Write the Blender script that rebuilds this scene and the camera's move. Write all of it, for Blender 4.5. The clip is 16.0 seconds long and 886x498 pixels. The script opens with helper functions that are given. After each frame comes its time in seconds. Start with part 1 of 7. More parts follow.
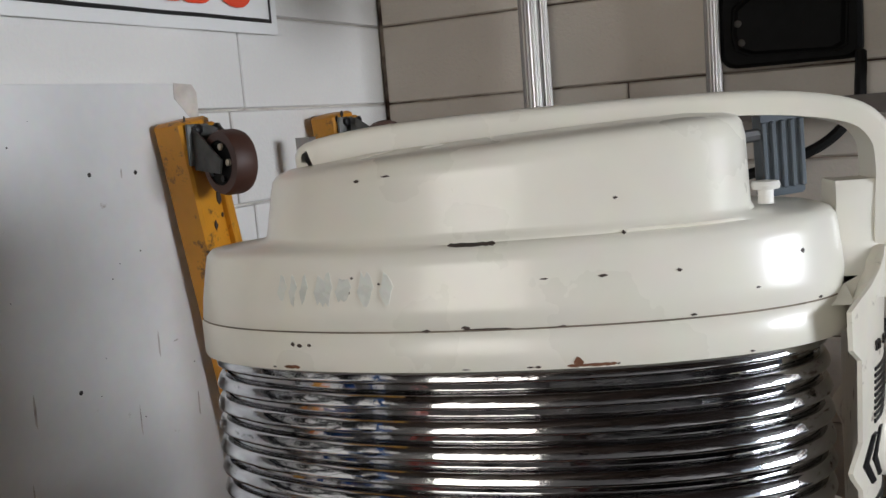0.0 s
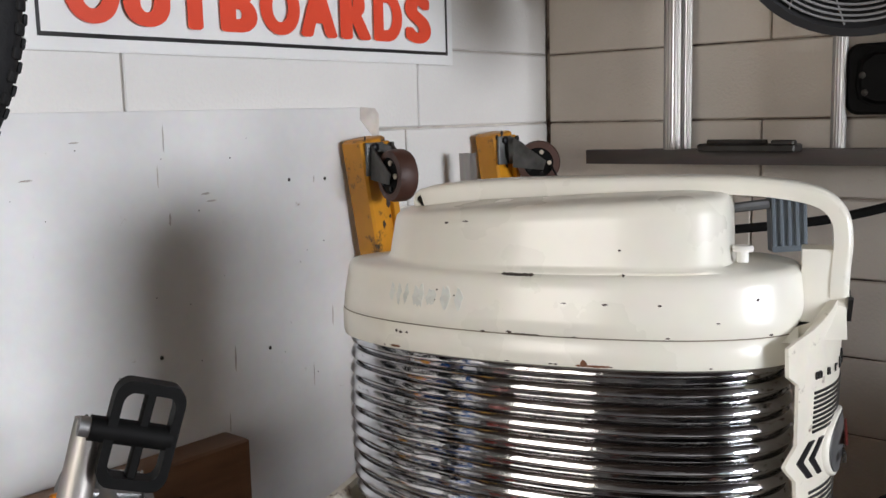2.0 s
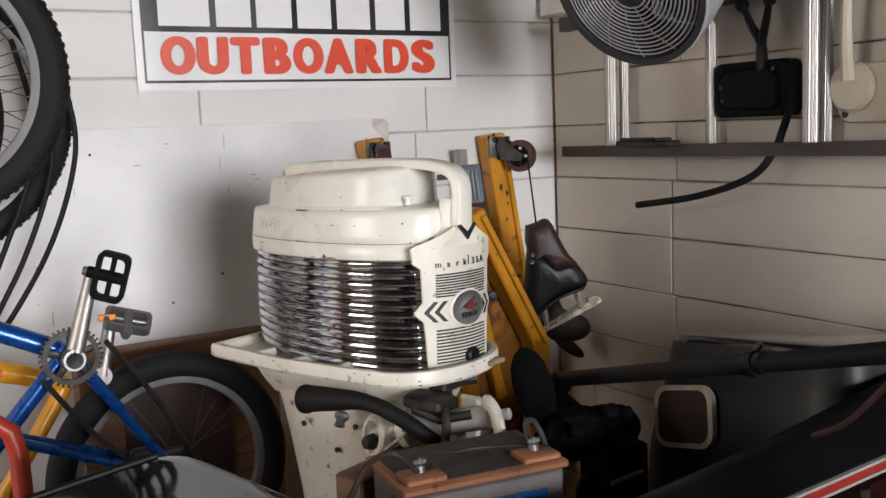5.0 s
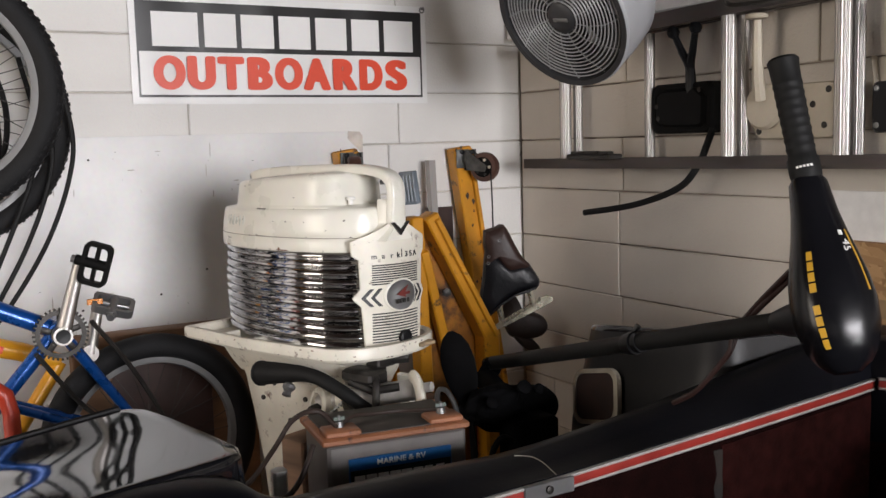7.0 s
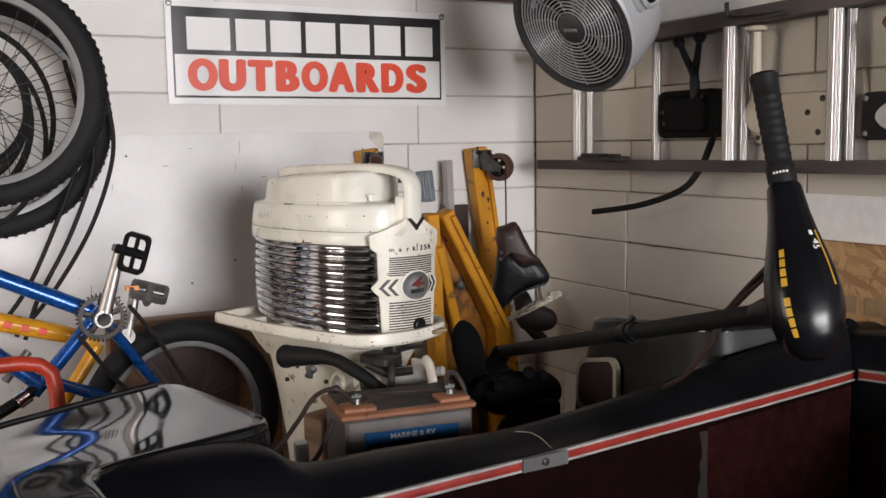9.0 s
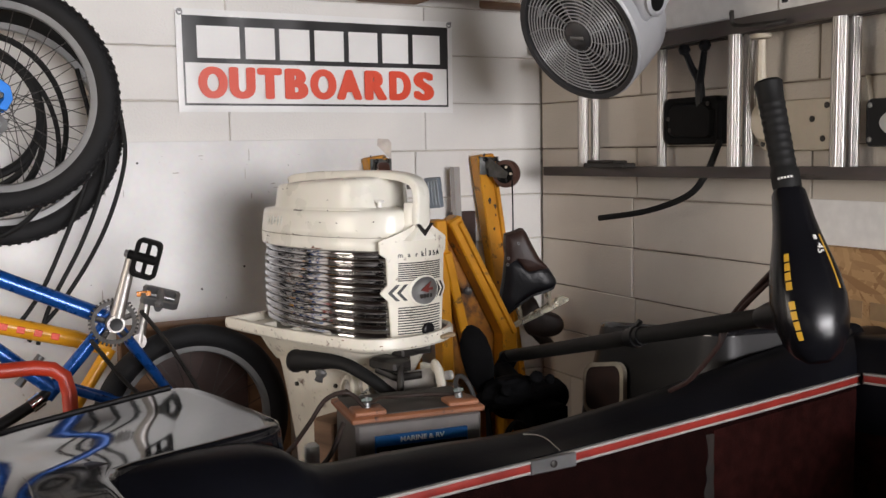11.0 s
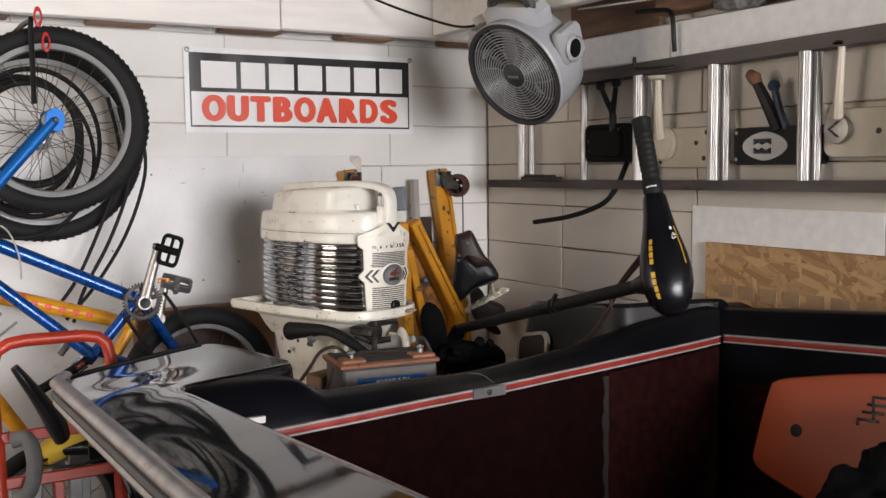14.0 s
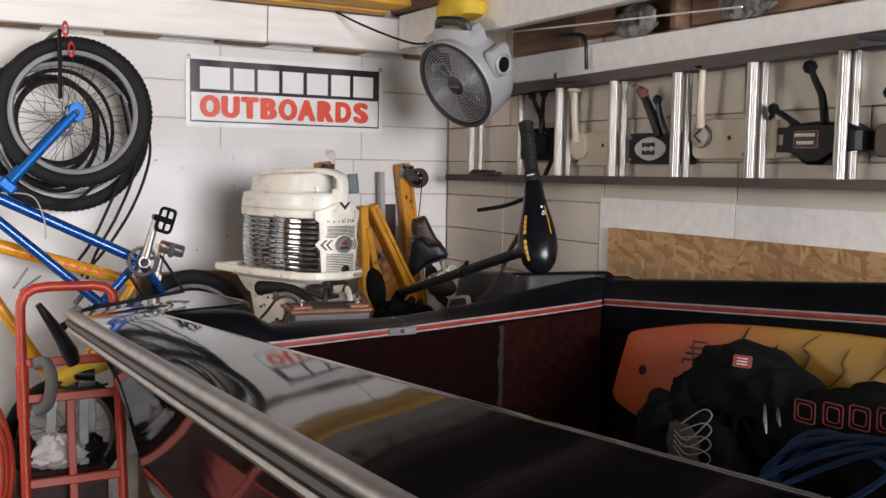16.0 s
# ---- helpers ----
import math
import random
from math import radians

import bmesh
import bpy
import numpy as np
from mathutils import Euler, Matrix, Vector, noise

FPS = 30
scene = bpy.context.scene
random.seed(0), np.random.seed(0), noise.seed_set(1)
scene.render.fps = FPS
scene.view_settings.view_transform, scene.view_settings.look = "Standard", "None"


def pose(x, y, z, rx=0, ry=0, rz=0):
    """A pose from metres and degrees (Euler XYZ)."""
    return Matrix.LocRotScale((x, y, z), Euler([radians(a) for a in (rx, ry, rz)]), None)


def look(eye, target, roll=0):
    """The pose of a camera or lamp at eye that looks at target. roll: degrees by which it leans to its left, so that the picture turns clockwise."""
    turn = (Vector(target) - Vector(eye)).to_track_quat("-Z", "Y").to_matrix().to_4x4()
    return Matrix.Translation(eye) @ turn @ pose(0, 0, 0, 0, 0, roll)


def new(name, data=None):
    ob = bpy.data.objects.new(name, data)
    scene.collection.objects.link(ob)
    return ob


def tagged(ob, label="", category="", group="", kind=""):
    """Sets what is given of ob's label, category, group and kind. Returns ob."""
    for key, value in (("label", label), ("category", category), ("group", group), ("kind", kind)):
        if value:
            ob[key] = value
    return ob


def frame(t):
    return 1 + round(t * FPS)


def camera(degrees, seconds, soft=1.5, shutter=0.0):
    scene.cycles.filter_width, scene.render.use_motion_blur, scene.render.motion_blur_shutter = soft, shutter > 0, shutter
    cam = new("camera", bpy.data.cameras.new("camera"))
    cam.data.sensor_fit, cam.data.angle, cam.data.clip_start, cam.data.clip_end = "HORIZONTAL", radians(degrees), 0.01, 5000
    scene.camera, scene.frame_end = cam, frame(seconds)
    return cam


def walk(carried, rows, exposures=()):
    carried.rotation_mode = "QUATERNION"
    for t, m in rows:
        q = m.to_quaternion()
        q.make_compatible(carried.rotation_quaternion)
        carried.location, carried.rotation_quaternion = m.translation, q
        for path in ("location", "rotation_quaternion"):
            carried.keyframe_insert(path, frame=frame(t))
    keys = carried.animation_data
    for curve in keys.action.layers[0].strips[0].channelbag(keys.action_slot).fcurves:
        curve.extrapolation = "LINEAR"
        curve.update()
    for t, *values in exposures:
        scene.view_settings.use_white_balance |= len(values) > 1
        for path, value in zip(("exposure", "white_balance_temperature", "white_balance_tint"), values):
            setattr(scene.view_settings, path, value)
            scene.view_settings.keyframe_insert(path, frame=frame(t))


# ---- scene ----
cam = camera(49.6, 16.0)
PATH = [
    (0, (-1.641, -0.98, 1.381), (0.108, -0.045, 1.122), -4.5),
    (0.5, (-1.646, -0.966, 1.392), (0.13, -0.079, 1.156), -4.2),
    (1, (-1.702, -0.985, 1.416), (0.059, -0.058, 1.213), -4.0),
    (1.5, (-1.773, -1.072, 1.432), (-0.11, 0.01, 1.18), -3.2),
    (2, (-1.8, -1.218, 1.448), (-0.292, 0.066, 1.173), -1.4),
    (2.5, (-1.805, -1.378, 1.455), (-0.426, 0.048, 1.203), 0.1),
    (3, (-1.795, -1.551, 1.461), (-0.521, -0.03, 1.208), -0.4),
    (3.5, (-1.801, -1.726, 1.463), (-0.609, -0.142, 1.2), -1.2),
    (4, (-1.779, -1.904, 1.457), (-0.681, -0.252, 1.196), -1.8),
    (4.5, (-1.751, -2.073, 1.442), (-0.719, -0.378, 1.191), -2.2),
    (5, (-1.746, -2.26, 1.437), (-0.728, -0.557, 1.185), -2.3),
    (7.5, (-1.719, -2.587, 1.419), (-0.758, -0.846, 1.208), -1.4),
    (8, (-1.739, -2.638, 1.425), (-0.786, -0.893, 1.208), -1.2),
    (8.5, (-1.762, -2.668, 1.428), (-0.817, -0.919, 1.208), -1.0),
    (9, (-1.774, -2.681, 1.429), (-0.842, -0.926, 1.209), -0.9),
    (9.5, (-1.777, -2.685, 1.429), (-0.856, -0.923, 1.211), -0.9),
    (12, (-1.836, -2.74, 1.427), (-0.898, -0.984, 1.236), -1.0),
    (12.5, (-1.926, -2.815, 1.43), (-0.935, -1.088, 1.243), -0.7),
    (13, (-2.016, -2.909, 1.437), (-0.983, -1.207, 1.25), -0.6),
    (13.5, (-2.053, -3.039, 1.438), (-1.027, -1.332, 1.258), -0.7),
    (14, (-2.078, -3.187, 1.429), (-1.069, -1.469, 1.254), -0.6),
    (14.5, (-2.111, -3.346, 1.427), (-1.109, -1.624, 1.246), -0.4),
    (15, (-2.156, -3.5, 1.413), (-1.145, -1.783, 1.236), -0.0),
    (15.5, (-2.17, -3.665, 1.407), (-1.169, -1.943, 1.23), 0.4),
    (16, (-2.158, -3.831, 1.39), (-1.185, -2.092, 1.225), 1.0),
]
walk(cam, [(t, look(eye, target, roll)) for t, eye, target, roll in PATH], exposures=[(0, -0.22, 6250, 10), (0.5, -0.02, 6250, 10.5), (1.0, 0.08, 6250, 11), (2.0, 0.07, 6350, 12), (3, 0.04, 6400, 13), (4, 0.06, 6500, 13), (9, 0.0, 6750, 15), (12.5, 0.0, 6800, 15), (16, 0.03, 6700, 15)])

# ---- light ----
world = bpy.data.worlds.new("sky")
world.use_nodes = True
scene.world = world
sky_nodes = world.node_tree.nodes
sky_tex = sky_nodes.new("ShaderNodeTexSky")
sky_tex.sky_type = "NISHITA"
sky_tex.sun_disc = False
sky_tex.sun_elevation = radians(48)
sky_tex.sun_rotation = radians(200)
world.node_tree.links.new(sky_tex.outputs[0], sky_nodes["Background"].inputs[0])
sky_nodes["Background"].inputs[1].default_value = 0.12

# daylight standing in the open garage door, behind the camera
door_light = bpy.data.lights.new("door_daylight", "AREA")
door_light.shape = "RECTANGLE"
door_light.size, door_light.size_y = 2.0, 1.9
door_light.energy = 505
door_light.color = (0.93, 0.955, 0.99)
new("door_daylight", door_light).matrix_world = look((-1.22, -6.35, 1.62), (-1.25, 0, 1.32))
# daylight in an unseen tall west window, guessed from reflections; raised for the header
window_light = bpy.data.lights.new("window_daylight", "AREA")
window_light.shape = "RECTANGLE"
window_light.size, window_light.size_y = 0.95, 1.25
window_light.energy = 26
window_light.color = (1.0, 0.92, 0.80)
new("window_daylight", window_light).matrix_world = look((-3.74, -1.0, 1.575), (-1.0, -0.9, 1.4))

# ---- materials ----
def mat(name, base, rough=0.5, metal=0.0, vary=0.12, scale=14.0, fine=90.0, bump=0.08, dirt=None, dirt_amount=0.0, dirt_scale=6.0,
        coat=0.0, spread=0.08, stretch=(1, 1, 1), per_piece=0.0, ior=1.5, spec=0.5):
    """A painted, metal, plastic or wooden surface with two scales of colour variation, uneven gloss and fine relief."""
    m = bpy.data.materials.new(name)
    m.use_nodes = True
    n, link = m.node_tree.nodes, m.node_tree.links.new
    b = n["Principled BSDF"]
    tc = n.new("ShaderNodeTexCoord")
    mp = n.new("ShaderNodeMapping")
    mp.inputs["Scale"].default_value = stretch
    link(tc.outputs["Object"], mp.inputs["Vector"])
    big, small = n.new("ShaderNodeTexNoise"), n.new("ShaderNodeTexNoise")
    big.inputs["Scale"].default_value, big.inputs["Detail"].default_value = scale, 5.0
    small.inputs["Scale"].default_value, small.inputs["Detail"].default_value = fine, 3.0
    for k in (big, small):
        link(mp.outputs[0], k.inputs["Vector"])
    ramp = n.new("ShaderNodeValToRGB")
    lo = [c * (1 - vary) for c in base]
    hi = [min(1, c * (1 + vary)) for c in base]
    ramp.color_ramp.elements[0].color, ramp.color_ramp.elements[1].color = (*lo, 1), (*hi, 1)
    ramp.color_ramp.elements[0].position, ramp.color_ramp.elements[1].position = 0.3, 0.7
    link(big.outputs["Fac"], ramp.inputs["Fac"])
    color = ramp.outputs["Color"]
    speck = n.new("ShaderNodeMix")
    speck.data_type, speck.blend_type = "RGBA", "MULTIPLY"
    speck.inputs["Factor"].default_value = 0.5 * vary + 0.04
    link(color, speck.inputs["A"])
    link(small.outputs["Color"], speck.inputs["B"])
    color = speck.outputs["Result"]
    if per_piece:
        info, hsv = n.new("ShaderNodeObjectInfo"), n.new("ShaderNodeHueSaturation")
        mr = n.new("ShaderNodeMapRange")
        mr.inputs["To Min"].default_value, mr.inputs["To Max"].default_value = 1 - per_piece, 1 + per_piece
        link(info.outputs["Random"], mr.inputs["Value"])
        link(mr.outputs[0], hsv.inputs["Value"])
        link(color, hsv.inputs["Color"])
        color = hsv.outputs["Color"]
    if dirt:
        spot, lim, mix = n.new("ShaderNodeTexNoise"), n.new("ShaderNodeMapRange"), n.new("ShaderNodeMix")
        spot.inputs["Scale"].default_value, spot.inputs["Detail"].default_value, spot.inputs["Roughness"].default_value = dirt_scale, 9.0, 0.7
        link(mp.outputs[0], spot.inputs["Vector"])
        lim.inputs["From Min"].default_value, lim.inputs["From Max"].default_value = 0.72 - dirt_amount, 0.78 - dirt_amount * 0.8
        link(spot.outputs["Fac"], lim.inputs["Value"])
        mix.data_type = "RGBA"
        link(lim.outputs[0], mix.inputs["Factor"])
        link(color, mix.inputs["A"])
        mix.inputs["B"].default_value = (*dirt, 1)
        color = mix.outputs["Result"]
    link(color, b.inputs["Base Color"])
    gl = n.new("ShaderNodeMapRange")
    gl.inputs["To Min"].default_value, gl.inputs["To Max"].default_value = max(0.02, rough - spread), min(1, rough + spread)
    link(big.outputs["Fac"], gl.inputs["Value"])
    link(gl.outputs[0], b.inputs["Roughness"])
    b.inputs["Metallic"].default_value = metal
    b.inputs["IOR"].default_value = ior
    b.inputs["Specular IOR Level"].default_value = spec
    b.inputs["Coat Weight"].default_value = coat
    b.inputs["Coat Roughness"].default_value = 0.08
    if bump:
        bp = n.new("ShaderNodeBump")
        bp.inputs["Strength"].default_value, bp.inputs["Distance"].default_value = bump, 0.003
        link(small.outputs["Fac"], bp.inputs["Height"])
        link(bp.outputs[0], b.inputs["Normal"])
    return m


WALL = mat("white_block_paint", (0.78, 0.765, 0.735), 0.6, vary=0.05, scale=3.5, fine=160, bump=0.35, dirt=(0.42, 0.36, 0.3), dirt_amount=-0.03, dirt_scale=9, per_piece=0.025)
# white block paint warmed and darkened: the east wall's shade, put into its colour
WALL_SHADED = mat("shaded_block_paint", (0.66, 0.60, 0.525), 0.55, vary=0.09, scale=3.0, fine=160, bump=0.4, dirt=(0.36, 0.26, 0.17), dirt_amount=0.02, dirt_scale=8, per_piece=0.05)
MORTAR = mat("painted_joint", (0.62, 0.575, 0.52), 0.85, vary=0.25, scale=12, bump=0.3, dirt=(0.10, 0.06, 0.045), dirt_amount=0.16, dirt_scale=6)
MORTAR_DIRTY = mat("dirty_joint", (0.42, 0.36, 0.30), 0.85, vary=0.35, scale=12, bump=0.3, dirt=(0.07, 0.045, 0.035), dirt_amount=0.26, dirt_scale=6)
BOARD = mat("white_painted_board", (0.76, 0.755, 0.745), 0.42, vary=0.12, scale=3.5, fine=60, bump=0.12, dirt=(0.42, 0.37, 0.33), dirt_amount=0.05, dirt_scale=24)
BEAM = mat("white_painted_timber", (0.86, 0.845, 0.82), 0.5, vary=0.06, scale=4, bump=0.2, stretch=(1, 8, 8), dirt=(0.5, 0.42, 0.33), dirt_amount=0.02)
# far darker than concrete, so that less light bounces up into the room
FLOOR = mat("darkened_floor", (0.042, 0.039, 0.037), 0.8, vary=0.3, scale=2, bump=0.3)
TIMBER = mat("raw_timber", (0.27, 0.16, 0.10), 0.75, vary=0.4, scale=5, bump=0.3, stretch=(1, 1, 9), per_piece=0.3)
PLY = mat("brown_plywood", (0.20, 0.105, 0.055), 0.55, vary=0.25, scale=4, bump=0.15, stretch=(2, 2, 9))
DARKPLY = mat("dark_panel", (0.045, 0.022, 0.018), 0.4, vary=0.3)
CREAM = mat("cream_enamel", (0.80, 0.775, 0.69), 0.28, vary=0.055, scale=9, fine=45, bump=0.02, dirt=(0.19, 0.09, 0.05), dirt_amount=0.02, dirt_scale=60, coat=0.2, spread=0.05)
CREAM_WORN = mat("worn_cream_enamel", (0.74, 0.70, 0.60), 0.34, vary=0.09, scale=12, bump=0.08, dirt=(0.13, 0.07, 0.045), dirt_amount=0.14, dirt_scale=34)
CHROME = mat("chrome", (0.52, 0.513, 0.52), 0.09, 1.0, vary=0.16, scale=30, fine=75, bump=0.06, dirt=(0.04, 0.036, 0.037), dirt_amount=0.13, dirt_scale=40, spread=0.06, stretch=(1, 1, 2.2))
CHROME_CLEAN = mat("bright_chrome", (0.83, 0.83, 0.82), 0.1, 1.0, vary=0.05, bump=0.02)
ALU = mat("aluminium", (0.38, 0.36, 0.34), 0.44, 1.0, vary=0.3, scale=9, fine=150, bump=0.1, stretch=(1, 1, 0.25), spread=0.12, dirt=(0.10, 0.08, 0.07), dirt_amount=0.08, dirt_scale=40)
ALU_DARK = mat("weathered_aluminium", (0.115, 0.10, 0.095), 0.5, 0.7, vary=0.4, scale=12, bump=0.1, stretch=(1, 0.15, 1), dirt=(0.02, 0.017, 0.015), dirt_amount=0.1, dirt_scale=14)
GREYMETAL = mat("grey_steel", (0.26, 0.26, 0.26), 0.45, 0.8, vary=0.2)
DARKMETAL = mat("dark_greasy_steel", (0.05, 0.046, 0.042), 0.5, 0.6, vary=0.35, scale=30, bump=0.2)
BLACK = mat("black_plastic", (0.007, 0.007, 0.008), 0.42, vary=0.2, bump=0.05, ior=1.4, spec=0.35)
BLACKMATT = mat("black_rubber", (0.010, 0.010, 0.010), 0.62, vary=0.25, bump=0.12, ior=1.4, spec=0.3)
GELCOAT = mat("black_gelcoat", (0.0065, 0.0065, 0.0078), 0.045, vary=0.2, scale=3, fine=12, bump=0.07, coat=0.3, spec=0.42, spread=0.015, dirt=(0.06, 0.055, 0.05), dirt_amount=0.0, dirt_scale=30)
LINER = mat("black_vinyl_liner", (0.0055, 0.0057, 0.008), 0.34, ior=1.42, vary=0.3, scale=7, bump=0.05, dirt=(0.018, 0.016, 0.015), dirt_amount=0.02, dirt_scale=22, spec=0.10)
REDSTRIPE = mat("red_trim", (0.30, 0.028, 0.020), 0.4, vary=0.25, scale=25, bump=0.03)
WHITESTRIPE = mat("pale_trim", (0.42, 0.40, 0.38), 0.4, vary=0.2, scale=25)
CARPET = mat("dark_red_carpet", (0.0100, 0.0028, 0.0025), 0.95, vary=0.4, scale=40, fine=420, bump=0.9, spec=0.05, dirt=(0.012, 0.008, 0.006), dirt_amount=0.12, dirt_scale=5)
RIM = mat("dull_rim", (0.22, 0.22, 0.22), 0.5, 0.35, vary=0.12, bump=0.03)
RAIL = mat("rub_rail", (0.34, 0.32, 0.30), 0.33, 0.5, vary=0.25, scale=20, bump=0.08, dirt=(0.16, 0.11, 0.08), dirt_amount=0.12)
YELLOW = mat("yellow_hoist_paint", (0.62, 0.265, 0.012), 0.40, vary=0.15, scale=10, bump=0.1, dirt=(0.05, 0.03, 0.02), dirt_amount=0.15, dirt_scale=22)
BROWNWHEEL = mat("brown_caster_tread", (0.075, 0.032, 0.022), 0.55, vary=0.2)
TYRE = mat("tyre_rubber", (0.011, 0.011, 0.012), 0.75, vary=0.25, scale=20, fine=200, bump=0.25, spec=0.3)
BLUE = mat("metallic_blue_paint", (0.003, 0.070, 0.30), 0.28, 0.4, vary=0.1, scale=30, bump=0.02, coat=0.2)
BLUE_BRIGHT = mat("bright_blue_anodising", (0.002, 0.12, 0.42), 0.48, 0.35, vary=0.1, bump=0.02, spec=0.3)
ORANGE = mat("orange_yellow_paint", (0.80, 0.36, 0.02), 0.3, vary=0.1, bump=0.03, dirt=(0.62, 0.06, 0.02), dirt_amount=0.16, dirt_scale=9)
REDPAINT = mat("hand_truck_red_paint", (0.48, 0.040, 0.015), 0.42, vary=0.2, bump=0.06, dirt=(0.1, 0.04, 0.03), dirt_amount=0.06, dirt_scale=25)
FANGREY = mat("grey_fan_plastic", (0.40, 0.405, 0.42), 0.40, vary=0.07, bump=0.04)
FANDARK = mat("dark_fan_plastic", (0.03, 0.03, 0.032), 0.45, vary=0.12, bump=0.05)
LEATHER = mat("brown_leather", (0.036, 0.017, 0.013), 0.46, vary=0.3, scale=25, bump=0.3, spec=0.35)
BLACKLEATHER = mat("black_leather", (0.008, 0.008, 0.010), 0.36, vary=0.25, scale=20, bump=0.25, ior=1.4, spec=0.35)
PALE = mat("aged_ivory_plastic", (0.60, 0.53, 0.42), 0.5, vary=0.12, scale=9, bump=0.08, dirt=(0.24, 0.17, 0.11), dirt_amount=0.03, dirt_scale=15)
TERRACOTTA = mat("battery_lid", (0.34, 0.135, 0.065), 0.5, vary=0.2, bump=0.06, dirt=(0.06, 0.04, 0.035), dirt_amount=0.12, dirt_scale=20)
BATTERYGREY = mat("battery_case", (0.17, 0.155, 0.145), 0.55, vary=0.15, bump=0.05, dirt=(0.05, 0.045, 0.04), dirt_amount=0.08)
LABELBLUE = mat("blue_label", (0.004, 0.10, 0.30), 0.35, vary=0.05, bump=0.02)
LABELBLACK = mat("black_print", (0.012, 0.012, 0.013), 0.35, vary=0.1, bump=0.02)
VINYLWHITE = mat("white_banner_vinyl", (0.84, 0.84, 0.83), 0.33, vary=0.03, scale=5, bump=0.03)
PRINTRED = mat("red_print", (0.78, 0.075, 0.03), 0.4, vary=0.04, bump=0.02)
PRINTYELLOW = mat("yellow_print", (0.60, 0.33, 0.03), 0.4, vary=0.04, bump=0.02)
WHITEPLASTIC = mat("white_plastic", (0.78, 0.77, 0.74), 0.4, vary=0.05, bump=0.03)
FABRIC = mat("black_fabric", (0.009, 0.009, 0.0105), 0.9, vary=0.3, scale=30, fine=500, bump=0.6, spec=0.15)
BLUEROPE = mat("blue_rope", (0.010, 0.045, 0.13), 0.75, vary=0.3, fine=400, bump=0.6)
RAG = mat("white_rag", (0.62, 0.61, 0.59), 0.85, vary=0.15, bump=0.4)
YELLOWCLOTH = mat("yellow_cloth", (0.75, 0.50, 0.05), 0.8, vary=0.12, bump=0.4)
YELLOWWOOD = mat("yellow_painted_plank", (0.66, 0.34, 0.03), 0.5, vary=0.15, bump=0.1, stretch=(1, 8, 8))
NICKEL = mat("dull_nickel_blade", (0.70, 0.64, 0.50), 0.27, 0.75, vary=0.25, scale=30, bump=0.05, dirt=(0.10, 0.07, 0.05), dirt_amount=0.09, dirt_scale=40)
PINK = mat("red_clip", (0.62, 0.03, 0.03), 0.35, vary=0.08)


def osb_material():
    """Pressed strands: three layers of long flakes in different directions, one over the other."""
    m = mat("strand_board", (0.46, 0.28, 0.13), 0.7, vary=0.25, scale=7, bump=0.35)
    n, link = m.node_tree.nodes, m.node_tree.links.new
    tc = n.new("ShaderNodeTexCoord")
    b = n["Principled BSDF"]
    prev = None
    for angle, sy, sz in ((12, 16, 70), (62, 15, 60), (-40, 13, 52), (100, 17, 64), (-15, 12, 58)):
        mp, vo, rp = n.new("ShaderNodeMapping"), n.new("ShaderNodeTexVoronoi"), n.new("ShaderNodeValToRGB")
        rot = n.new("ShaderNodeMapping")
        rot.inputs["Rotation"].default_value = (radians(angle), 0, 0)
        mp.inputs["Scale"].default_value = (1, sy, sz)
        link(tc.outputs["Object"], rot.inputs["Vector"])
        link(rot.outputs[0], mp.inputs["Vector"])
        link(mp.outputs[0], vo.inputs["Vector"])
        vo.inputs["Scale"].default_value = 1.0
        sep = n.new("ShaderNodeSeparateColor")
        link(vo.outputs["Color"], sep.inputs[0])
        e = rp.color_ramp.elements
        e[0].color, e[1].color = (0.30, 0.155, 0.065, 1), (0.56, 0.345, 0.165, 1)
        link(sep.outputs[0], rp.inputs["Fac"])
        if prev is None:
            prev = rp.outputs[0]
        else:
            mx, lim = n.new("ShaderNodeMix"), n.new("ShaderNodeMath")
            lim.operation = "GREATER_THAN"
            lim.inputs[1].default_value = 0.62
            link(sep.outputs[1], lim.inputs[0])
            mx.data_type = "RGBA"
            link(lim.outputs[0], mx.inputs["Factor"])
            link(prev, mx.inputs["A"])
            link(rp.outputs[0], mx.inputs["B"])
            prev = mx.outputs["Result"]
    link(prev, b.inputs["Base Color"])
    return m


OSB = osb_material()


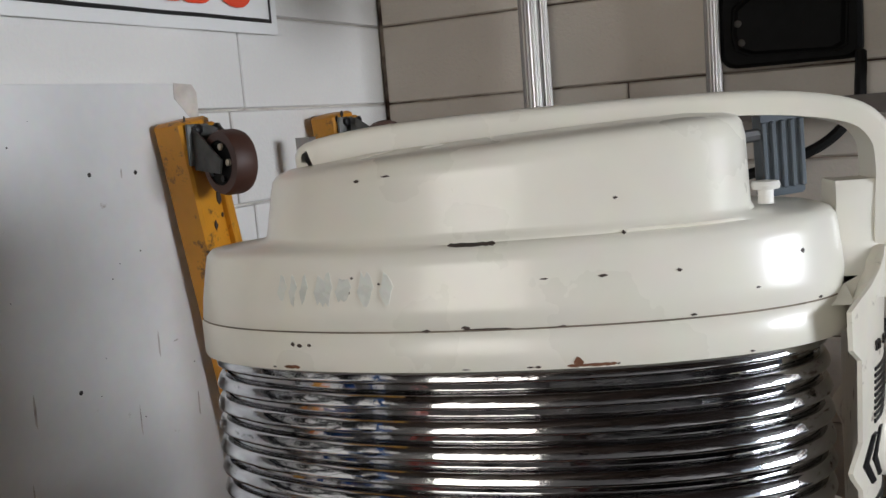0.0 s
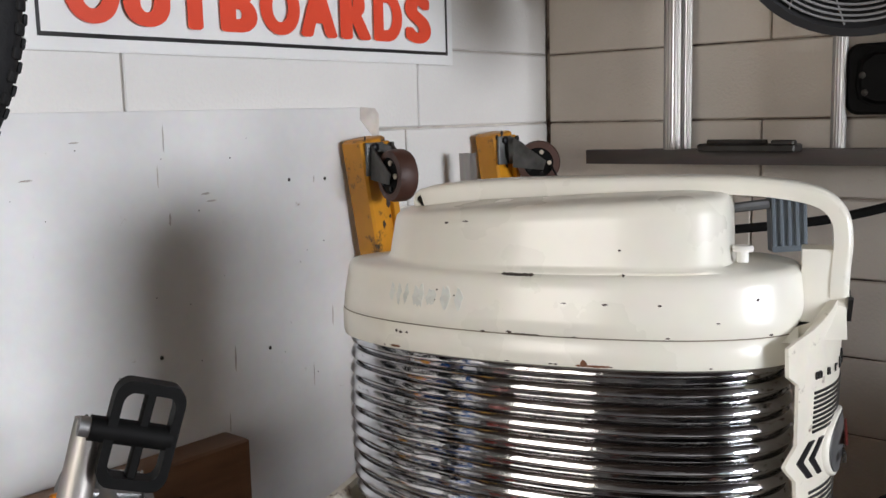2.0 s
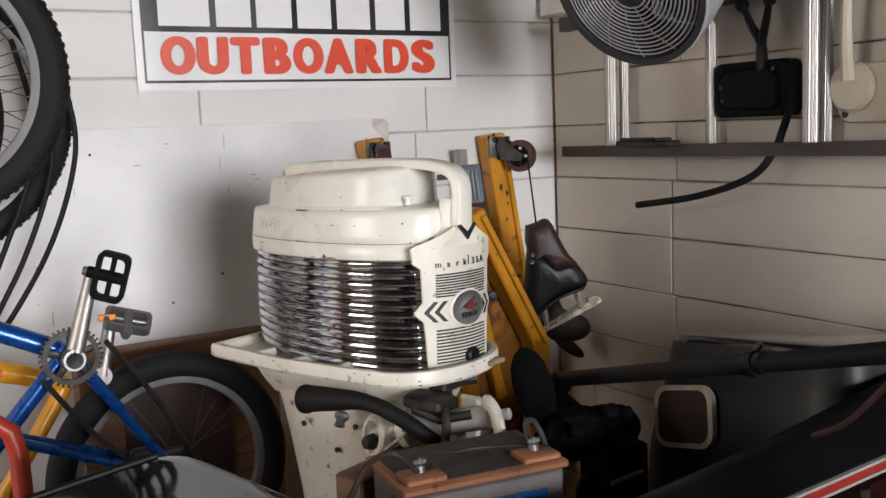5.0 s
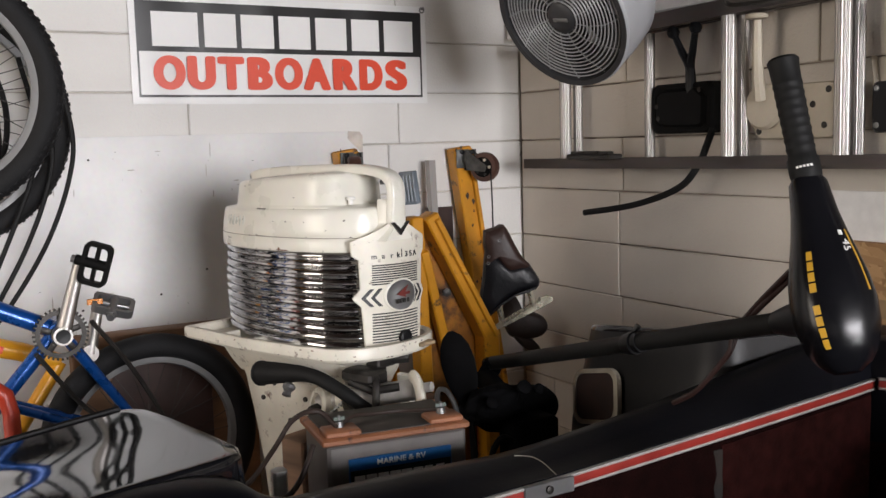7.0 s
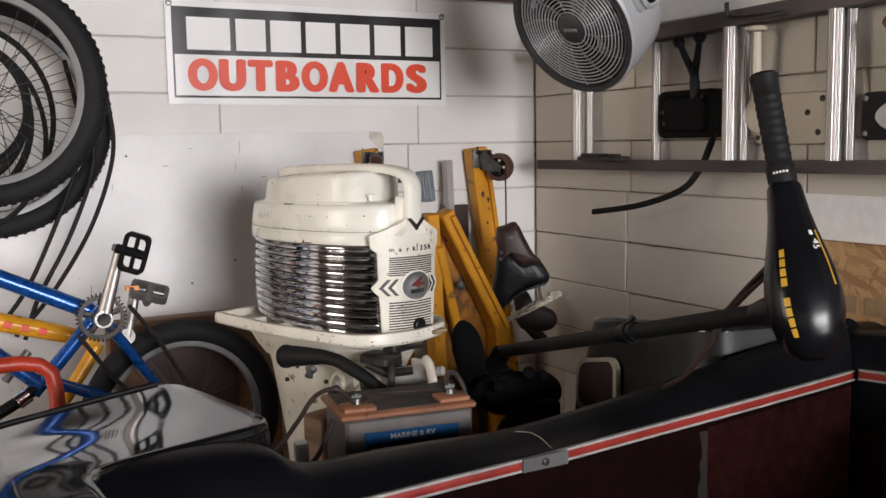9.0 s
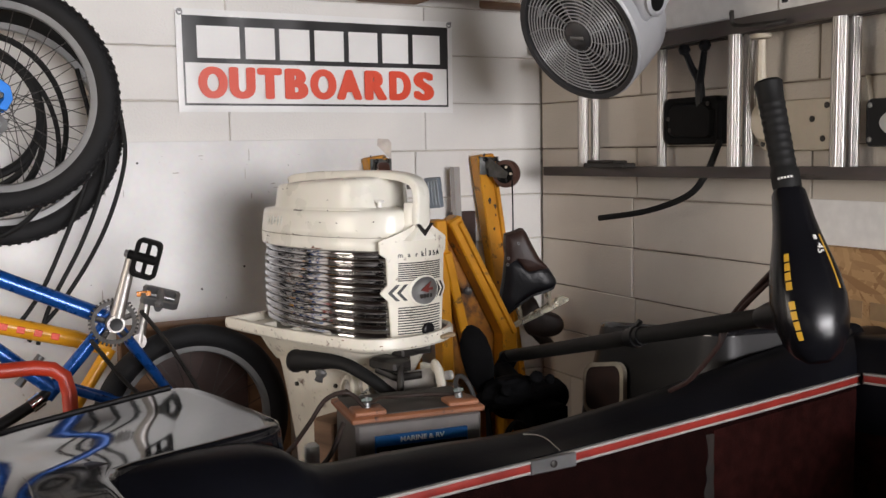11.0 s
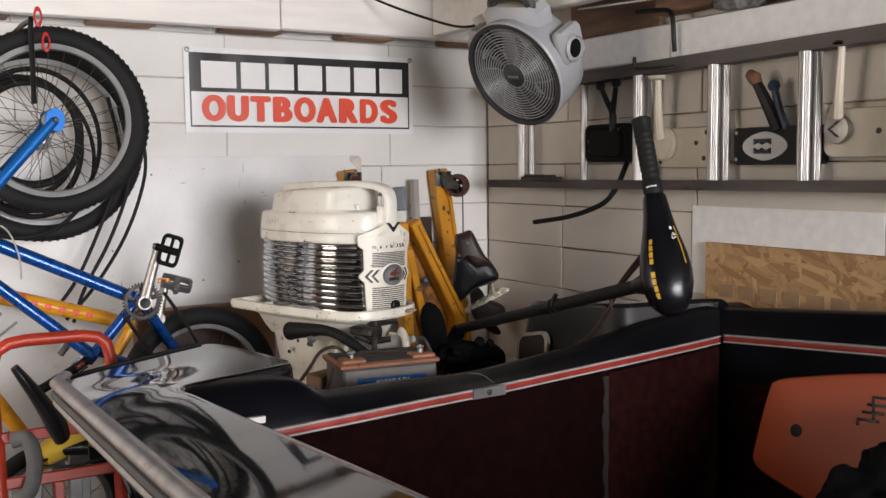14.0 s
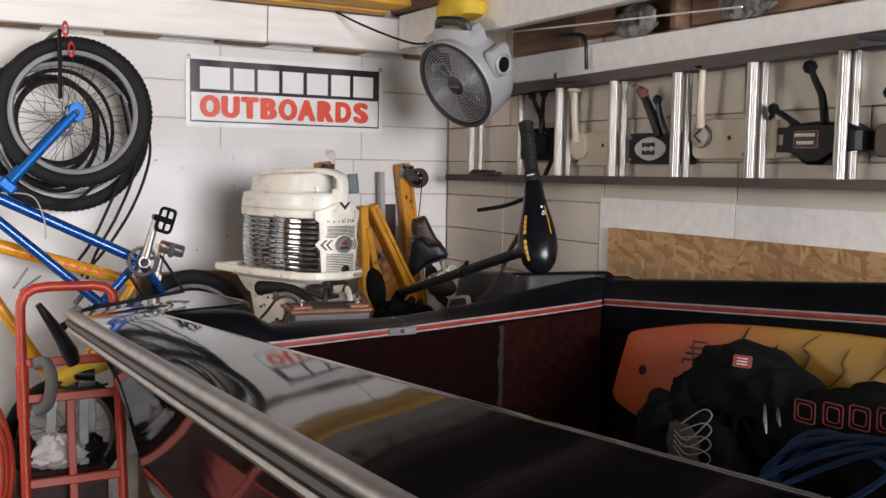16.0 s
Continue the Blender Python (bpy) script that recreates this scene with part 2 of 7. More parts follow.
# ---- building helpers ----
class G:
    """A heap of vertices and faces that becomes one mesh."""

    def __init__(self):
        self.v, self.f = [], []

    def add(self, verts, faces):
        k = len(self.v)
        self.v += [tuple(p) for p in verts]
        self.f += [tuple(i + k for i in q) for q in faces]
        return self

    def rings(self, rings, closed=True, caps=(True, True), loop=False):
        """Joins rings of points of equal count into a skin."""
        n, k = len(rings[0]), len(self.v)
        for r in rings:
            self.v += [tuple(p) for p in r]
        last = len(rings) if loop else len(rings) - 1
        for i in range(last):
            a, b = k + i * n, k + ((i + 1) % len(rings)) * n
            for j in range(n if closed else n - 1):
                jj = (j + 1) % n
                self.f.append((a + j, a + jj, b + jj, b + j))
        if not loop and caps[0]:
            self.f.append(tuple(range(k + n - 1, k - 1, -1)))
        if not loop and caps[1]:
            self.f.append(tuple(range(k + (len(rings) - 1) * n, k + len(rings) * n)))
        return self

    def box(self, lo, hi, c=0.004, m=None):
        """A block with chamfered edges from corner lo to corner hi."""
        lo, hi = Vector(lo), Vector(hi)
        mid, h = (lo + hi) / 2, (hi - lo) / 2
        c = min(c, *(0.45 * abs(x) for x in h))
        rings = []
        for z, k in ((-h.z, c), (-h.z + c, 0), (h.z - c, 0), (h.z, c)):
            x, y, d = h.x - k, h.y - k, c
            ring = [(x - d, -y), (x, -y + d), (x, y - d), (x - d, y), (-x + d, y), (-x, y - d), (-x, -y + d), (-x + d, -y)]
            rings.append([mid + Vector((a, b, z)) for a, b in ring])
        if m is not None:
            rings = [[m @ p for p in r] for r in rings]
        return self.rings(rings)

    def tube(self, pts, r, n=10, caps=True, flat=1.0):
        """A round bar along points; r may be a list."""
        pts = [Vector(p) for p in pts]
        rs = r if isinstance(r, (list, tuple)) else [r] * len(pts)
        rings, up = [], None
        for i, p in enumerate(pts):
            d = (pts[min(i + 1, len(pts) - 1)] - pts[max(i - 1, 0)]).normalized()
            if up is None:
                up = d.orthogonal().normalized()
                if abs(d.z) < 0.9:
                    up = (Vector((0, 0, 1)) - d * d.z).normalized()
            else:
                up = (up - d * up.dot(d)).normalized()
            side = d.cross(up)
            rings.append([p + (side * math.cos(a) + up * math.sin(a) * flat) * rs[i] for a in (2 * math.pi * j / n for j in range(n))])
        return self.rings(rings, caps=(caps, caps))

    def lathe(self, profile, n=32, m=None):
        """Turns (radius, height) points round z."""
        m = m or Matrix()
        rings = [[m @ Vector((max(r, 1e-4) * math.cos(2 * math.pi * j / n), max(r, 1e-4) * math.sin(2 * math.pi * j / n), z)) for j in range(n)] for r, z in profile]
        return self.rings(rings)

    def torus(self, R, r, n=48, k=10, m=None, squash=1.0):
        m = m or Matrix()
        rings = []
        for i in range(n):
            a = 2 * math.pi * i / n
            rings.append([m @ Vector(((R + r * math.cos(b)) * math.cos(a), (R + r * math.cos(b)) * math.sin(a), r * squash * math.sin(b))) for b in (2 * math.pi * j / k for j in range(k))])
        return self.rings(rings, loop=True)

    def prism(self, outline, depth, m=None, c=0.0):
        """A flat outline in x and y, thickened along z, with an optional chamfer."""
        m = m or Matrix()
        cx, cy = sum(p[0] for p in outline) / len(outline), sum(p[1] for p in outline) / len(outline)
        def ring(z, k):
            out = []
            for x, y in outline:
                d = math.hypot(x - cx, y - cy) or 1
                out.append(m @ Vector((x - (x - cx) / d * k, y - (y - cy) / d * k, z)))
            return out
        if c:
            return self.rings([ring(0, c), ring(c, 0), ring(depth - c, 0), ring(depth, c)])
        return self.rings([ring(0, 0), ring(depth, 0)])

    def mesh(self, name, material, angle=38):
        me = bpy.data.meshes.new(name)
        me.from_pydata(self.v, [], self.f)
        bm = bmesh.new()
        bm.from_mesh(me)
        bmesh.ops.recalc_face_normals(bm, faces=bm.faces)
        bm.to_mesh(me)
        bm.free()
        me.shade_smooth()
        me.set_sharp_from_angle(angle=radians(angle))
        for k in (material if isinstance(material, (list, tuple)) else [material]):
            me.materials.append(k)
        return me


def part(name, g, material, parent, label="", angle=38):
    """One mesh of its own under a thing or a part."""
    ob = new(name, g.mesh(name, material, angle) if isinstance(g, G) else g)
    ob.parent = parent
    if label:
        ob["label"] = label
    return ob


def piece(name, me, parent, m):
    ob = new(name, me)
    ob.parent = parent
    ob.matrix_basis = m
    return ob


def thing(name, label, category, m=None, group="", kind=""):
    """An Empty at a thing's base that carries its parts."""
    ob = new(name)
    ob.empty_display_size = 0.1
    if m is not None:
        ob.matrix_basis = m
    return tagged(ob, label, category, group, kind)


def solid(name, g, material, label, category, group="", kind="", m=None, angle=38):
    ob = new(name, g.mesh(name, material, angle))
    if m is not None:
        ob.matrix_basis = m
    return tagged(ob, label, category, group, kind)


def text_mesh(body, size, material, depth=0.0004, width=1.0, bold=0.0):
    """Writing in the built-in font, in the plane x and y, centred."""
    c = bpy.data.curves.new("writing", "FONT")
    c.body, c.size, c.extrude, c.align_x, c.align_y, c.offset = body, size, depth, "CENTER", "CENTER", bold
    c.space_character = 1.0
    ob = bpy.data.objects.new("writing", c)
    scene.collection.objects.link(ob)
    me = bpy.data.meshes.new_from_object(ob.evaluated_get(bpy.context.evaluated_depsgraph_get()))
    bpy.data.objects.remove(ob)
    for v in me.vertices:
        v.co.x *= width
    me.materials.clear()
    me.materials.append(material)
    return me


def superellipse(a, b, z, p=3.2, n=72, x0=0.0, taper=0.0):
    out = []
    for j in range(n):
        t = 2 * math.pi * j / n
        c, s = math.cos(t), math.sin(t)
        x = math.copysign(abs(c) ** (2 / p), c)
        y = math.copysign(abs(s) ** (2 / p), s)
        out.append(Vector((x0 + a * x, b * y * (1 + taper * x), z)))
    return out


def curve_points(pts, n=8):
    """A smooth line through points."""
    pts = [Vector(p) for p in pts]
    out = []
    for i in range(len(pts) - 1):
        p0, p1, p2, p3 = pts[max(i - 1, 0)], pts[i], pts[i + 1], pts[min(i + 2, len(pts) - 1)]
        for k in range(n):
            t = k / n
            out.append(0.5 * ((2 * p1) + (p2 - p0) * t + (2 * p0 - 5 * p1 + 4 * p2 - p3) * t * t + (3 * p1 - p0 - 3 * p2 + p3) * t ** 3))
    return out + [pts[-1]]


def aim(z_axis, origin, x_hint=(0, 0, 1)):
    """A frame at origin whose z points along z_axis and whose x lies near x_hint."""
    z = Vector(z_axis).normalized()
    x = (Vector(x_hint) - z * Vector(x_hint).dot(z)).normalized()
    y = z.cross(x)
    return Matrix(((x.x, y.x, z.x, origin[0]), (x.y, y.y, z.y, origin[1]), (x.z, y.z, z.z, origin[2]), (0, 0, 0, 1)))
DULLBLACK = mat("dull_black_plastic", (0.006, 0.006, 0.006), 0.6, vary=0.3, scale=40, bump=0.1, ior=1.35, spec=0.16)

# ---- the garage ----
# the west wall is unseen; its place and dark tone shape the chrome's reflections
WESTWALL = mat("grey_brown_paint", (0.17, 0.155, 0.14), 0.7, vary=0.2, scale=1.5, bump=0.2)
FLOOR_Z, TOP_Z, WEST, SOUTH = -0.15, 2.30, -3.7, -6.6
COURSE, JOINT_Z = 0.148, 1.427
tagged(new("floor", G().box((WEST - 0.2, SOUTH - 0.2, FLOOR_Z - 0.15), (0.2, 0.2, FLOOR_Z), 0.01).mesh("floor", FLOOR)), "concrete garage floor, coloured dark to cut bounced light", "floor", kind="structure")
tagged(new("ceiling", G().box((WEST - 0.2, SOUTH - 0.2, TOP_Z + 0.12), (0.2, 0.2, TOP_Z + 0.2), 0.01).mesh("ceiling", mat("dark_roof_boards", (0.045, 0.028, 0.02), 0.8, vary=0.35, scale=4, bump=0.3, stretch=(8, 1, 1)))), "brown board ceiling above the joists", "ceiling", kind="structure")
tagged(new("ground", G().box((-60, -120, FLOOR_Z - 0.2), (60, SOUTH - 0.2, FLOOR_Z - 0.01), 0.01).mesh("ground", FLOOR)), "concrete driveway outside the garage door, as dark as the floor", "ground", kind="structure")
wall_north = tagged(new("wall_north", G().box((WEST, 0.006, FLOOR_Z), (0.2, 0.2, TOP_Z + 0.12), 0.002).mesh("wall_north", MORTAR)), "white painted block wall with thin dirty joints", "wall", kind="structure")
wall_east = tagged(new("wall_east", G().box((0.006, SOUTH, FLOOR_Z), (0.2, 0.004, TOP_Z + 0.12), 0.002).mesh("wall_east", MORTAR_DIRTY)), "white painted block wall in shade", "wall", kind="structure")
west = G()
for lo, hi in (((WEST - 0.2, SOUTH, FLOOR_Z), (WEST, -1.49, TOP_Z + 0.12)), ((WEST - 0.2, -0.51, FLOOR_Z), (WEST, 0.2, TOP_Z + 0.12)), ((WEST - 0.2, -1.49, FLOOR_Z), (WEST, -0.51, 0.935)), ((WEST - 0.2, -1.49, 2.215), (WEST, -0.51, TOP_Z + 0.12))):
    west.box(lo, hi, 0.001)
tagged(new("wall_west", west.mesh("wall_west", WESTWALL)), "unseen plain grey-brown wall with a tall window, added for reflections", "wall", kind="structure")
south = G()
for lo, hi in (((WEST, SOUTH - 0.2, FLOOR_Z), (-3.5, SOUTH, TOP_Z + 0.12)), ((-0.12, SOUTH - 0.2, FLOOR_Z), (0.2, SOUTH, TOP_Z + 0.12)), ((-3.5, SOUTH - 0.2, 2.25), (-0.12, SOUTH, TOP_Z + 0.12))):
    south.box(lo, hi, 0.002)
tagged(new("wall_south", south.mesh("wall_south", TIMBER)), "brown boarded wall with the open garage door in it", "wall", kind="structure")
# painted timbers under the roof
def timber(name, lo, hi, material, label, category="beam"):
    return solid(name, G().box(lo, hi, 0.004), material, label, category, kind="structure")


timber("beam", (WEST, -0.15, 1.876), (-0.905, -0.11, 2.02), BEAM, "white painted timber beam along the wall")
timber("beam", (-0.902, -0.152, 1.880), (-0.04, -0.112, 2.02), BEAM, "white painted timber beam along the wall")
timber("header", (-0.058, -1.05, 1.735), (-0.012, -0.02, 1.838), BEAM, "wide white painted header board on the block wall")
timber("header", (-0.061, -6.5, 1.735), (-0.012, -1.052, 1.842), BEAM, "wide white painted header board on the block wall")
timber("long_joist", (-0.34, -6.5, 1.888), (-0.30, -0.155, 2.03), BEAM, "white painted ceiling joist")
for k, (y0, y1, x0, z0) in enumerate(((-0.98, -0.55, -0.03, 1.80), (-1.21, -0.985, -0.06, 1.83), (-1.50, -1.22, -0.028, 1.82), (-1.535, -1.505, -0.09, 1.80), (-2.1, -1.54, -0.035, 1.81), (-2.8, -2.105, -0.05, 1.80), (-3.6, -2.81, -0.03, 1.80))):
    timber("wall_plate", (x0, y0, z0 + 0.04), (-0.008, y1, 2.049 - 0.003 * (k % 2)), TIMBER, "rough brown timber block above the header", "timber")
for k in range(4):
    y = -1.16 - 0.60 * k
    timber("rafter", (-0.298, y - 0.02, 1.955), (-0.095, y + 0.02, 2.049), TIMBER, "rough brown roof timber", "timber")
strip = (Vector((-0.20, -0.80, 1.903)), Vector((-0.20, -1.90, 1.846)))
solid("white_lath", G().tube(strip, 0.005, 6, flat=0.6), BEAM, "thin white painted lath lying on the header", "lath", kind="structure")
for k in range(5):
    x = -1.82 + 0.42 * k
    timber("blocking", (x - 0.10, -0.109, 1.872), (x + 0.10, -0.012, 1.90), TIMBER, "brown timber block behind the beam", "timber")
for k in range(9):
    y = -0.75 - 0.62 * k
    timber("joist", (WEST, y - 0.02, 2.10), (-0.05, y + 0.02, 2.24), DARKPLY, "rough brown ceiling joist")
timber("top_plate", (-0.30, -6.5, 2.05), (-0.005, -0.02, 2.10), TIMBER, "rough brown board above the header", "timber")

# ---- outboard motor ----
STAND = Matrix.Translation((-0.9965, -0.7236, -0.007)) @ Matrix.Rotation(radians(-69), 4, "Z")
MOTOR = Matrix.Translation((0, 0, -0.029)) @ STAND @ Matrix.Scale(1.025, 4)
outboard = thing("outboard_motor", "vintage cream outboard motor with ribbed chrome sides", "outboard motor", MOTOR)


def plan(a0, a1, b, z, pf=2.35, pr=1.98, tilt=0.0, n=96):
    """One level of the motor: square in front, rounded behind, rising by tilt towards the front."""
    out = []
    for j in range(n):
        t = 2 * math.pi * j / n
        c, s = math.cos(t), math.sin(t)
        p, a = (pf, a1) if c >= 0 else (pr, -a0)
        x = math.copysign(abs(c) ** (2 / p) * a, c)
        y = math.copysign(abs(s) ** (2 / p) * b, s)
        out.append(Vector((x, y, z + tilt * x)))
    return out


LID = (
    (-0.2500, 0.1897, 0.1002, 1.229), (-0.2570, 0.1961, 0.1061, 1.2295), (-0.2580, 0.1970, 0.1070, 1.233), (-0.2580, 0.1970, 0.1070, 1.2535),
    (-0.2570, 0.1961, 0.1061, 1.2545), (-0.2563, 0.1954, 0.1054, 1.2555), (-0.2570, 0.1961, 0.1061, 1.2565), (-0.2555, 0.1952, 0.1056, 1.270),
    (-0.2510, 0.1924, 0.1017, 1.2955, 2.35, 1.98, 0.006), (-0.2495, 0.1911, 0.1002, 1.3025, 2.35, 1.98, 0.008), (-0.2460, 0.1879, 0.0973, 1.3070, 2.35, 1.98, 0.01), (-0.2390, 0.1815, 0.0939, 1.3085, 2.35, 1.98, 0.012),
    (-0.2190, 0.1510, 0.0935, 1.3105, 3.2, 2.05, 0.012), (-0.2050, 0.1345, 0.0915, 1.3125, 3.8, 2.2, 0.013), (-0.2020, 0.1325, 0.0905, 1.316, 3.8, 2.2, 0.015), (-0.1960, 0.1310, 0.0870, 1.3535, 3.8, 2.2, 0.052),
    (-0.1940, 0.1295, 0.0857, 1.3620, 3.6, 2.2, 0.058), (-0.1900, 0.1265, 0.0830, 1.3660, 3.6, 2.2, 0.058), (-0.1810, 0.1200, 0.0780, 1.3685, 3.2, 2.2, 0.056), (-0.13, 0.0980, 0.050, 1.3720, 3.0, 2.1, 0.05),
    (-0.03, 0.0280, 0.008, 1.3735, 2.0, 2.0, 0.045),
)
hood = part("hood", G().rings([plan(*s) for s in LID]), CREAM, outboard, angle=50)


def on_hood(x, z, lift=0.0004):
    """A point on the near side of the hood."""
    for lo, hi in zip(LID, LID[1:]):
        if lo[3] <= z <= hi[3] + 1e-6:
            f = (z - lo[3]) / max(1e-6, hi[3] - lo[3])
            a0, a1, b = (lo[k] + (hi[k] - lo[k]) * f for k in range(3))
            p = (lo[4] if len(lo) > 4 else 2.35) if x > 0 else (lo[5] if len(lo) > 5 else 1.98)
            a = a1 if x > 0 else -a0
            return Vector((x, -b * max(0.0, 1 - (abs(x) / a) ** p) ** (1 / p) - lift, z))


def hood_mark(name, x0, z0, w, h, material, rnd, skew=0.0, lift=0.0004):
    """A flat fleck with a ragged outline that follows the hood's side."""
    top, low = [], []
    n = max(3, int(w / 0.002))
    for k in range(n + 1):
        x = x0 + w * (k / n - 0.5)
        edge = 0.15 if k in (0, n) else 1.0
        top.append(on_hood(x + skew, z0 + h * edge * rnd.uniform(0.3, 0.6), lift))
        low.append(on_hood(x, z0 - h * edge * rnd.uniform(0.3, 0.6), lift))
    inner = [p + Vector((0, 0.0012, 0)) for p in top], [p + Vector((0, 0.0012, 0)) for p in low]
    part(name, G().rings([[a, b, c, d] for a, b, c, d in zip(top, low, inner[1], inner[0])]), material, hood)


CHIP = mat("bare_chipped_metal", (0.045, 0.028, 0.022), 0.6, vary=0.4, scale=80)
RUST = mat("rusty_chip", (0.16, 0.065, 0.03), 0.75, vary=0.4, scale=80)
SEAM = mat("dirty_seam", (0.20, 0.16, 0.12), 0.7, vary=0.4, scale=30)
wear = random.Random(12)
for x, z, w, h in ((-0.047, 1.3075, 0.030, 0.0022), (-0.040, 1.2562, 0.030, 0.0012), (0.022, 1.2315, 0.030, 0.0022), (0.014, 1.2335, 0.006, 0.0060), (-0.172, 1.2322, 0.012, 0.0025), (-0.165, 1.2465, 0.004, 0.0030), (-0.17, 1.2475, 0.003, 0.0030), (-0.158, 1.2470, 0.003, 0.0020), (0.046, 1.309, 0.003, 0.0030), (0.042, 1.330, 0.003, 0.0020), (-0.128, 1.281, 0.003, 0.0025), (-0.125, 1.290, 0.002, 0.0020), (-0.107, 1.286, 0.002, 0.0015), (-0.10, 1.352, 0.006, 0.0015), (-0.12, 1.350, 0.004, 0.0020), (0.155, 1.288, 0.003, 0.003)):
    hood_mark("paint_chip", x, z, w, h, RUST if z < 1.24 else CHIP, wear)
for k in range(16):
    hood_mark("paint_chip", wear.uniform(-0.19, 0.17), wear.choice((1.2312, 1.2315, 1.256, 1.2575, 1.27, 1.285, 1.335)), wear.uniform(0.002, 0.006), wear.uniform(0.001, 0.0022), CHIP, wear)
GHOST = mat("faded_decal", (0.70, 0.715, 0.665), 0.28, vary=0.12, scale=60, fine=200)
for k, w in enumerate((0.006, 0.005, 0.005, 0.012, 0.010, 0.010, 0.008)):
    hood_mark("faded_print", (-0.176, -0.168, -0.160, -0.146, -0.132, -0.117, -0.103)[k], 1.283, w, 0.019, GHOST, wear, 0.0015, 0.0005)
seam = G()
seam.rings([plan(*q) for q in ((-0.2566, 0.1956, 0.1059, 1.2549), (-0.2572, 0.1963, 0.1064, 1.2552), (-0.2572, 0.1963, 0.1064, 1.2557), (-0.2566, 0.1956, 0.1059, 1.2560))], loop=True)
part("seam", seam, SEAM, hood)

# carrying handle: a flat bar along the top that loops down to the front
spine = curve_points([(-0.176, 0.013, 1.356), (-0.167, 0.019, 1.3765), (-0.10, 0.021, 1.3855), (0.0, 0.021, 1.3885), (0.08, 0.020, 1.3895), (0.145, 0.019, 1.388), (0.188, 0.018, 1.3825), (0.214, 0.0178, 1.373), (0.2285, 0.0178, 1.355), (0.2320, 0.018, 1.332), (0.2310, 0.0185, 1.312), (0.2300, 0.0195, 1.293), (0.2302, 0.0175, 1.277), (0.2302, 0.004, 1.262)], 5)
rows = []
for i, q in enumerate(spine):
    d = spine[min(i + 1, len(spine) - 1)] - spine[max(i - 1, 0)]
    d = Vector((d.x, 0, d.z)).normalized()
    nrm = Vector((-d.z, 0, d.x))
    th = 0.042 if q.x < 0.115 and i < 30 else 0.0165
    flare = 1.55 if th > 0.02 else 1.0
    w = q.y
    rows.append([Vector((q.x, 0, q.z)) + Vector((0, e * w, 0)) + nrm * h for e, h in ((-flare, -th), (-1, -0.006), (-0.93, -0.0025), (-0.75, -0.0006), (0, 0), (0.75, -0.0006), (0.93, -0.0025), (1, -0.006), (flare, -th))])
part("handle", G().rings(rows), CREAM, outboard, "cream carrying handle arching over the front", angle=60)
neck = G()
NECK_LEVELS = ((1.250, 0.060, 0.188), (1.256, 0.050, 0.188), (1.264, 0.036, 0.188), (1.272, 0.025, 0.188), (1.279, 0.0195, 0.188), (1.284, 0.0188, 0.188), (1.310, 0.0180, 0.190), (1.3215, 0.0175, 0.190), (1.3245, 0.0155, 0.190))
neck.rings([[Vector((x, y, z)) for x, y in ((back, -w), (0.2235 - 1.6 * w * w / 0.08, -w), (0.2275, -w * 0.6), (0.2275, w * 0.6), (0.2235 - 1.2 * w * w / 0.08, w), (back, w))] for z, w, back in NECK_LEVELS])
part("handle_base", neck, CREAM, outboard)
vee = G()
vee.prism([(-0.024, 0.014), (-0.017, 0.015), (0, 0.001), (0.017, 0.015), (0.024, 0.014), (0, -0.010)], 0.004, aim((1, 0, 0), (0.2285, 0, 1.2685), (0, 1, 0)))
part("notch_trim", vee, LABELBLACK, outboard)
knob = G().lathe([(0.005, 0), (0.005, 0.009), (0.0085, 0.0095), (0.0095, 0.012), (0.0085, 0.0145), (0.004, 0.015)], 20, Matrix.Translation((0.141, -0.037, 1.315)))
part("latch_knob", knob, WHITEPLASTIC, outboard, "small ivory latch knob")

# starter grip that hangs behind the handle loop
grip = G()
gx = aim((0.05, 0.1, -1), (0.176, 0.085, 1.372), (1, 0.2, 0))
grip.prism([(-0.017, -0.006), (0.017, -0.006), (0.019, 0.0), (0.016, 0.008), (-0.016, 0.008), (-0.019, 0.0)], 0.064, gx, 0.002)
for k in range(5):
    grip.box((-0.0165 + k * 0.0073, 0.006, 0.006), (-0.0125 + k * 0.0073, 0.0105, 0.058), 0.001, gx)
starter = part("starter_grip", grip, mat("blue_grey_plastic", (0.13, 0.155, 0.18), 0.4, vary=0.15), outboard, "blue-grey ribbed pull starter grip")
part("starter_bracket", G().tube([(0.125, 0.062, 1.352), (0.145, 0.072, 1.354), (0.168, 0.082, 1.356)], 0.005, 8), GREYMETAL, starter)

# chrome ribs, one ring each
RIBS, RIB_LO, RIB_HI = 11, 1.047, 1.231
rib_h = (RIB_HI - RIB_LO) / RIBS
for i in range(RIBS):
    z0, g = RIB_LO + i * rib_h, G()
    grow = 0.004 * math.sin(math.pi * i / 10)
    lean = -0.034 * (1 - i / (RIBS - 1))
    prof = [(0.0, 0.0), (0.0, 0.28), (0.0040, 0.33), (0.0066, 0.37), (0.0078, 0.42), (0.0081, 0.48), (0.0078, 0.56), (0.0070, 0.70), (0.0060, 0.84), (0.0048, 0.94), (0.0030, 0.98), (0.0, 1.0)]
    g.rings([plan(-0.2425 - grow - k, 0.176 + grow + k, 0.0955 + grow + k, z0 + rib_h * h, 2.3, 1.95, lean * (1 - h / (RIBS - 1))) for k, h in prof], caps=(i == 0, i == RIBS - 1))
    part("chrome_rib", g, CHROME, outboard, angle=60)

# front panel: a curved plate with stepped sides
def front(y, z, out=0.0):
    return Vector((0.2215 + out + 0.21 * y - 4.2 * y * y + 0.03 * (z - 1.15), y, z))


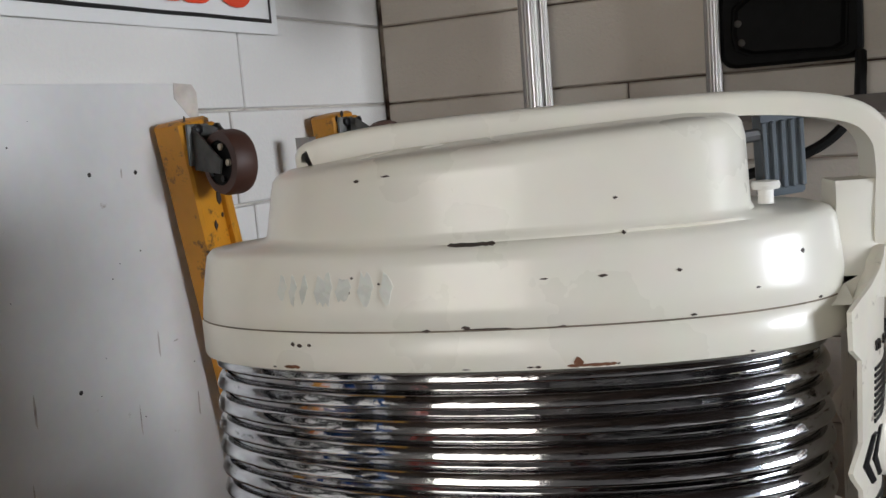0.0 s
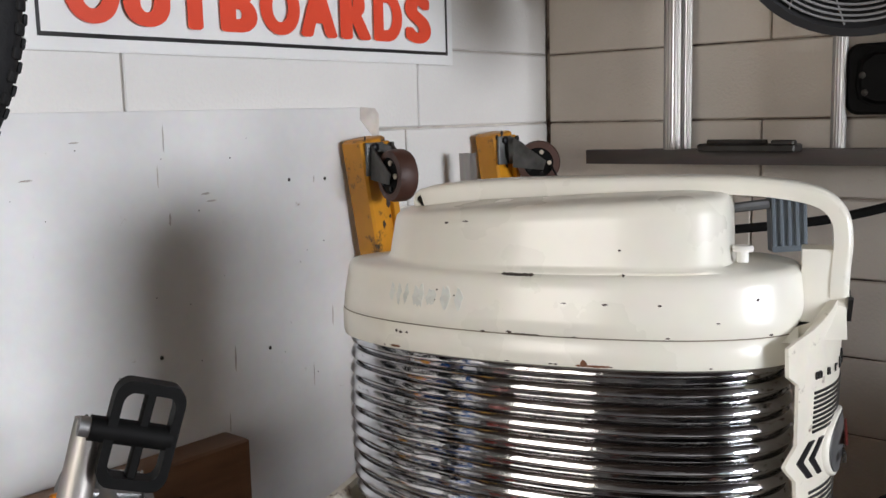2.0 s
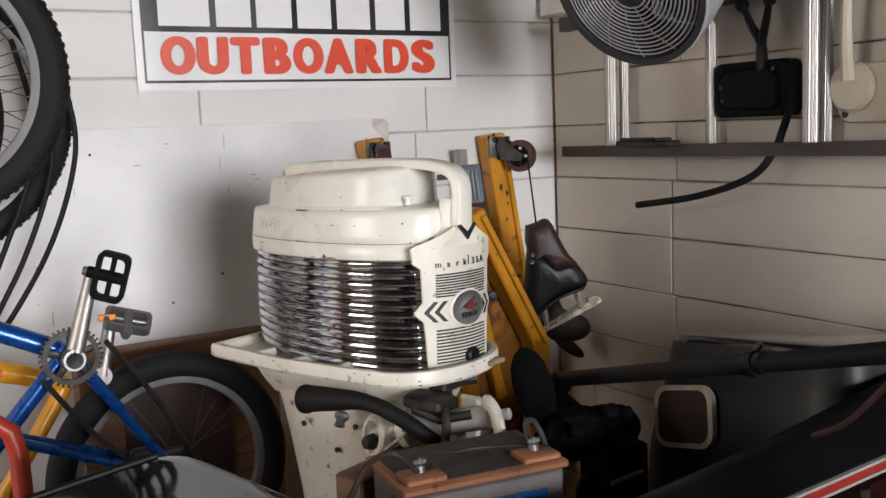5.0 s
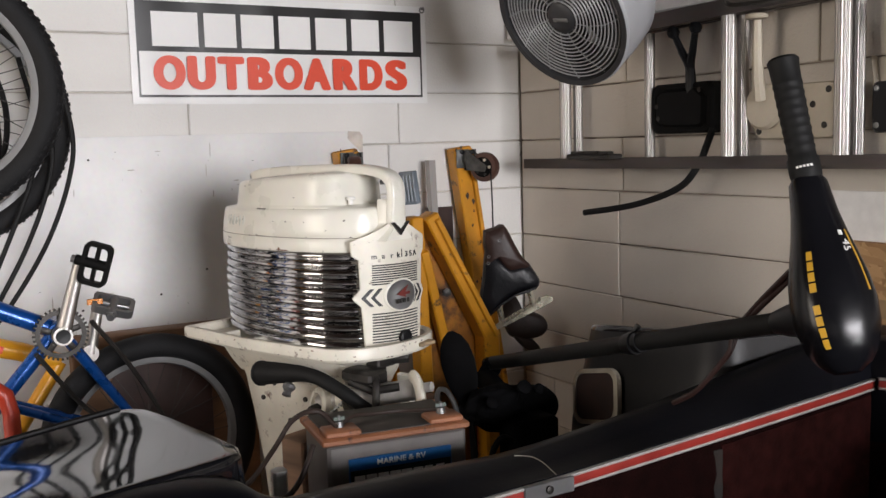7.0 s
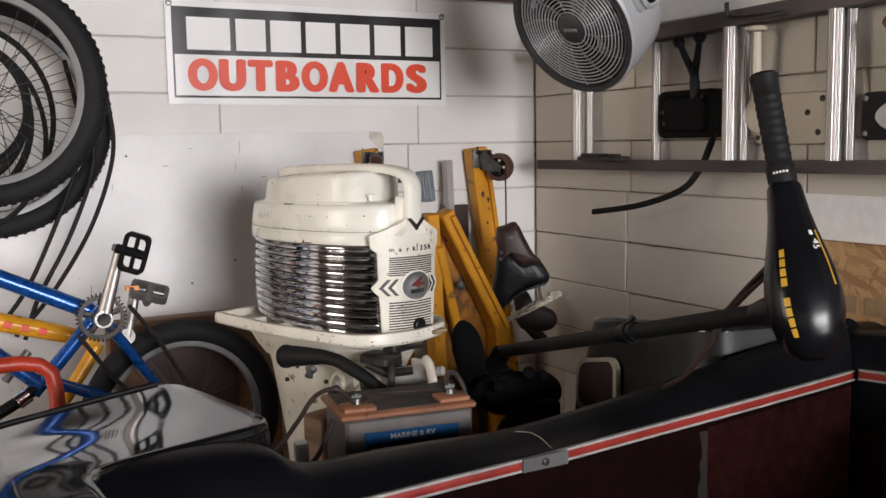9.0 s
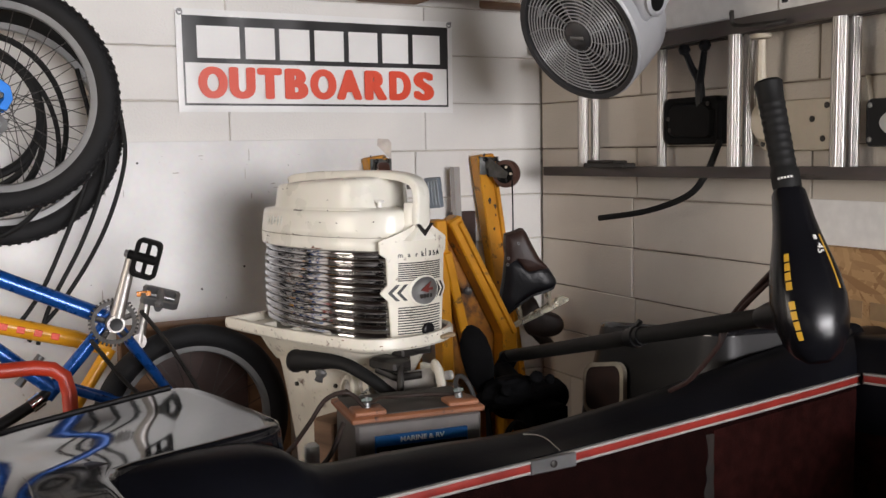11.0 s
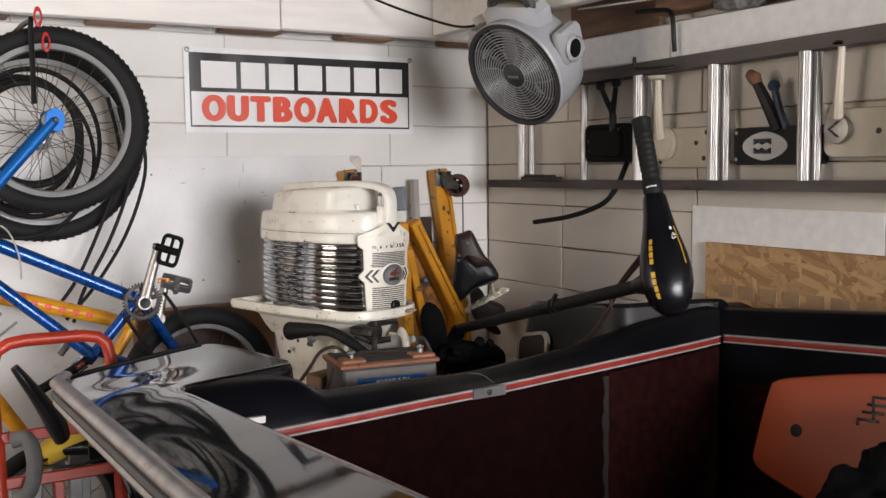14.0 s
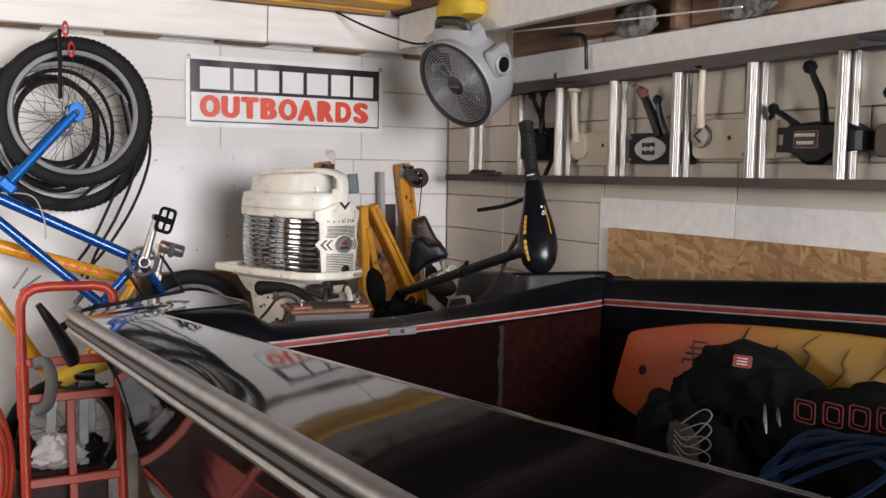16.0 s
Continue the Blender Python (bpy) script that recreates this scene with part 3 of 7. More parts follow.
panel = G()
shape = [(1.050, 0.057), (1.056, 0.061), (1.074, 0.062), (1.110, 0.064), (1.130, 0.066), (1.142, 0.076), (1.146, 0.078), (1.150, 0.076), (1.162, 0.067), (1.190, 0.068), (1.216, 0.069), (1.225, 0.079), (1.250, 0.081), (1.255, 0.072), (1.261, 0.057), (1.268, 0.042), (1.275, 0.029), (1.281, 0.0205)]
rows = []
for z, w in shape:
    ys = [w * (k / 8 - 1) for k in range(17)]
    rows.append([front(y, z) for y in ys] + [front(y, z, -0.003 - 0.018 * (1 - (y / w) ** 2)) for y in reversed(ys)])
panel.rings(rows)
face = part("front_panel", panel, CREAM_WORN, outboard, "cream front panel with black louvre stripes")


def on_front(name, y0, y1, z0, z1, material, lift=0.0012, parent=face):
    g, n = G(), 6
    ys = [y0 + (y1 - y0) * k / n for k in range(n + 1)]
    g.rings([[front(y, z, lift) for y in ys] + [front(y, z, -0.002) for y in reversed(ys)] for z in (z0, z1)])
    return part(name, g, material, parent)


for z0, z1 in ((1.169, 1.208), (1.061, 1.119)):
    count = 9 if z0 > 1.15 else 11
    for k in range(count):
        z = z0 + (z1 - z0) * k / count
        on_front("louvre_stripe", -0.050, 0.050, z, z + 0.0025, LABELBLACK)
# raised model lettering
for ch, y in zip("mark35A", (-0.047, -0.031, -0.0155, -0.0015, 0.017, 0.0285, 0.0405)):
    me = text_mesh(ch, 0.0135 if ch in "mar" else 0.0145, LABELBLACK, 0.0006, 1.05, 0.0002)
    p = front(y, 1.2215, 0.0012)
    lt = part("letter", me, LABELBLACK, face)
    turn = math.atan2(0.21 - 8.4 * y, 1.0)
    lt.matrix_basis = aim((math.cos(turn), -math.sin(turn), 0.0), p, (math.sin(turn), math.cos(turn), 0))
part("letter_stroke", G().box((front(0.006, 1.22, 0.001).x - 0.001, 0.0058, 1.217), (front(0.006, 1.22, 0.001).x + 0.0006, 0.0072, 1.2325), 0.0003), LABELBLACK, face)
for side in (-1, 1):
    for k in range(2):
        tip = 0.067 - k * 0.0145
        g = G()
        g.rings([[front(side * (y - w), 1.146 + h, o) for w, o in ((0, -0.002), (0, 0.0016), (0.0062, 0.0016), (0.0062, -0.002))] for y, h in ((tip - 0.0135, -0.0165), (tip, 0.0), (tip - 0.0135, 0.0165))])
        part("chevron", g, LABELBLACK, face)
badge = G()
badge.rings([[front(0.004 + r * 1.14 * math.cos(2 * math.pi * j / 40), 1.147 + r * math.sin(2 * math.pi * j / 40), 0.002 + o) for j in range(40)] for r, o in ((0.0315, -0.006), (0.0315, 0.0), (0.0305, 0.002), (0.0285, 0.0025), (0.028, 0.001))])
part("badge_ring", badge, CREAM, face)
disc = G()
disc.rings([[front(0.004 + r * 1.14 * math.cos(2 * math.pi * j / 40), 1.147 + r * math.sin(2 * math.pi * j / 40), 0.002 + o) for j in range(40)] for r, o in ((0.0284, 0.0), (0.0275, 0.0035), (0.0265, 0.0030), (0.015, 0.0050), (0.002, 0.0055))])
part("badge", disc, GREYMETAL, face, "round grey metal badge with a red arrow")
arrow = G().prism([(-0.021, 0.0), (0.010, 0.015), (0.001, 0.003), (0.014, 0.003), (0.014, -0.002), (0.001, -0.002), (0.002, -0.007)], 0.002, aim((1, 0, 0), (front(0.004, 1.150, 0.0085).x, 0.004, 1.150), (0, 1, 0)))
part("badge_arrow", arrow, mat("faded_red_enamel", (0.16, 0.03, 0.025), 0.4, vary=0.2), face)
for k in range(4):
    y = -0.016 + k * 0.009
    part("badge_bar", G().box((front(0, 1.14, 0.0075).x, y, 1.133), (front(0, 1.14, 0.0105).x, y + 0.006, 1.141), 0.0005), DARKMETAL, face)
choke = G().lathe([(0.012, -0.01), (0.012, 0.002), (0.0145, 0.003), (0.0145, 0.008), (0.012, 0.010), (0.004, 0.010)], 14, aim((1, 0, 0), (front(0.01, 1.066).x, 0.010, 1.0665), (0, 1, 0)))
part("choke_knob", choke, BLACK, outboard, "black ribbed choke knob")

# tray under the chrome: an open rim with cross webs
def tray_outline(grow, n=14):
    pts = [(-0.262 - grow, -0.128 - grow), (-0.06, -0.148 - grow), (0.10, -0.140 - grow)]
    for k in range(n + 1):
        a = -math.pi / 2 + math.pi * k / n
        pts.append((0.12 + (0.118 + grow) * max(0.0, math.cos(a)) ** 0.75, (0.137 + grow) * math.sin(a)))
    pts += [(0.10, 0.140 + grow), (-0.06, 0.148 + grow), (-0.262 - grow, 0.128 + grow)]
    return pts


rim = G()
levels = ((0.004, 1.056), (0.002, 1.061), (-0.006, 1.0615), (-0.010, 1.058), (-0.012, 1.041), (-0.013, 1.038), (0.0, 1.036), (0.004, 1.041))
rim.rings([[Vector((x, y, z)) for x, y in tray_outline(k)] for k, z in levels], loop=True)
tray = part("tray_rim", rim, CREAM_WORN, outboard, "chipped cream rim of the lower tray")
pan = G().rings([[Vector((x, y, z)) for x, y in tray_outline(k)] for k, z in ((-0.011, 1.044), (-0.02, 1.036), (-0.05, 1.02), (-0.062, 0.99), (-0.075, 0.965))])
part("lower_pan", pan, CREAM_WORN, outboard)
for x in (-0.15, -0.05, 0.05):
    part("tray_web", G().box((x - 0.004, -0.142, 1.038), (x + 0.004, -0.08, 1.058), 0.002), CREAM_WORN, tray)
for k in range(14):
    a = wear.uniform(-0.9, 1.5) if k % 2 else wear.uniform(1.2, 1.6)
    pts = tray_outline(0.0035)
    i = wear.randrange(0, 12)
    f = wear.random()
    (xa, ya), (xb, yb) = pts[i], pts[i + 1]
    c = Vector((xa + (xb - xa) * f, ya + (yb - ya) * f, wear.choice((1.0405, 1.0555, 1.0560, 1.048))))
    t = Vector((xb - xa, yb - ya, 0)).normalized()
    part("paint_chip", G().box((-wear.uniform(0.0005, 0.004), -0.0009, -0.0009), (wear.uniform(0.0005, 0.004), 0.0009, 0.0009), 0.0006, aim((0, 0, 1), c, t)), RUST if k % 3 else CHIP, tray)
part("engine_base", G().rings([plan(-a - 0.03, a, b, z) for a, b, z in ((0.170, 0.080, 1.02), (0.172, 0.084, 1.03), (0.172, 0.084, 1.046))]), DARKMETAL, outboard)
part("front_bracket", G().box((0.220, 0.03, 1.045), (0.248, 0.07, 1.053), 0.002), mat("rusted_cream", (0.45, 0.33, 0.2), 0.6, vary=0.4, scale=50), tray)

# housing below, clamp, hoses, leg
leg = G()
leg.rings([superellipse(a, b, z, 2.8, 40, x0) for a, b, z, x0 in ((0.15, 0.075, 0.99, -0.06), (0.135, 0.070, 0.95, -0.06), (0.12, 0.062, 0.88, -0.06), (0.105, 0.05, 0.78, -0.06), (0.085, 0.04, 0.6, -0.06), (0.08, 0.032, 0.35, -0.06), (0.09, 0.03, 0.2, -0.06), (0.10, 0.028, 0.12, -0.06))])
housing = part("leg_housing", leg, CREAM_WORN, outboard)
for x, y, z in ((0.03, -0.071, 0.935), (0.055, -0.066, 0.945), (-0.10, -0.068, 0.92), (-0.02, -0.068, 0.885), (-0.06, -0.07, 0.955)):
    part("bolt_hole", G().lathe([(0.005, -0.002), (0.005, 0.002), (0.002, 0.001)], 10, aim((0, -1, 0), (x, y, z))), DARKMETAL, housing)
pivot = aim((0.171, 0.045, 0.039), (0.095, -0.091, 0.942))
part("tilt_tube", G().lathe([(0.018, 0.0), (0.0195, 0.004), (0.0195, 0.205), (0.017, 0.209), (0.009, 0.210), (0.009, 0.240), (0.006, 0.242)], 24, pivot), mat("dull_silver_paint", (0.50, 0.48, 0.45), 0.38, 0.2, vary=0.2, scale=30, dirt=(0.12, 0.09, 0.07), dirt_amount=0.08), outboard, "silver swivel tube with a bolt at its end")
part("tube_collar", G().lathe([(0.0215, 0.0), (0.030, 0.002), (0.031, 0.016), (0.0215, 0.018)], 24, pivot @ Matrix.Translation((0, 0, 0.05))), CREAM_WORN, outboard)
part("clamp_hook", G().tube(curve_points([(0.285, -0.040, 1.008), (0.303, -0.056, 1.013), (0.320, -0.066, 1.005), (0.329, -0.070, 0.985), (0.331, -0.069, 0.962), (0.326, -0.066, 0.940)], 4), 0.0085, 10, flat=1.5), CREAM_WORN, outboard, "cream clamp arm hooked over the tube")
part("link_strap", G().tube(curve_points([(0.235, -0.085, 1.015), (0.249, -0.098, 1.0), (0.253, -0.104, 0.975), (0.248, -0.10, 0.95)], 4), 0.007, 8), DARKMETAL, outboard)
part("control_link", G().box((0.17, -0.11, 1.000), (0.245, -0.06, 1.022), 0.006).tube([(0.19, -0.105, 1.0), (0.23, -0.09, 0.985), (0.27, -0.06, 0.992)], 0.008, 8), DARKMETAL, outboard)
part("clamp_bracket", G().prism([(0, 0), (0.035, 0.0), (0.04, -0.03), (0.03, -0.075), (0.012, -0.08), (0.0, -0.03)], 0.014, Matrix.Translation((0.175, 0.05, 0.985)) @ Matrix.Rotation(radians(90), 4, "X"), 0.003), CREAM_WORN, outboard)
part("swivel_boss", G().lathe([(0.034, 0), (0.037, 0.003), (0.037, 0.016), (0.033, 0.020), (0.026, 0.020), (0.024, 0.008), (0.010, 0.008)], 28, aim((-0.35, -0.9, 0.15), (0.104, -0.086, 0.936), (1, 0, 0))), CREAM_WORN, outboard)
part("boss_hub", G().lathe([(0.011, 0), (0.014, 0.012), (0.010, 0.026), (0.004, 0.027)], 8, aim((-0.2, -1, 0.1), (0.107, -0.10, 0.933))), DARKMETAL, outboard)
part("dark_linkage", G().tube(curve_points([(0.12, -0.07, 0.90), (0.17, -0.09, 0.915), (0.22, -0.08, 0.93), (0.26, -0.05, 0.92)]), 0.014, 10).box((0.13, -0.06, 0.86), (0.26, 0.0, 0.91), 0.008), DARKMETAL, outboard)
part("return_spring", G().tube([(0.135 + 0.0022 * k + 0.0, -0.125 + 0.004 * math.sin(2.1 * k), 0.925 + 0.0016 * k + 0.004 * math.cos(2.1 * k)) for k in range(26)], 0.0013, 6), GREYMETAL, outboard)
hose_line = curve_points([(-0.010, -0.142, 0.997), (0.03, -0.144, 1.003), (0.07, -0.143, 1.007), (0.10, -0.141, 1.010), (0.14, -0.139, 1.008), (0.175, -0.135, 0.997), (0.205, -0.126, 0.981), (0.225, -0.112, 0.962), (0.236, -0.09, 0.944)])
taper = [0.0235 - 0.0105 * min(1.0, k / (0.45 * len(hose_line))) - 0.004 * max(0.0, k / len(hose_line) - 0.6) for k in range(len(hose_line))]
hose = part("tiller_hose", G().tube(hose_line, taper, 16), BLACKMATT, outboard, "thick black rubber cable sleeve")
part("hose_cap", G().tube([hose_line[0] - Vector((0.004, 0, 0.001)), hose_line[0] + Vector((0.002, 0, 0))], [0.0245, 0.0245], 16), BLACK, hose)
part("pull_knob", G().lathe([(0.007, 0), (0.012, 0.004), (0.012, 0.010), (0.007, 0.016), (0.009, 0.024), (0.003, 0.026)], 9, aim((0.1, -0.5, -0.8), (0.088, -0.158, 0.994))), GREYMETAL, outboard)
part("fuel_hose", G().tube(curve_points([(0.19, -0.02, 1.03), (0.21, -0.04, 1.01), (0.215, -0.045, 0.97), (0.20, -0.05, 0.93), (0.23, -0.05, 0.9)]), 0.0075, 8), DARKMETAL, outboard)
part("throttle_link", G().tube([(0.15, -0.03, 1.032), (0.19, -0.03, 1.026), (0.23, 0.01, 1.03)], 0.012, 8).box((0.18, -0.055, 1.015), (0.215, 0.0, 1.04), 0.004), DARKMETAL, outboard)
part("skeg", G().prism([(-0.16, 0.12), (0.1, 0.12), (0.05, -0.06), (-0.04, -0.10)], 0.012, Matrix.Translation((-0.03, 0.006, 0.05)) @ Matrix.Rotation(radians(90), 4, "X"), 0.003), CREAM_WORN, outboard)

# wooden stand that carries it, hidden behind the boat
stand = thing("motor_stand", "plain brown timber stand under the outboard motor", "stand", STAND)
part("top_rail", G().box((0.10, -0.2, 0.78), (0.16, 0.2, 0.9), 0.004), TIMBER, stand)
for y in (-0.17, 0.17):
    part("post", G().box((0.09, y - 0.03, FLOOR_Z), (0.17, y + 0.03, 0.78), 0.004), TIMBER, stand)
    part("foot", G().box((-0.4, y - 0.03, FLOOR_Z), (0.09, y + 0.03, FLOOR_Z + 0.05), 0.004), TIMBER, stand)

def rounded(y0, y1, z0, z1, r, n=5):
    pts = []
    for cy, cz, a0 in ((y1 - r, z1 - r, 0), (y0 + r, z1 - r, 90), (y0 + r, z0 + r, 180), (y1 - r, z0 + r, 270)):
        for k in range(n + 1):
            a = radians(a0 + 90 * k / n)
            pts.append((cy + r * math.cos(a), cz + r * math.sin(a)))
    return pts


# ---- boat ----
boat = thing("boat", "glossy black boat with red trim stripe and dark red carpeted cockpit", "boat", pose(0.03, 0.027, -0.008))


def sheer(y):
    """Height of the rail along the port side."""
    return 0.98 + 0.053 * (-y - 0.95)


def flare(y):
    """How far the port side swings out ahead of the stern, and in again at the bow."""
    return 0.02 * max(0, -y - 3.5) ** 2 - 0.02 * max(0, -y - 1.1)


# port gunwale: crowned deck from the rail to the cockpit edge
def inner_x(y):
    return -1.683 + 0.020 * max(0.0, -y - 1.45) + 0.012 * max(0.0, -y - 2.6) ** 2


def corner_z(x, y):
    """Nearly flat across the stern, turning into the sloping side deck."""
    dx, f = max(0.0, x + 1.815), min(1.0, max(0.0, (-y - 1.12) / 0.30))
    f = f * f * (3 - 2 * f)
    rise = 1.033 - sheer(y)
    return sheer(y) + rise * ((1 - f) * min(1.0, dx / 0.36) + f * (1 - math.exp(-dx / 0.06)))


def along(table, y):
    """Value at y of a table of (y, value) that runs forward along the boat."""
    for (ya, va), (yb, vb) in zip(table, table[1:]):
        if y >= yb:
            return va + (vb - va) * (ya - y) / (ya - yb)
    return table[-1][1]


OUTER = [(-0.995, -1.75), (-0.998, -1.772), (-1.005, -1.79), (-1.02, -1.804), (-1.04, -1.812), (-1.10, -1.815), (-6.0, -1.815)]
INNER = [(-0.995, -1.60), (-0.997, -1.56), (-1.0, -1.52), (-1.006, -1.50), (-1.015, -1.485), (-1.04, -1.472), (-1.08, -1.462), (-1.26, -1.425), (-1.31, -1.418), (-1.332, -1.423), (-1.345, -1.435), (-1.352, -1.455), (-1.358, -1.48), (-1.392, -1.60), (-1.408, -1.648), (-1.425, -1.672), (-1.45, -1.682)]


def deck_edge(y):
    """Inner edge of the deck: round the stern corner, then along the cockpit."""
    if y > -1.45:
        return along(INNER, y)
    f = min(1.0, (-1.45 - y) / 0.12)
    return -1.682 * (1 - f) + inner_x(y) * f + flare(y)


def deck_z(x, y):
    x0 = -1.815 + flare(y)
    t = min(1.0, max(0.0, (x - x0) / (inner_x(y) + 1.815)))
    z, zi = sheer(y), 1.035 + 0.067 * (-y - 1.40)
    side = z + (zi - z) * (0.78 * t + 0.22 * (1 - (1 - t) ** 3))
    f = min(1.0, max(0.0, (-y - 1.30) / 0.25))
    f = f * f * (3 - 2 * f)
    return (corner_z(x, y) * (1 - f) + side * f) if f < 1 else side


# one moulded deck: across the stern corner and forward along the port side
ys = [-0.995, -0.997, -1.0, -1.005, -1.012, -1.025, -1.04, -1.06, -1.08] + [-1.10 - 0.03 * k for k in range(7)] + [-1.295, -1.31, -1.322] + [-1.332 - 0.004 * k for k in range(30)] + [-1.46, -1.48, -1.50, -1.53, -1.57] + [-1.62 - 0.06 * k for k in range(69)]
rows = []
for y in ys:
    x0, x1 = along(OUTER, y) + flare(y), deck_edge(y)
    dx, dy = deck_edge(y - 0.003) - deck_edge(y + 0.003), -0.006
    if y > -1.0:
        dx, dy = 0.02, -0.004
    n = Vector((-dy, dx, 0)).normalized()
    row = []
    for k in range(19):
        t = (k / 18) if k < 18 else 1.0
        x = x0 + (x1 - x0) * t
        row.append(Vector((x, y, deck_z(x, y))))
    e = row[-1]
    row += [e + n * a + Vector((0, 0, b)) for a, b in ((0.003, -0.0008), (0.0065, -0.004), (0.009, -0.011), (0.0125, -0.045), (0.013, -0.10), (-0.012, -0.10))]
    row += [Vector((x0 + 0.02, y, row[0].z - 0.035)), Vector((x0, y, row[0].z - 0.02))]
    rows.append(row)
first = rows[0]
rows = [[Vector((v.x, -0.990, v.z - 0.003)) for v in first]] + rows
part("deck", G().rings(rows), GELCOAT, boat, angle=50)

# the same corner mirrored on the starboard side, with the side of the splash well below it
rows, wall_rows = [], []
for y in ys[:46]:
    x0, x1 = along(OUTER, y), deck_edge(y)
    dx, dy = (deck_edge(y - 0.003) - deck_edge(y + 0.003), -0.006) if y <= -1.0 else (0.02, -0.004)
    open_out = 0.10 * min(1.0, max(0.0, (-y - 1.0) / 0.33))
    if -1.33 < y < -1.0:
        dx -= 0.0018
    n = Vector((dy, dx, 0)).normalized()
    row = [Vector((-2.04 - x0 + (x0 - x1 + open_out) * k / 14, y, corner_z(x0 + (x1 - x0) * k / 14, y) + 0.021 + 0.07 * (-y - 0.995))) for k in range(15)]
    e = row[-1]
    row += [e + n * a + Vector((0, 0, b)) for a, b in ((0.003, -0.0008), (0.0065, -0.004), (0.008, -0.011), (-0.012, -0.02))]
    row += [Vector((row[0].x - 0.02, y, row[0].z - 0.035)), Vector((row[0].x, y, row[0].z - 0.02))]
    rows.append(row)
    wall_rows.append([e + n * a + Vector((0, 0, b)) for a, b in ((0.006, -0.006), (0.010, -0.02), (0.022, -0.08), (0.05, -0.20), (0.062, -0.335), (0.03, -0.335), (-0.01, -0.02))])
part("deck", G().rings([[Vector((v.x, -0.990, v.z - 0.003)) for v in rows[0]]] + rows), GELCOAT, boat, angle=50)
part("well_side", G().rings(wall_rows), mat("scuffed_black_liner", (0.010, 0.0093, 0.0096), 0.42, vary=0.3, scale=9, bump=0.08, spec=0.3), boat, "scuffed black side of the splash well", angle=50)
POCKET = aim((-0.98, 0.03, 0.17), (-0.594, -1.075, 0.918), (0.0, -0.98, 0.21))
ring_o, ring_i = rounded(-0.070, 0.070, -0.054, 0.056, 0.030), rounded(-0.061, 0.061, -0.045, 0.047, 0.023)
pocket = part("pocket", G().prism(ring_i, 0.006, POCKET, 0.001), mat("dark_red_brown_pocket", (0.028, 0.010, 0.007), 0.6, vary=0.3, scale=30), boat, "dark red-brown side pocket with a pale rim")
part("pocket_rim", G().rings([[POCKET @ Vector((x, y, z)) for x, y in o] for o, z in ((ring_o, -0.004), (ring_o, 0.007), (ring_i, 0.009), (ring_i, -0.004))], loop=True), mat("aged_cream_plastic", (0.40, 0.35, 0.27), 0.5, vary=0.2, scale=30), pocket)

# transom lip and inner liner: sections along x from the deck corner to starboard
LIP = [(-1.70, 1.032, 0.935), (-1.60, 1.030, 0.937), (-1.50, 1.027, 0.940), (-1.445, 1.018, 0.942), (-1.415, 0.998, 0.943), (-1.38, 0.986, 0.944), (-1.30, 0.985, 0.947), (-1.20, 0.983, 0.951), (-1.02, 0.978, 0.957), (-0.80, 0.996, 0.968), (-0.60, 1.023, 0.978), (-0.42, 1.048, 0.988), (-0.33, 1.060, 0.994), (-0.26, 1.064, 0.997), (-0.16, 1.062, 1.0)]


def lip_depth(x):
    """How far aft the top of the transom lies of the stripe."""
    if x < -1.40:
        f = min(1.0, (-1.40 - x) / 0.10)
        return 0.075 + 0.04 * f * f * (3 - 2 * f)
    return 0.075 + 0.012 * min(1.0, (x + 1.40) / 0.5)


rows = []
for x, top, stripe in [tuple(p) for p in curve_points(LIP, 5)]:
    d = lip_depth(x)
    rows.append([Vector((x, y, z)) for y, z in ((-1.505, stripe - 0.016), (-1.507, stripe + 0.012), (-1.507 + d * 0.25, stripe + (top - stripe) * 0.55), (-1.507 + d * 0.6, top - 0.008), (-1.507 + d, top), (-1.507 + d + 0.028, top - 0.003), (-1.507 + d + 0.042, top - 0.016), (-1.507 + d + 0.046, 0.80), (-1.48, 0.80))])
part("transom_liner", G().rings(rows), LINER, boat, angle=50)
# starboard coaming
rows = []
for k in range(0, 44):
    y = -1.40 - 0.1 * k
    bend = -0.018 * max(0, -y - 3.2) ** 2
    s, t = 0.994 + 0.085 * (-y - 1.5), 1.06 + 0.098 * (-y - 1.45)
    x = -0.338 + bend
    rows.append([Vector((x, y, s - 0.016)), Vector((x + 0.001, y, s + 0.012)), Vector((x + 0.03, y, s + (t - s) * 0.6)), Vector((x + 0.055, y, t - 0.006)), Vector((x + 0.07, y, t)), Vector((x + 0.19, y, t - 0.01)), Vector((x + 0.20, y, t - 0.05)), Vector((x + 0.16, y, 0.3)), Vector((x + 0.06, y, 0.3))])
part("starboard_coaming", G().rings(rows), LINER, boat, angle=50)

# trim stripe: red insert between two pale beads
def stripe_line(dz):
    pts = [Vector((x, -1.5095, s + dz)) for x, _, s in LIP[:-2]]
    pts += [Vector((-0.339 - 0.018 * max(0, 0.1 * k - 1.7) ** 2 - 0.0035, -1.53 - 0.1 * k, 0.9965 + 0.085 * (0.1 * k + 0.03) + dz)) for k in range(0, 43)]
    return pts


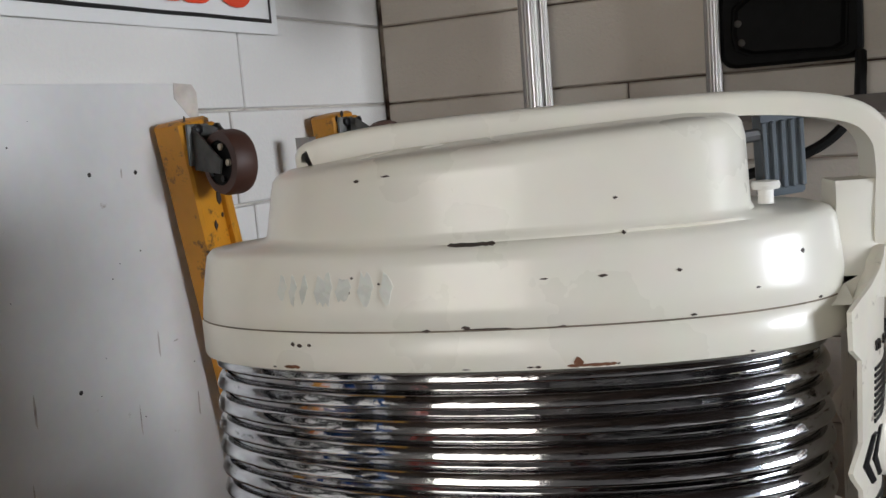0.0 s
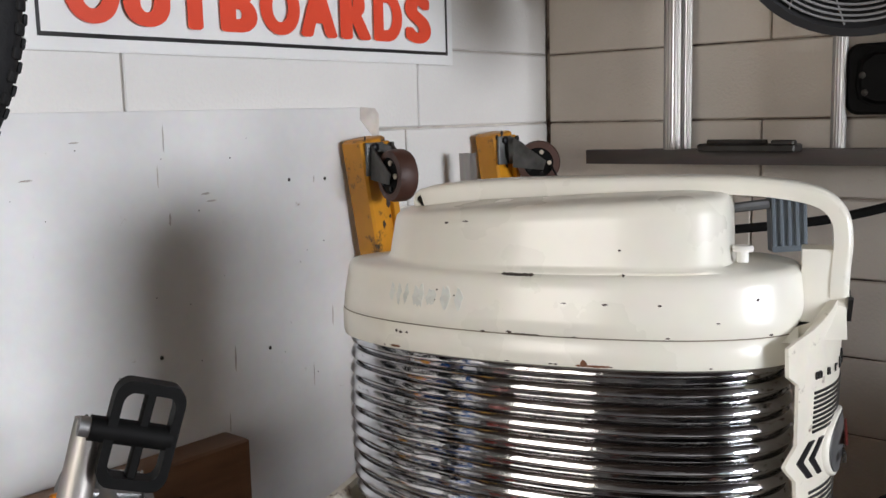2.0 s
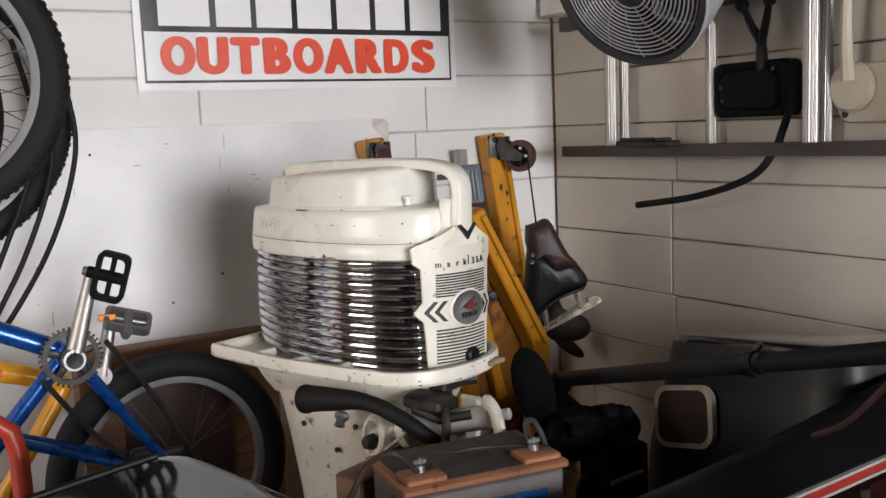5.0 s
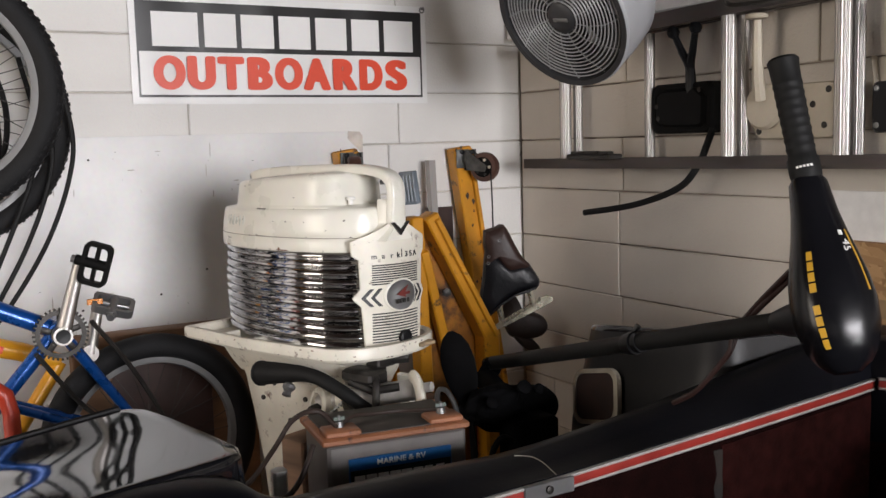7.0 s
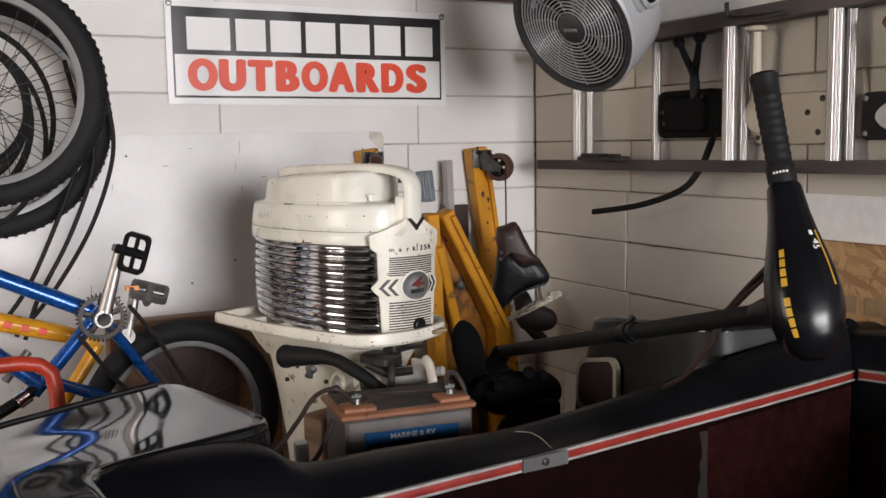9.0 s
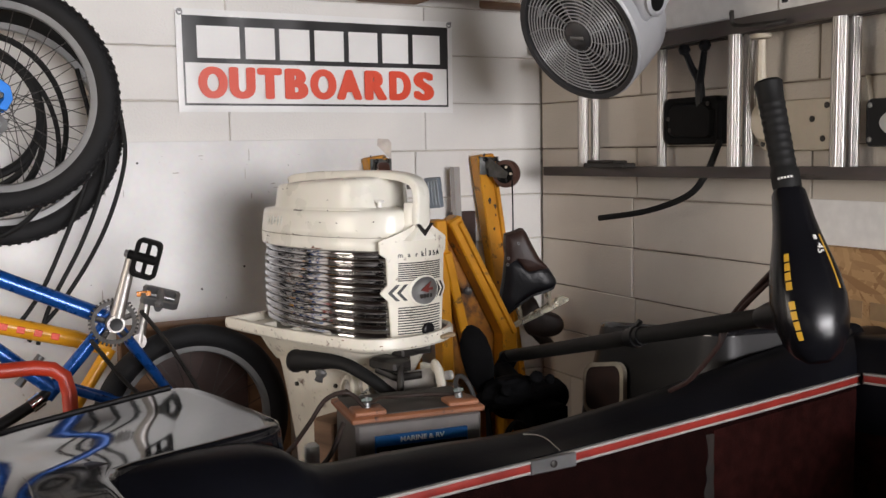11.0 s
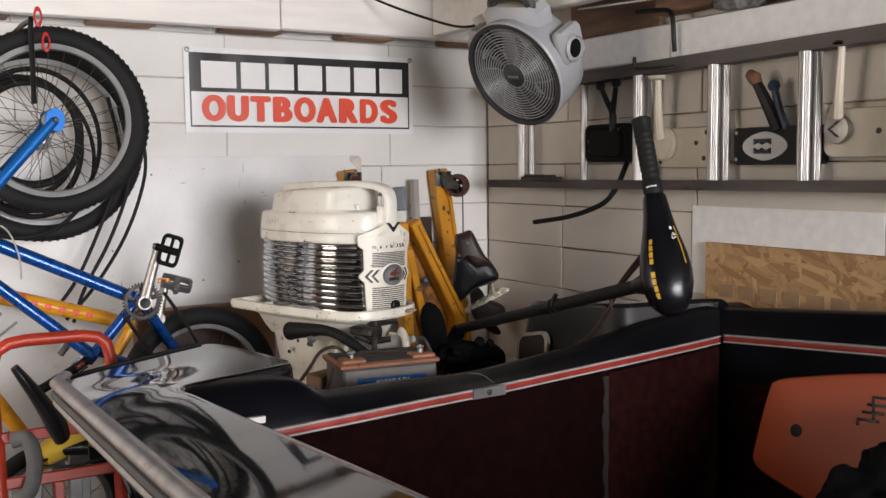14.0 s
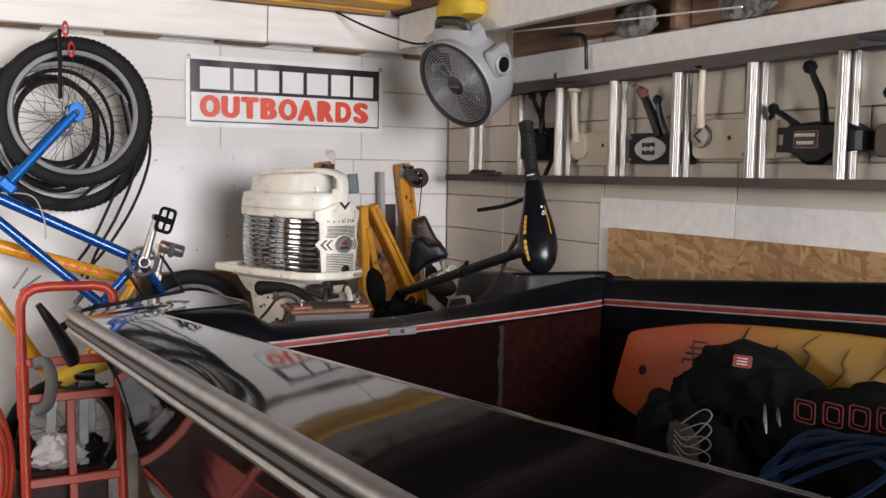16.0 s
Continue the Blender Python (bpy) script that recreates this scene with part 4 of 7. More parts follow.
def ribbon(z0, z1, out):
    rows = []
    pts = stripe_line(0)
    for i, p in enumerate(pts):
        d = (pts[min(i + 1, len(pts) - 1)] - pts[max(i - 1, 0)]).normalized()
        n = Vector((d.y, -d.x, 0)).normalized()
        rows.append([p + Vector((0, 0, z0)) - n * 0.006, p + Vector((0, 0, z0)) + n * out, p + Vector((0, 0, (z0 + z1) / 2)) + n * (out + 0.0012), p + Vector((0, 0, z1)) + n * out, p + Vector((0, 0, z1)) - n * 0.006])
    return G().rings(rows)


trim = part("trim_stripe", ribbon(-0.0062, 0.0062, 0.003), REDSTRIPE, boat, "red trim stripe between pale beads")
part("bead", ribbon(0.0060, 0.0100, 0.0042), WHITESTRIPE, trim)
part("bead", ribbon(-0.0100, -0.0060, 0.0042), WHITESTRIPE, trim)
splice = G().box((-1.085, -1.5165, 0.9435), (-1.0, -1.509, 0.967), 0.002, None)
part("trim_joiner", splice, GREYMETAL, trim, "dull metal joining clip with a screw")
part("screw", G().lathe([(0.006, 0), (0.006, 0.002), (0.003, 0.0035)], 12, aim((0, -1, 0), (-1.045, -1.518, 0.956))), DARKMETAL, trim)
part("crack", G().tube(curve_points([(-1.028, -1.511, 0.972), (-1.024, -1.494, 0.973), (-1.022, -1.470, 0.9775), (-1.026, -1.448, 0.980), (-1.045, -1.435, 0.9815)]), 0.0009, 6), mat("cracked_edge", (0.22, 0.20, 0.17), 0.7, vary=0.3), boat, "pale crack across the black lip")

# carpeted cockpit sides and sole
cockpit = G()
cockpit.prism([(-1.66, 0.921), (-1.615, 0.70), (-1.53, 0.45), (-1.42, 0.28), (-0.40, 0.28), (-0.335, 0.94), (-0.335, 0.981), (-0.60, 0.964), (-1.02, 0.943)], 0.04, Matrix.Translation((0, -1.466, 0)) @ Matrix.Rotation(radians(90), 4, "X"))
part("cockpit_transom", cockpit, CARPET, boat)
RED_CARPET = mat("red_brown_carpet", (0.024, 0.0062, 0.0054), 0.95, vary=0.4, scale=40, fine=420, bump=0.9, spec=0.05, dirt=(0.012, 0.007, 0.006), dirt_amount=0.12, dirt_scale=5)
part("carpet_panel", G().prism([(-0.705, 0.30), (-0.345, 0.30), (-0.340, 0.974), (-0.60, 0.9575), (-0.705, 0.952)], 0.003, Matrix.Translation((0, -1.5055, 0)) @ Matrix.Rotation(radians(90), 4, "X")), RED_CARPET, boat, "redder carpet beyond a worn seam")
rows = []
for k in range(44):
    y = -1.5 - 0.1 * k
    s = 0.990 + 0.085 * (-y - 1.5)
    b = -0.018 * max(0, -y - 3.2) ** 2
    rows.append([Vector((-0.30 + b, y, s)), Vector((-0.325 + b, y, s)), Vector((-0.335 + b, y, s - 0.2)), Vector((-0.36 + b, y, 0.36)), Vector((-0.30 + b, y, 0.36))])
# the redder carpet's lighter colour also makes up for the grazing light here
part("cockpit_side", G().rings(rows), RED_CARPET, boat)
rows = []
for k in range(44):
    y = -1.5 - 0.1 * k
    x1 = inner_x(y) + flare(y)
    zi = 1.035 + 0.067 * (-y - 1.40)
    rows.append([Vector((x1 - 0.02, y, zi - 0.09)), Vector((x1 + 0.004, y, zi - 0.09)), Vector((max(x1, -1.57), y, 0.66)), Vector((-1.48, y, 0.36)), Vector((-1.50, y, 0.36)), Vector((max(x1, -1.57) - 0.02, y, 0.66))])
part("cockpit_side", G().rings(rows), CARPET, boat)
part("cockpit_floor", G().box((-1.49, -5.75, 0.30), (-0.34, -1.49, 0.36), 0.005), CARPET, boat)
torn = random.Random(12)
rows = []
for k in range(30):
    z, a, b = 0.36 + 0.0202 * k, torn.uniform(0.004, 0.016), torn.uniform(0.002, 0.006)
    rows.append([Vector((-0.708 - a, -1.5055, z)), Vector((-0.708 - 0.5 * a, -1.5090, z)), Vector((-0.708 + b, -1.5095, z)), Vector((-0.708 + b, -1.5055, z))])
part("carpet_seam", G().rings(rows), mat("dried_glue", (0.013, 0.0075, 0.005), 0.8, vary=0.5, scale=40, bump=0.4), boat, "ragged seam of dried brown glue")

# splash well behind the transom and the hull
well = G().box((-1.47, -1.34, 0.66), (-0.20, -1.0, 0.72), 0.006)
part("splash_well", well, LINER, boat)
hull = G()
rows = []
for k in range(46):
    y = -1.0 - 0.1 * k
    b = flare(y)
    z = sheer(y)
    rows.append([Vector((-1.812 + b, y, z - 0.015)), Vector((-1.80 + b, y, z - 0.045)), Vector((-1.77 + b, y, z - 0.075)), Vector((-1.74 + b, y, z - 0.11)), Vector((-1.70 + b, y, z - 0.20)), Vector((-1.665 + b, y, z - 0.32)), Vector((-1.635 + b, y, z - 0.44)), Vector((-1.60 + b, y, 0.43)), Vector((-1.45 + b, y, 0.22)), Vector((-1.0, y, 0.10)), Vector((-1.0, y, 0.16)), Vector((-1.43 + b, y, 0.28)), Vector((-1.58 + b, y, 0.45)), Vector((-1.62 + b, y, z - 0.35)), Vector((-1.72 + b, y, z - 0.08))])
part("hull_port", G().rings(rows), GELCOAT, boat, angle=60)
hs = G()
rows = []
for k in range(46):
    y = -1.0 - 0.1 * k
    b = 0.018 * max(0, -y - 3.2) ** 2
    rows.append([Vector((-0.14 - b, y, 0.99)), Vector((-0.2 - b, y, 0.6)), Vector((-0.4 - b, y, 0.25)), Vector((-1.0, y, 0.10)), Vector((-1.0, y, 0.16)), Vector((-0.43 - b, y, 0.3)), Vector((-0.24 - b, y, 0.6))])
part("hull_starboard", hs.rings(rows), GELCOAT, boat)
part("transom", G().prism([(-1.795, 0.945), (-1.74, 0.868), (-1.70, 0.778), (-1.665, 0.658), (-1.60, 0.43), (-1.45, 0.22), (-1.0, 0.10), (-0.4, 0.25), (-0.2, 0.60), (-0.2, 0.72), (-1.47, 0.72), (-1.47, 0.985), (-1.78, 0.965)], 0.05, Matrix.Translation((0, -1.005, 0)) @ Matrix.Rotation(radians(90), 4, "X")), GELCOAT, boat)
# rub rail
def rail_line(dx, dz):
    pts = [Vector((-1.47, -0.988, 1.012 + dz)), Vector((-1.60, -0.985, 1.008 + dz)), Vector((-1.76, -0.985, 0.995 + dz)), Vector((-1.80, -0.995, 0.988 + dz)), Vector((-1.822 - dx, -1.03, 0.983 + dz))]
    for k in range(1, 46):
        y = -1.03 - 0.1 * k
        pts.append(Vector((-1.822 - dx + flare(y), y, sheer(y) - 0.004 + dz)))
    return pts


rail = part("rub_rail", G().tube(rail_line(0, 0)[3:], 0.017, 12, flat=0.8), RAIL, boat, "worn pale rub rail")
part("rail_groove", G().tube(rail_line(0.004, -0.024)[3:], 0.012, 8), DARKMETAL, rail)
part("rail_insert", G().tube(rail_line(0.002, -0.043)[3:], 0.010, 8), RAIL, rail)
part("stern_edge", G().tube([Vector((x, y, corner_z(x, y) - 0.002)) for x, y in ((-1.50, -0.997), (-1.56, -0.994), (-1.64, -0.992), (-1.74, -0.992), (-1.778, -0.998), (-1.803, -1.015), (-1.814, -1.05), (-1.816, -1.10))], 0.0075, 8), BLACK, boat)
part("maker_plate", G().box((-1.60, -1.5052, 0.962), (-1.54, -1.494, 0.975), 0.001, None), WHITEPLASTIC, boat, "small white plate with faded print")

# unseen raised deck beyond the gear, added to keep door light off the cockpit
rows = []
for k in range(24):
    y = -3.45 - 0.1 * k
    x0, x1 = -1.80 + flare(y), -0.16 - 0.018 * max(0, -y - 3.2) ** 2
    rows.append([Vector((x0, y, 1.10)), Vector((x0 + 0.1, y, 1.18)), Vector(((x0 + x1) / 2, y, 1.215)), Vector((x1 - 0.1, y, 1.19)), Vector((x1, y, 1.12)), Vector((x1, y, 1.07)), Vector((x0, y, 1.05))])
part("shade_deck", G().rings(rows), GELCOAT, boat, angle=50)

# ---- banner ----
banner = thing("banner", "white vinyl banner with black and red print", "banner", pose(0, 0, 0))
BX0, BX1, BZ0, BZ1 = -1.192, -0.336, 1.545, 1.826


def sheet(x0, x1, z0, z1, y, material, name, parent, label="", n=24):
    g, rows = G(), []
    for k in range(n + 1):
        x = x0 + (x1 - x0) * k / n
        w = 0.0016 * math.sin(x * 17) + 0.0012 * math.sin(x * 41 + 1)
        rows.append([Vector((x, y + w, z0)), Vector((x, y + w, z1)), Vector((x, y + w + 0.0006, z1)), Vector((x, y + w + 0.0006, z0))])
    return part(name, g.rings(rows), material, parent, label)


sheet(BX0, BX1, BZ0, BZ1, -0.0085, VINYLWHITE, "sheet", banner)
sheet(BX0 + 0.017, BX1 - 0.017, BZ0 + 0.135, BZ1 - 0.018, -0.0095, LABELBLACK, "black_field", banner)
for a, b, c, d in ((BX0 + 0.017, BX1 - 0.017, BZ0 + 0.018, BZ0 + 0.024), (BX0 + 0.017, BX0 + 0.022, BZ0 + 0.024, BZ0 + 0.135), (BX1 - 0.022, BX1 - 0.017, BZ0 + 0.024, BZ0 + 0.135)):
    sheet(a, b, c, d, -0.0095, LABELBLACK, "black_border", banner)
HEAVY = 0.0098


def heavy_letter(ch):
    """One letter of the built-in font, thickened by shifted copies laid a hair apart."""
    me = text_mesh(ch, 0.112, PRINTRED, 0.0)
    g = G()
    for k in range(29):
        a = 2 * math.pi * k / 28
        dx, dy = (HEAVY * math.cos(a), 0.50 * HEAVY * math.sin(a)) if k < 28 else (0, 0)
        g.add([Vector((v.co.x + dx, v.co.y + dy, 0.00003 * k)) for v in me.vertices], [tuple(p.vertices) for p in me.polygons])
    x0, x1 = min(v[0] for v in g.v), max(v[0] for v in g.v)
    y0, y1 = min(v[1] for v in g.v), max(v[1] for v in g.v)
    g.v = [((v[0] - x0), (v[1] - y0) * 0.088 / (y1 - y0), v[2]) for v in g.v]
    return g, x1 - x0


# left edge and width of each letter along the banner
for ch, lx, lw in zip("OUTBOARDS", (-1.137, -1.050, -0.969, -0.888, -0.811, -0.728, -0.639, -0.558, -0.4755), (0.083, 0.076, 0.0735, 0.071, 0.082, 0.081, 0.074, 0.074, 0.071)):
    g, w = heavy_letter(ch)
    g.v = [(v[0] * lw / w, v[1], v[2]) for v in g.v]
    lt = part("letter", g, PRINTRED, banner)
    lt.matrix_basis = Matrix.Translation((lx, -0.0128, BZ0 + 0.037)) @ Matrix.Rotation(radians(90), 4, "X")
# maker's name as plain white blocks
for x0, x1 in ((-1.139, -1.013), (-1.003, -0.911), (-0.903, -0.806), (-0.797, -0.700), (-0.690, -0.591), (-0.581, -0.489), (-0.479, -0.380)):
    part("name_block", G().prism([(x0 + 0.003, 0), (x1 - 0.003, 0), (x1 - 0.003, 0.088), (x0 + 0.003, 0.088)], 0.0006, Matrix.Translation((0, -0.0128, BZ0 + 0.148)) @ Matrix.Rotation(radians(90), 4, "X")), VINYLWHITE, banner)
for gx in (BX0 + 0.012, BX1 - 0.012):
    part("eyelet", G().torus(0.007, 0.0022, 16, 6, Matrix.Translation((gx, -0.010, BZ1 - 0.010)) @ Matrix.Rotation(radians(90), 4, "X")).lathe([(0.003, 0), (0.0045, 0.012), (0.001, 0.013)], 8, aim((0, -1, 0), (gx, -0.008, BZ1 - 0.006))), GREYMETAL, banner)

# ---- ladder on the east wall ----
ladder = thing("ladder", "long aluminium extension ladder hung sideways on the wall", "ladder", pose(0, 0, 0))


def ladder_z(y, lo):
    return (1.358 if lo else 1.70) + (0.006 if lo else 0.017) * (-y - 0.3)


def channel(y0, y1, lo, x, depth, height):
    rows = []
    for y in (y0, y1):
        z = ladder_z(y, lo)
        h = height / 2
        rows.append([Vector((x + a, y, z + b)) for a, b in ((0, -h), (depth, -h), (depth, -h + 0.004), (0.004, -h + 0.004), (0.004, h - 0.004), (depth, h - 0.004), (depth, h), (0, h))])
    return G().rings(rows)


LX = -0.102
for lo in (True, False):
    part("rail", channel(-0.16, -5.6, lo, LX, 0.030, 0.028 if lo else 0.036), ALU_DARK, ladder)
    part("rail", channel(-0.26, -5.3, lo, LX + 0.044, 0.024, 0.028 if lo else 0.036), ALU_DARK, ladder)
def rung_at(y, x, r=0.0155):
    z0, z1 = ladder_z(y, True) + 0.008, ladder_z(y, False) - 0.012
    g, rows, n = G(), [], 96
    for z in (z0, z1):
        rows.append([Vector((x + r * (1.02 + 0.05 * math.cos(16 * t)) * math.cos(t), y + r * (1.02 + 0.05 * math.cos(16 * t)) * math.sin(t), z)) for t in (2 * math.pi * j / n for j in range(n))])
    return g.rings(rows)


RUNGS = [-0.3425 - 0.3005 * k for k in range(17)]
for k, y in enumerate(RUNGS):
    if k != 1:
        part("rung", rung_at(y, LX + 0.017, 0.0155), ALU, ladder, angle=60)
    part("rung", rung_at(y - (0.008 if k != 1 else 0.0), LX + 0.056, 0.0125), ALU, ladder, angle=60)
part("rung_lock", G().box((-0.145, -0.60, 1.37), (-0.10, -0.42, 1.385), 0.003).box((-0.15, -0.60, 1.383), (-0.13, -0.56, 1.392), 0.002).tube([(-0.14, -0.44, 1.388), (-0.14, -0.55, 1.388)], 0.005, 8), DARKMETAL, ladder)
part("hook", G().tube(curve_points([(-0.135, -0.98, 1.742), (-0.14, -0.985, 1.73), (-0.142, -1.0, 1.706), (-0.142, -1.09, 1.700), (-0.12, -1.13, 1.703)]), 0.0055, 8, flat=0.6), DARKMETAL, ladder)
part("rail_clip", G().box((-0.146, -2.36, 1.70), (-0.09, -2.225, 1.742), 0.008).tube([(-0.15, -2.235, 1.735), (-0.15, -2.30, 1.722), (-0.15, -2.36, 1.718)], 0.007, 8), mat("dark_blue_grey_clip", (0.05, 0.05, 0.065), 0.4, vary=0.2), ladder)

# ---- boards against the walls ----
board = thing("painted_board", "white painted board with spots and a chipped corner", "board", pose(0, 0, 0))
part("sheet", G().prism([(-1.98, 0.45), (-0.556, 0.45), (-0.558, 1.452), (-0.566, 1.463), (-0.62, 1.466), (-1.98, 1.462)], 0.013, Matrix.Translation((0, -0.003, 0)) @ Matrix.Rotation(radians(90), 4, "X"), 0.001), BOARD, board)
part("chipped_corner", G().prism([(-0.604, 1.446), (-0.5575, 1.40), (-0.5570, 1.4535), (-0.566, 1.4645), (-0.602, 1.4665)], 0.0006, Matrix.Translation((0, -0.0162, 0)) @ Matrix.Rotation(radians(90), 4, "X")), mat("chipped_paint", (0.62, 0.56, 0.50), 0.7, vary=0.2, scale=30, dirt=(0.30, 0.16, 0.09), dirt_amount=0.16, dirt_scale=45), board)
spots = random.Random(4)
for k in range(34):
    x, z = spots.uniform(-1.5, -0.62), spots.uniform(0.98, 1.44)
    q = 0.0034 if k < 9 else spots.uniform(0.0006, 0.0014)
    part("nail_spot", G().lathe([(q, 0), (0.8 * q, 0.0008), (0.4 * q, 0.001)], 8, aim((0, -1, 0), (x, -0.0158, z))), DARKMETAL, board)
SCUFF = mat("grey_scuff", (0.50, 0.465, 0.43), 0.6, vary=0.3, scale=60)
for k in range(26):
    x, z = spots.uniform(-1.5, -0.62), spots.uniform(0.95, 1.43)
    w, h = (spots.uniform(0.001, 0.002), spots.uniform(0.006, 0.022)) if k % 3 else (spots.uniform(0.005, 0.012), spots.uniform(0.001, 0.002))
    part("scuff", G().prism([(x - w, z - h * 0.7), (x + w * 0.3, z - h), (x + w, z + h * 0.2), (x + w * 0.4, z + h), (x - w * 0.6, z + h * 0.6)], 0.0003, Matrix.Translation((0, -0.0161, 0)) @ Matrix.Rotation(radians(90), 4, "X")), SCUFF, board)
brown = thing("plywood_panel", "brown plywood panel standing against the wall", "panel", pose(0, 0, 0))
part("sheet", G().box((-1.39, -0.08, FLOOR_Z), (-0.926, -0.02, 0.97), 0.003), PLY, brown)
part("inset", G().box((-1.30, -0.0835, 0.40), (-1.05, -0.0795, 0.92), 0.002), DARKPLY, brown)
solid("dark_board", G().box((-0.37, -0.055, FLOOR_Z), (-0.285, -0.035, 1.235), 0.002), DARKPLY, "dark brown board leaning behind the hoist", "board")
osb = solid("strand_board", G().box((-0.022, -2.7, 0.30), (-0.004, -1.162, 1.201), 0.002), OSB, "raw strand board leaning on the block wall", "board", m=Matrix.Translation((0, 0, -0.005)) @ Matrix.Rotation(0.0, 4, "X"))
for k in range(7):
    part("faded_print", G().box((-0.0232, -1.27 - 0.075 * k, 1.046), (-0.0218, -1.215 - 0.075 * k, 1.085), 0.0002), mat("faded_ink", (0.36, 0.23, 0.12), 0.7, vary=0.2), osb)
for y0, y1 in ((-1.722, -1.092), (-2.75, -1.727)):
    solid("white_board", G().box((-0.0035, y0, 1.04), (0.004, y1, 1.3), 0.001), BEAM, "white painted board with brushed vertical streaks", "board")

# ---- engine hoist, folded upright ----
hoist = thing("engine_hoist", "yellow folded engine hoist with chipped paint and casters", "hoist", pose(0, 0, 0))


def square_bar(g, a, b, w, d, c=0.004):
    """A square bar from a to b."""
    a, b = Vector(a), Vector(b)
    m = aim(b - a, a, (1, 0, 0))
    return g.box((-w / 2, -d / 2, 0), (w / 2, d / 2, (b - a).length), c, m)


GREYPLATE = mat("oily_grey_plate", (0.13, 0.135, 0.13), 0.5, 0.3, vary=0.4, scale=40, dirt=(0.03, 0.028, 0.025), dirt_amount=0.12, dirt_scale=40)
CASTERMETAL = mat("dull_caster_steel", (0.07, 0.068, 0.062), 0.55, 0.2, vary=0.5, scale=40)


def caster(top, out):
    """A plate, a fork and a wheel at the end of a leg."""
    t, o = Vector(top), Vector(out).normalized()
    up = Vector((0, 0, 1))
    side = o.cross(up).normalized()
    plate = part("caster_plate", G().box((-0.028, -0.034, 0), (0.028, 0.034, 0.006), 0.002, aim((0, -1, 0), t, (0, 0, 1))), GREYPLATE, hoist)
    for s in (-0.02, 0.02):
        for h in (0.014,):
            part("bolt", G().lathe([(0.008, 0), (0.008, 0.006), (0.005, 0.008)], 6, aim((0, -1, 0), t + up * 0.02 + Vector((s * 0.9, -0.006, 0)))), BLACK, plate)
    c = t + o * 0.062 - up * 0.026
    fork = G()
    for s in (-0.021, 0.021):
        p = t + side * s
        fork.prism([(0.012, 0.026), (0.012, -0.034), (0.072, -0.040), (0.078, -0.022)], 0.003, Matrix.Translation(p) @ Matrix(((o.x, up.x, side.x, 0), (o.y, up.y, side.y, 0), (o.z, up.z, side.z, 0), (0, 0, 0, 1))))
    part("caster_fork", fork.lathe([(0.026, 0.004), (0.026, 0.014), (0.012, 0.018)], 16, aim(o, t)), CASTERMETAL, plate)
    wheel = part("caster_wheel", G().lathe([(0.012, -0.017), (0.030, -0.015), (0.031, -0.012), (0.012, -0.006), (0.012, 0.006), (0.031, 0.012), (0.030, 0.015), (0.012, 0.017)], 24, aim(side, c)), DULLBLACK, hoist)
    part("tread", G().rings([[c + (o * math.cos(a) + up * math.sin(a)) * r + side * h for a in (2 * math.pi * j / 28 for j in range(28))] for r, h in ((0.030, -0.017), (0.041, -0.016), (0.0435, -0.009), (0.0435, 0.009), (0.041, 0.016), (0.030, 0.017))], loop=True), BROWNWHEEL, wheel)
    for k in range(5):
        a = 2 * math.pi * k / 5
        part("wheel_hole", G().lathe([(0.0045, -0.0185), (0.0045, 0.0185)], 8, aim(side, c + (o * math.cos(a) + up * math.sin(a)) * 0.022)), PALE if k < 2 else BLACK, wheel)


for top, low in (((-0.630, -0.048, 1.413), (-0.40, -0.10, FLOOR_Z)), ((-0.252, -0.040, 1.412), (-0.05, -0.09, FLOOR_Z))):
    g = G()
    square_bar(g, top, low, 0.062, 0.05)
    part("leg", g, YELLOW, hoist)
    d = (Vector(low) - Vector(top)).normalized()
    g = G()
    square_bar(g, Vector(top) + Vector((0.022, -0.03, -0.005)), Vector(low) + Vector((0.022, -0.03, 0.02)), 0.014, 0.012, 0.002)
    part("edge_strip", g, YELLOW, hoist)
    caster(Vector(top) + d * 0.035 + Vector((0.004, -0.027, 0)), (-0.30, -0.95, 0) if top[0] < -0.5 else (0.55, -0.83, 0))
mast = G()
square_bar(mast, (-0.590, -0.45, 1.248), (-0.422, -0.45, 0.925), 0.040, 0.060)
part("boom", mast, YELLOW, hoist)
g = G()
square_bar(g, (-0.578, -0.482, 1.238), (-0.410, -0.482, 0.925), 0.014, 0.016, 0.002)
part("boom_flange", g, YELLOW, hoist)
g = G()
square_bar(g, (-0.607, -0.455, 1.16), (-0.515, -0.435, 0.80), 0.026, 0.03)
part("boom_strut", g, YELLOW, hoist)
g = G()
square_bar(g, (-0.622, -0.44, 1.245), (-0.585, -0.43, 0.45), 0.034, 0.05)
part("mast", g, YELLOW, hoist)
# browner than the hoist paint: the recess's shade is put into its colour
part("web_plate", G().prism([(-0.612, 1.225), (-0.578, 1.225), (-0.43, 0.94), (-0.412, 0.88), (-0.412, 0.47), (-0.595, 0.47)], 0.010, Matrix.Translation((0, -0.405, 0)) @ Matrix.Rotation(radians(90), 4, "X"), 0.002), mat("shaded_yellow_paint", (0.36, 0.135, 0.010), 0.55, vary=0.35, scale=9, bump=0.12, dirt=(0.07, 0.03, 0.012), dirt_amount=0.24, dirt_scale=7), hoist, "recessed web plate between the bars, shade painted into its colour")
part("base", G().box((-0.70, -0.5, FLOOR_Z), (-0.12, -0.12, FLOOR_Z + 0.06), 0.005), YELLOW, hoist)
part("post", G().box((-0.635, -0.46, FLOOR_Z + 0.05), (-0.575, -0.40, 0.5), 0.004), YELLOW, hoist)
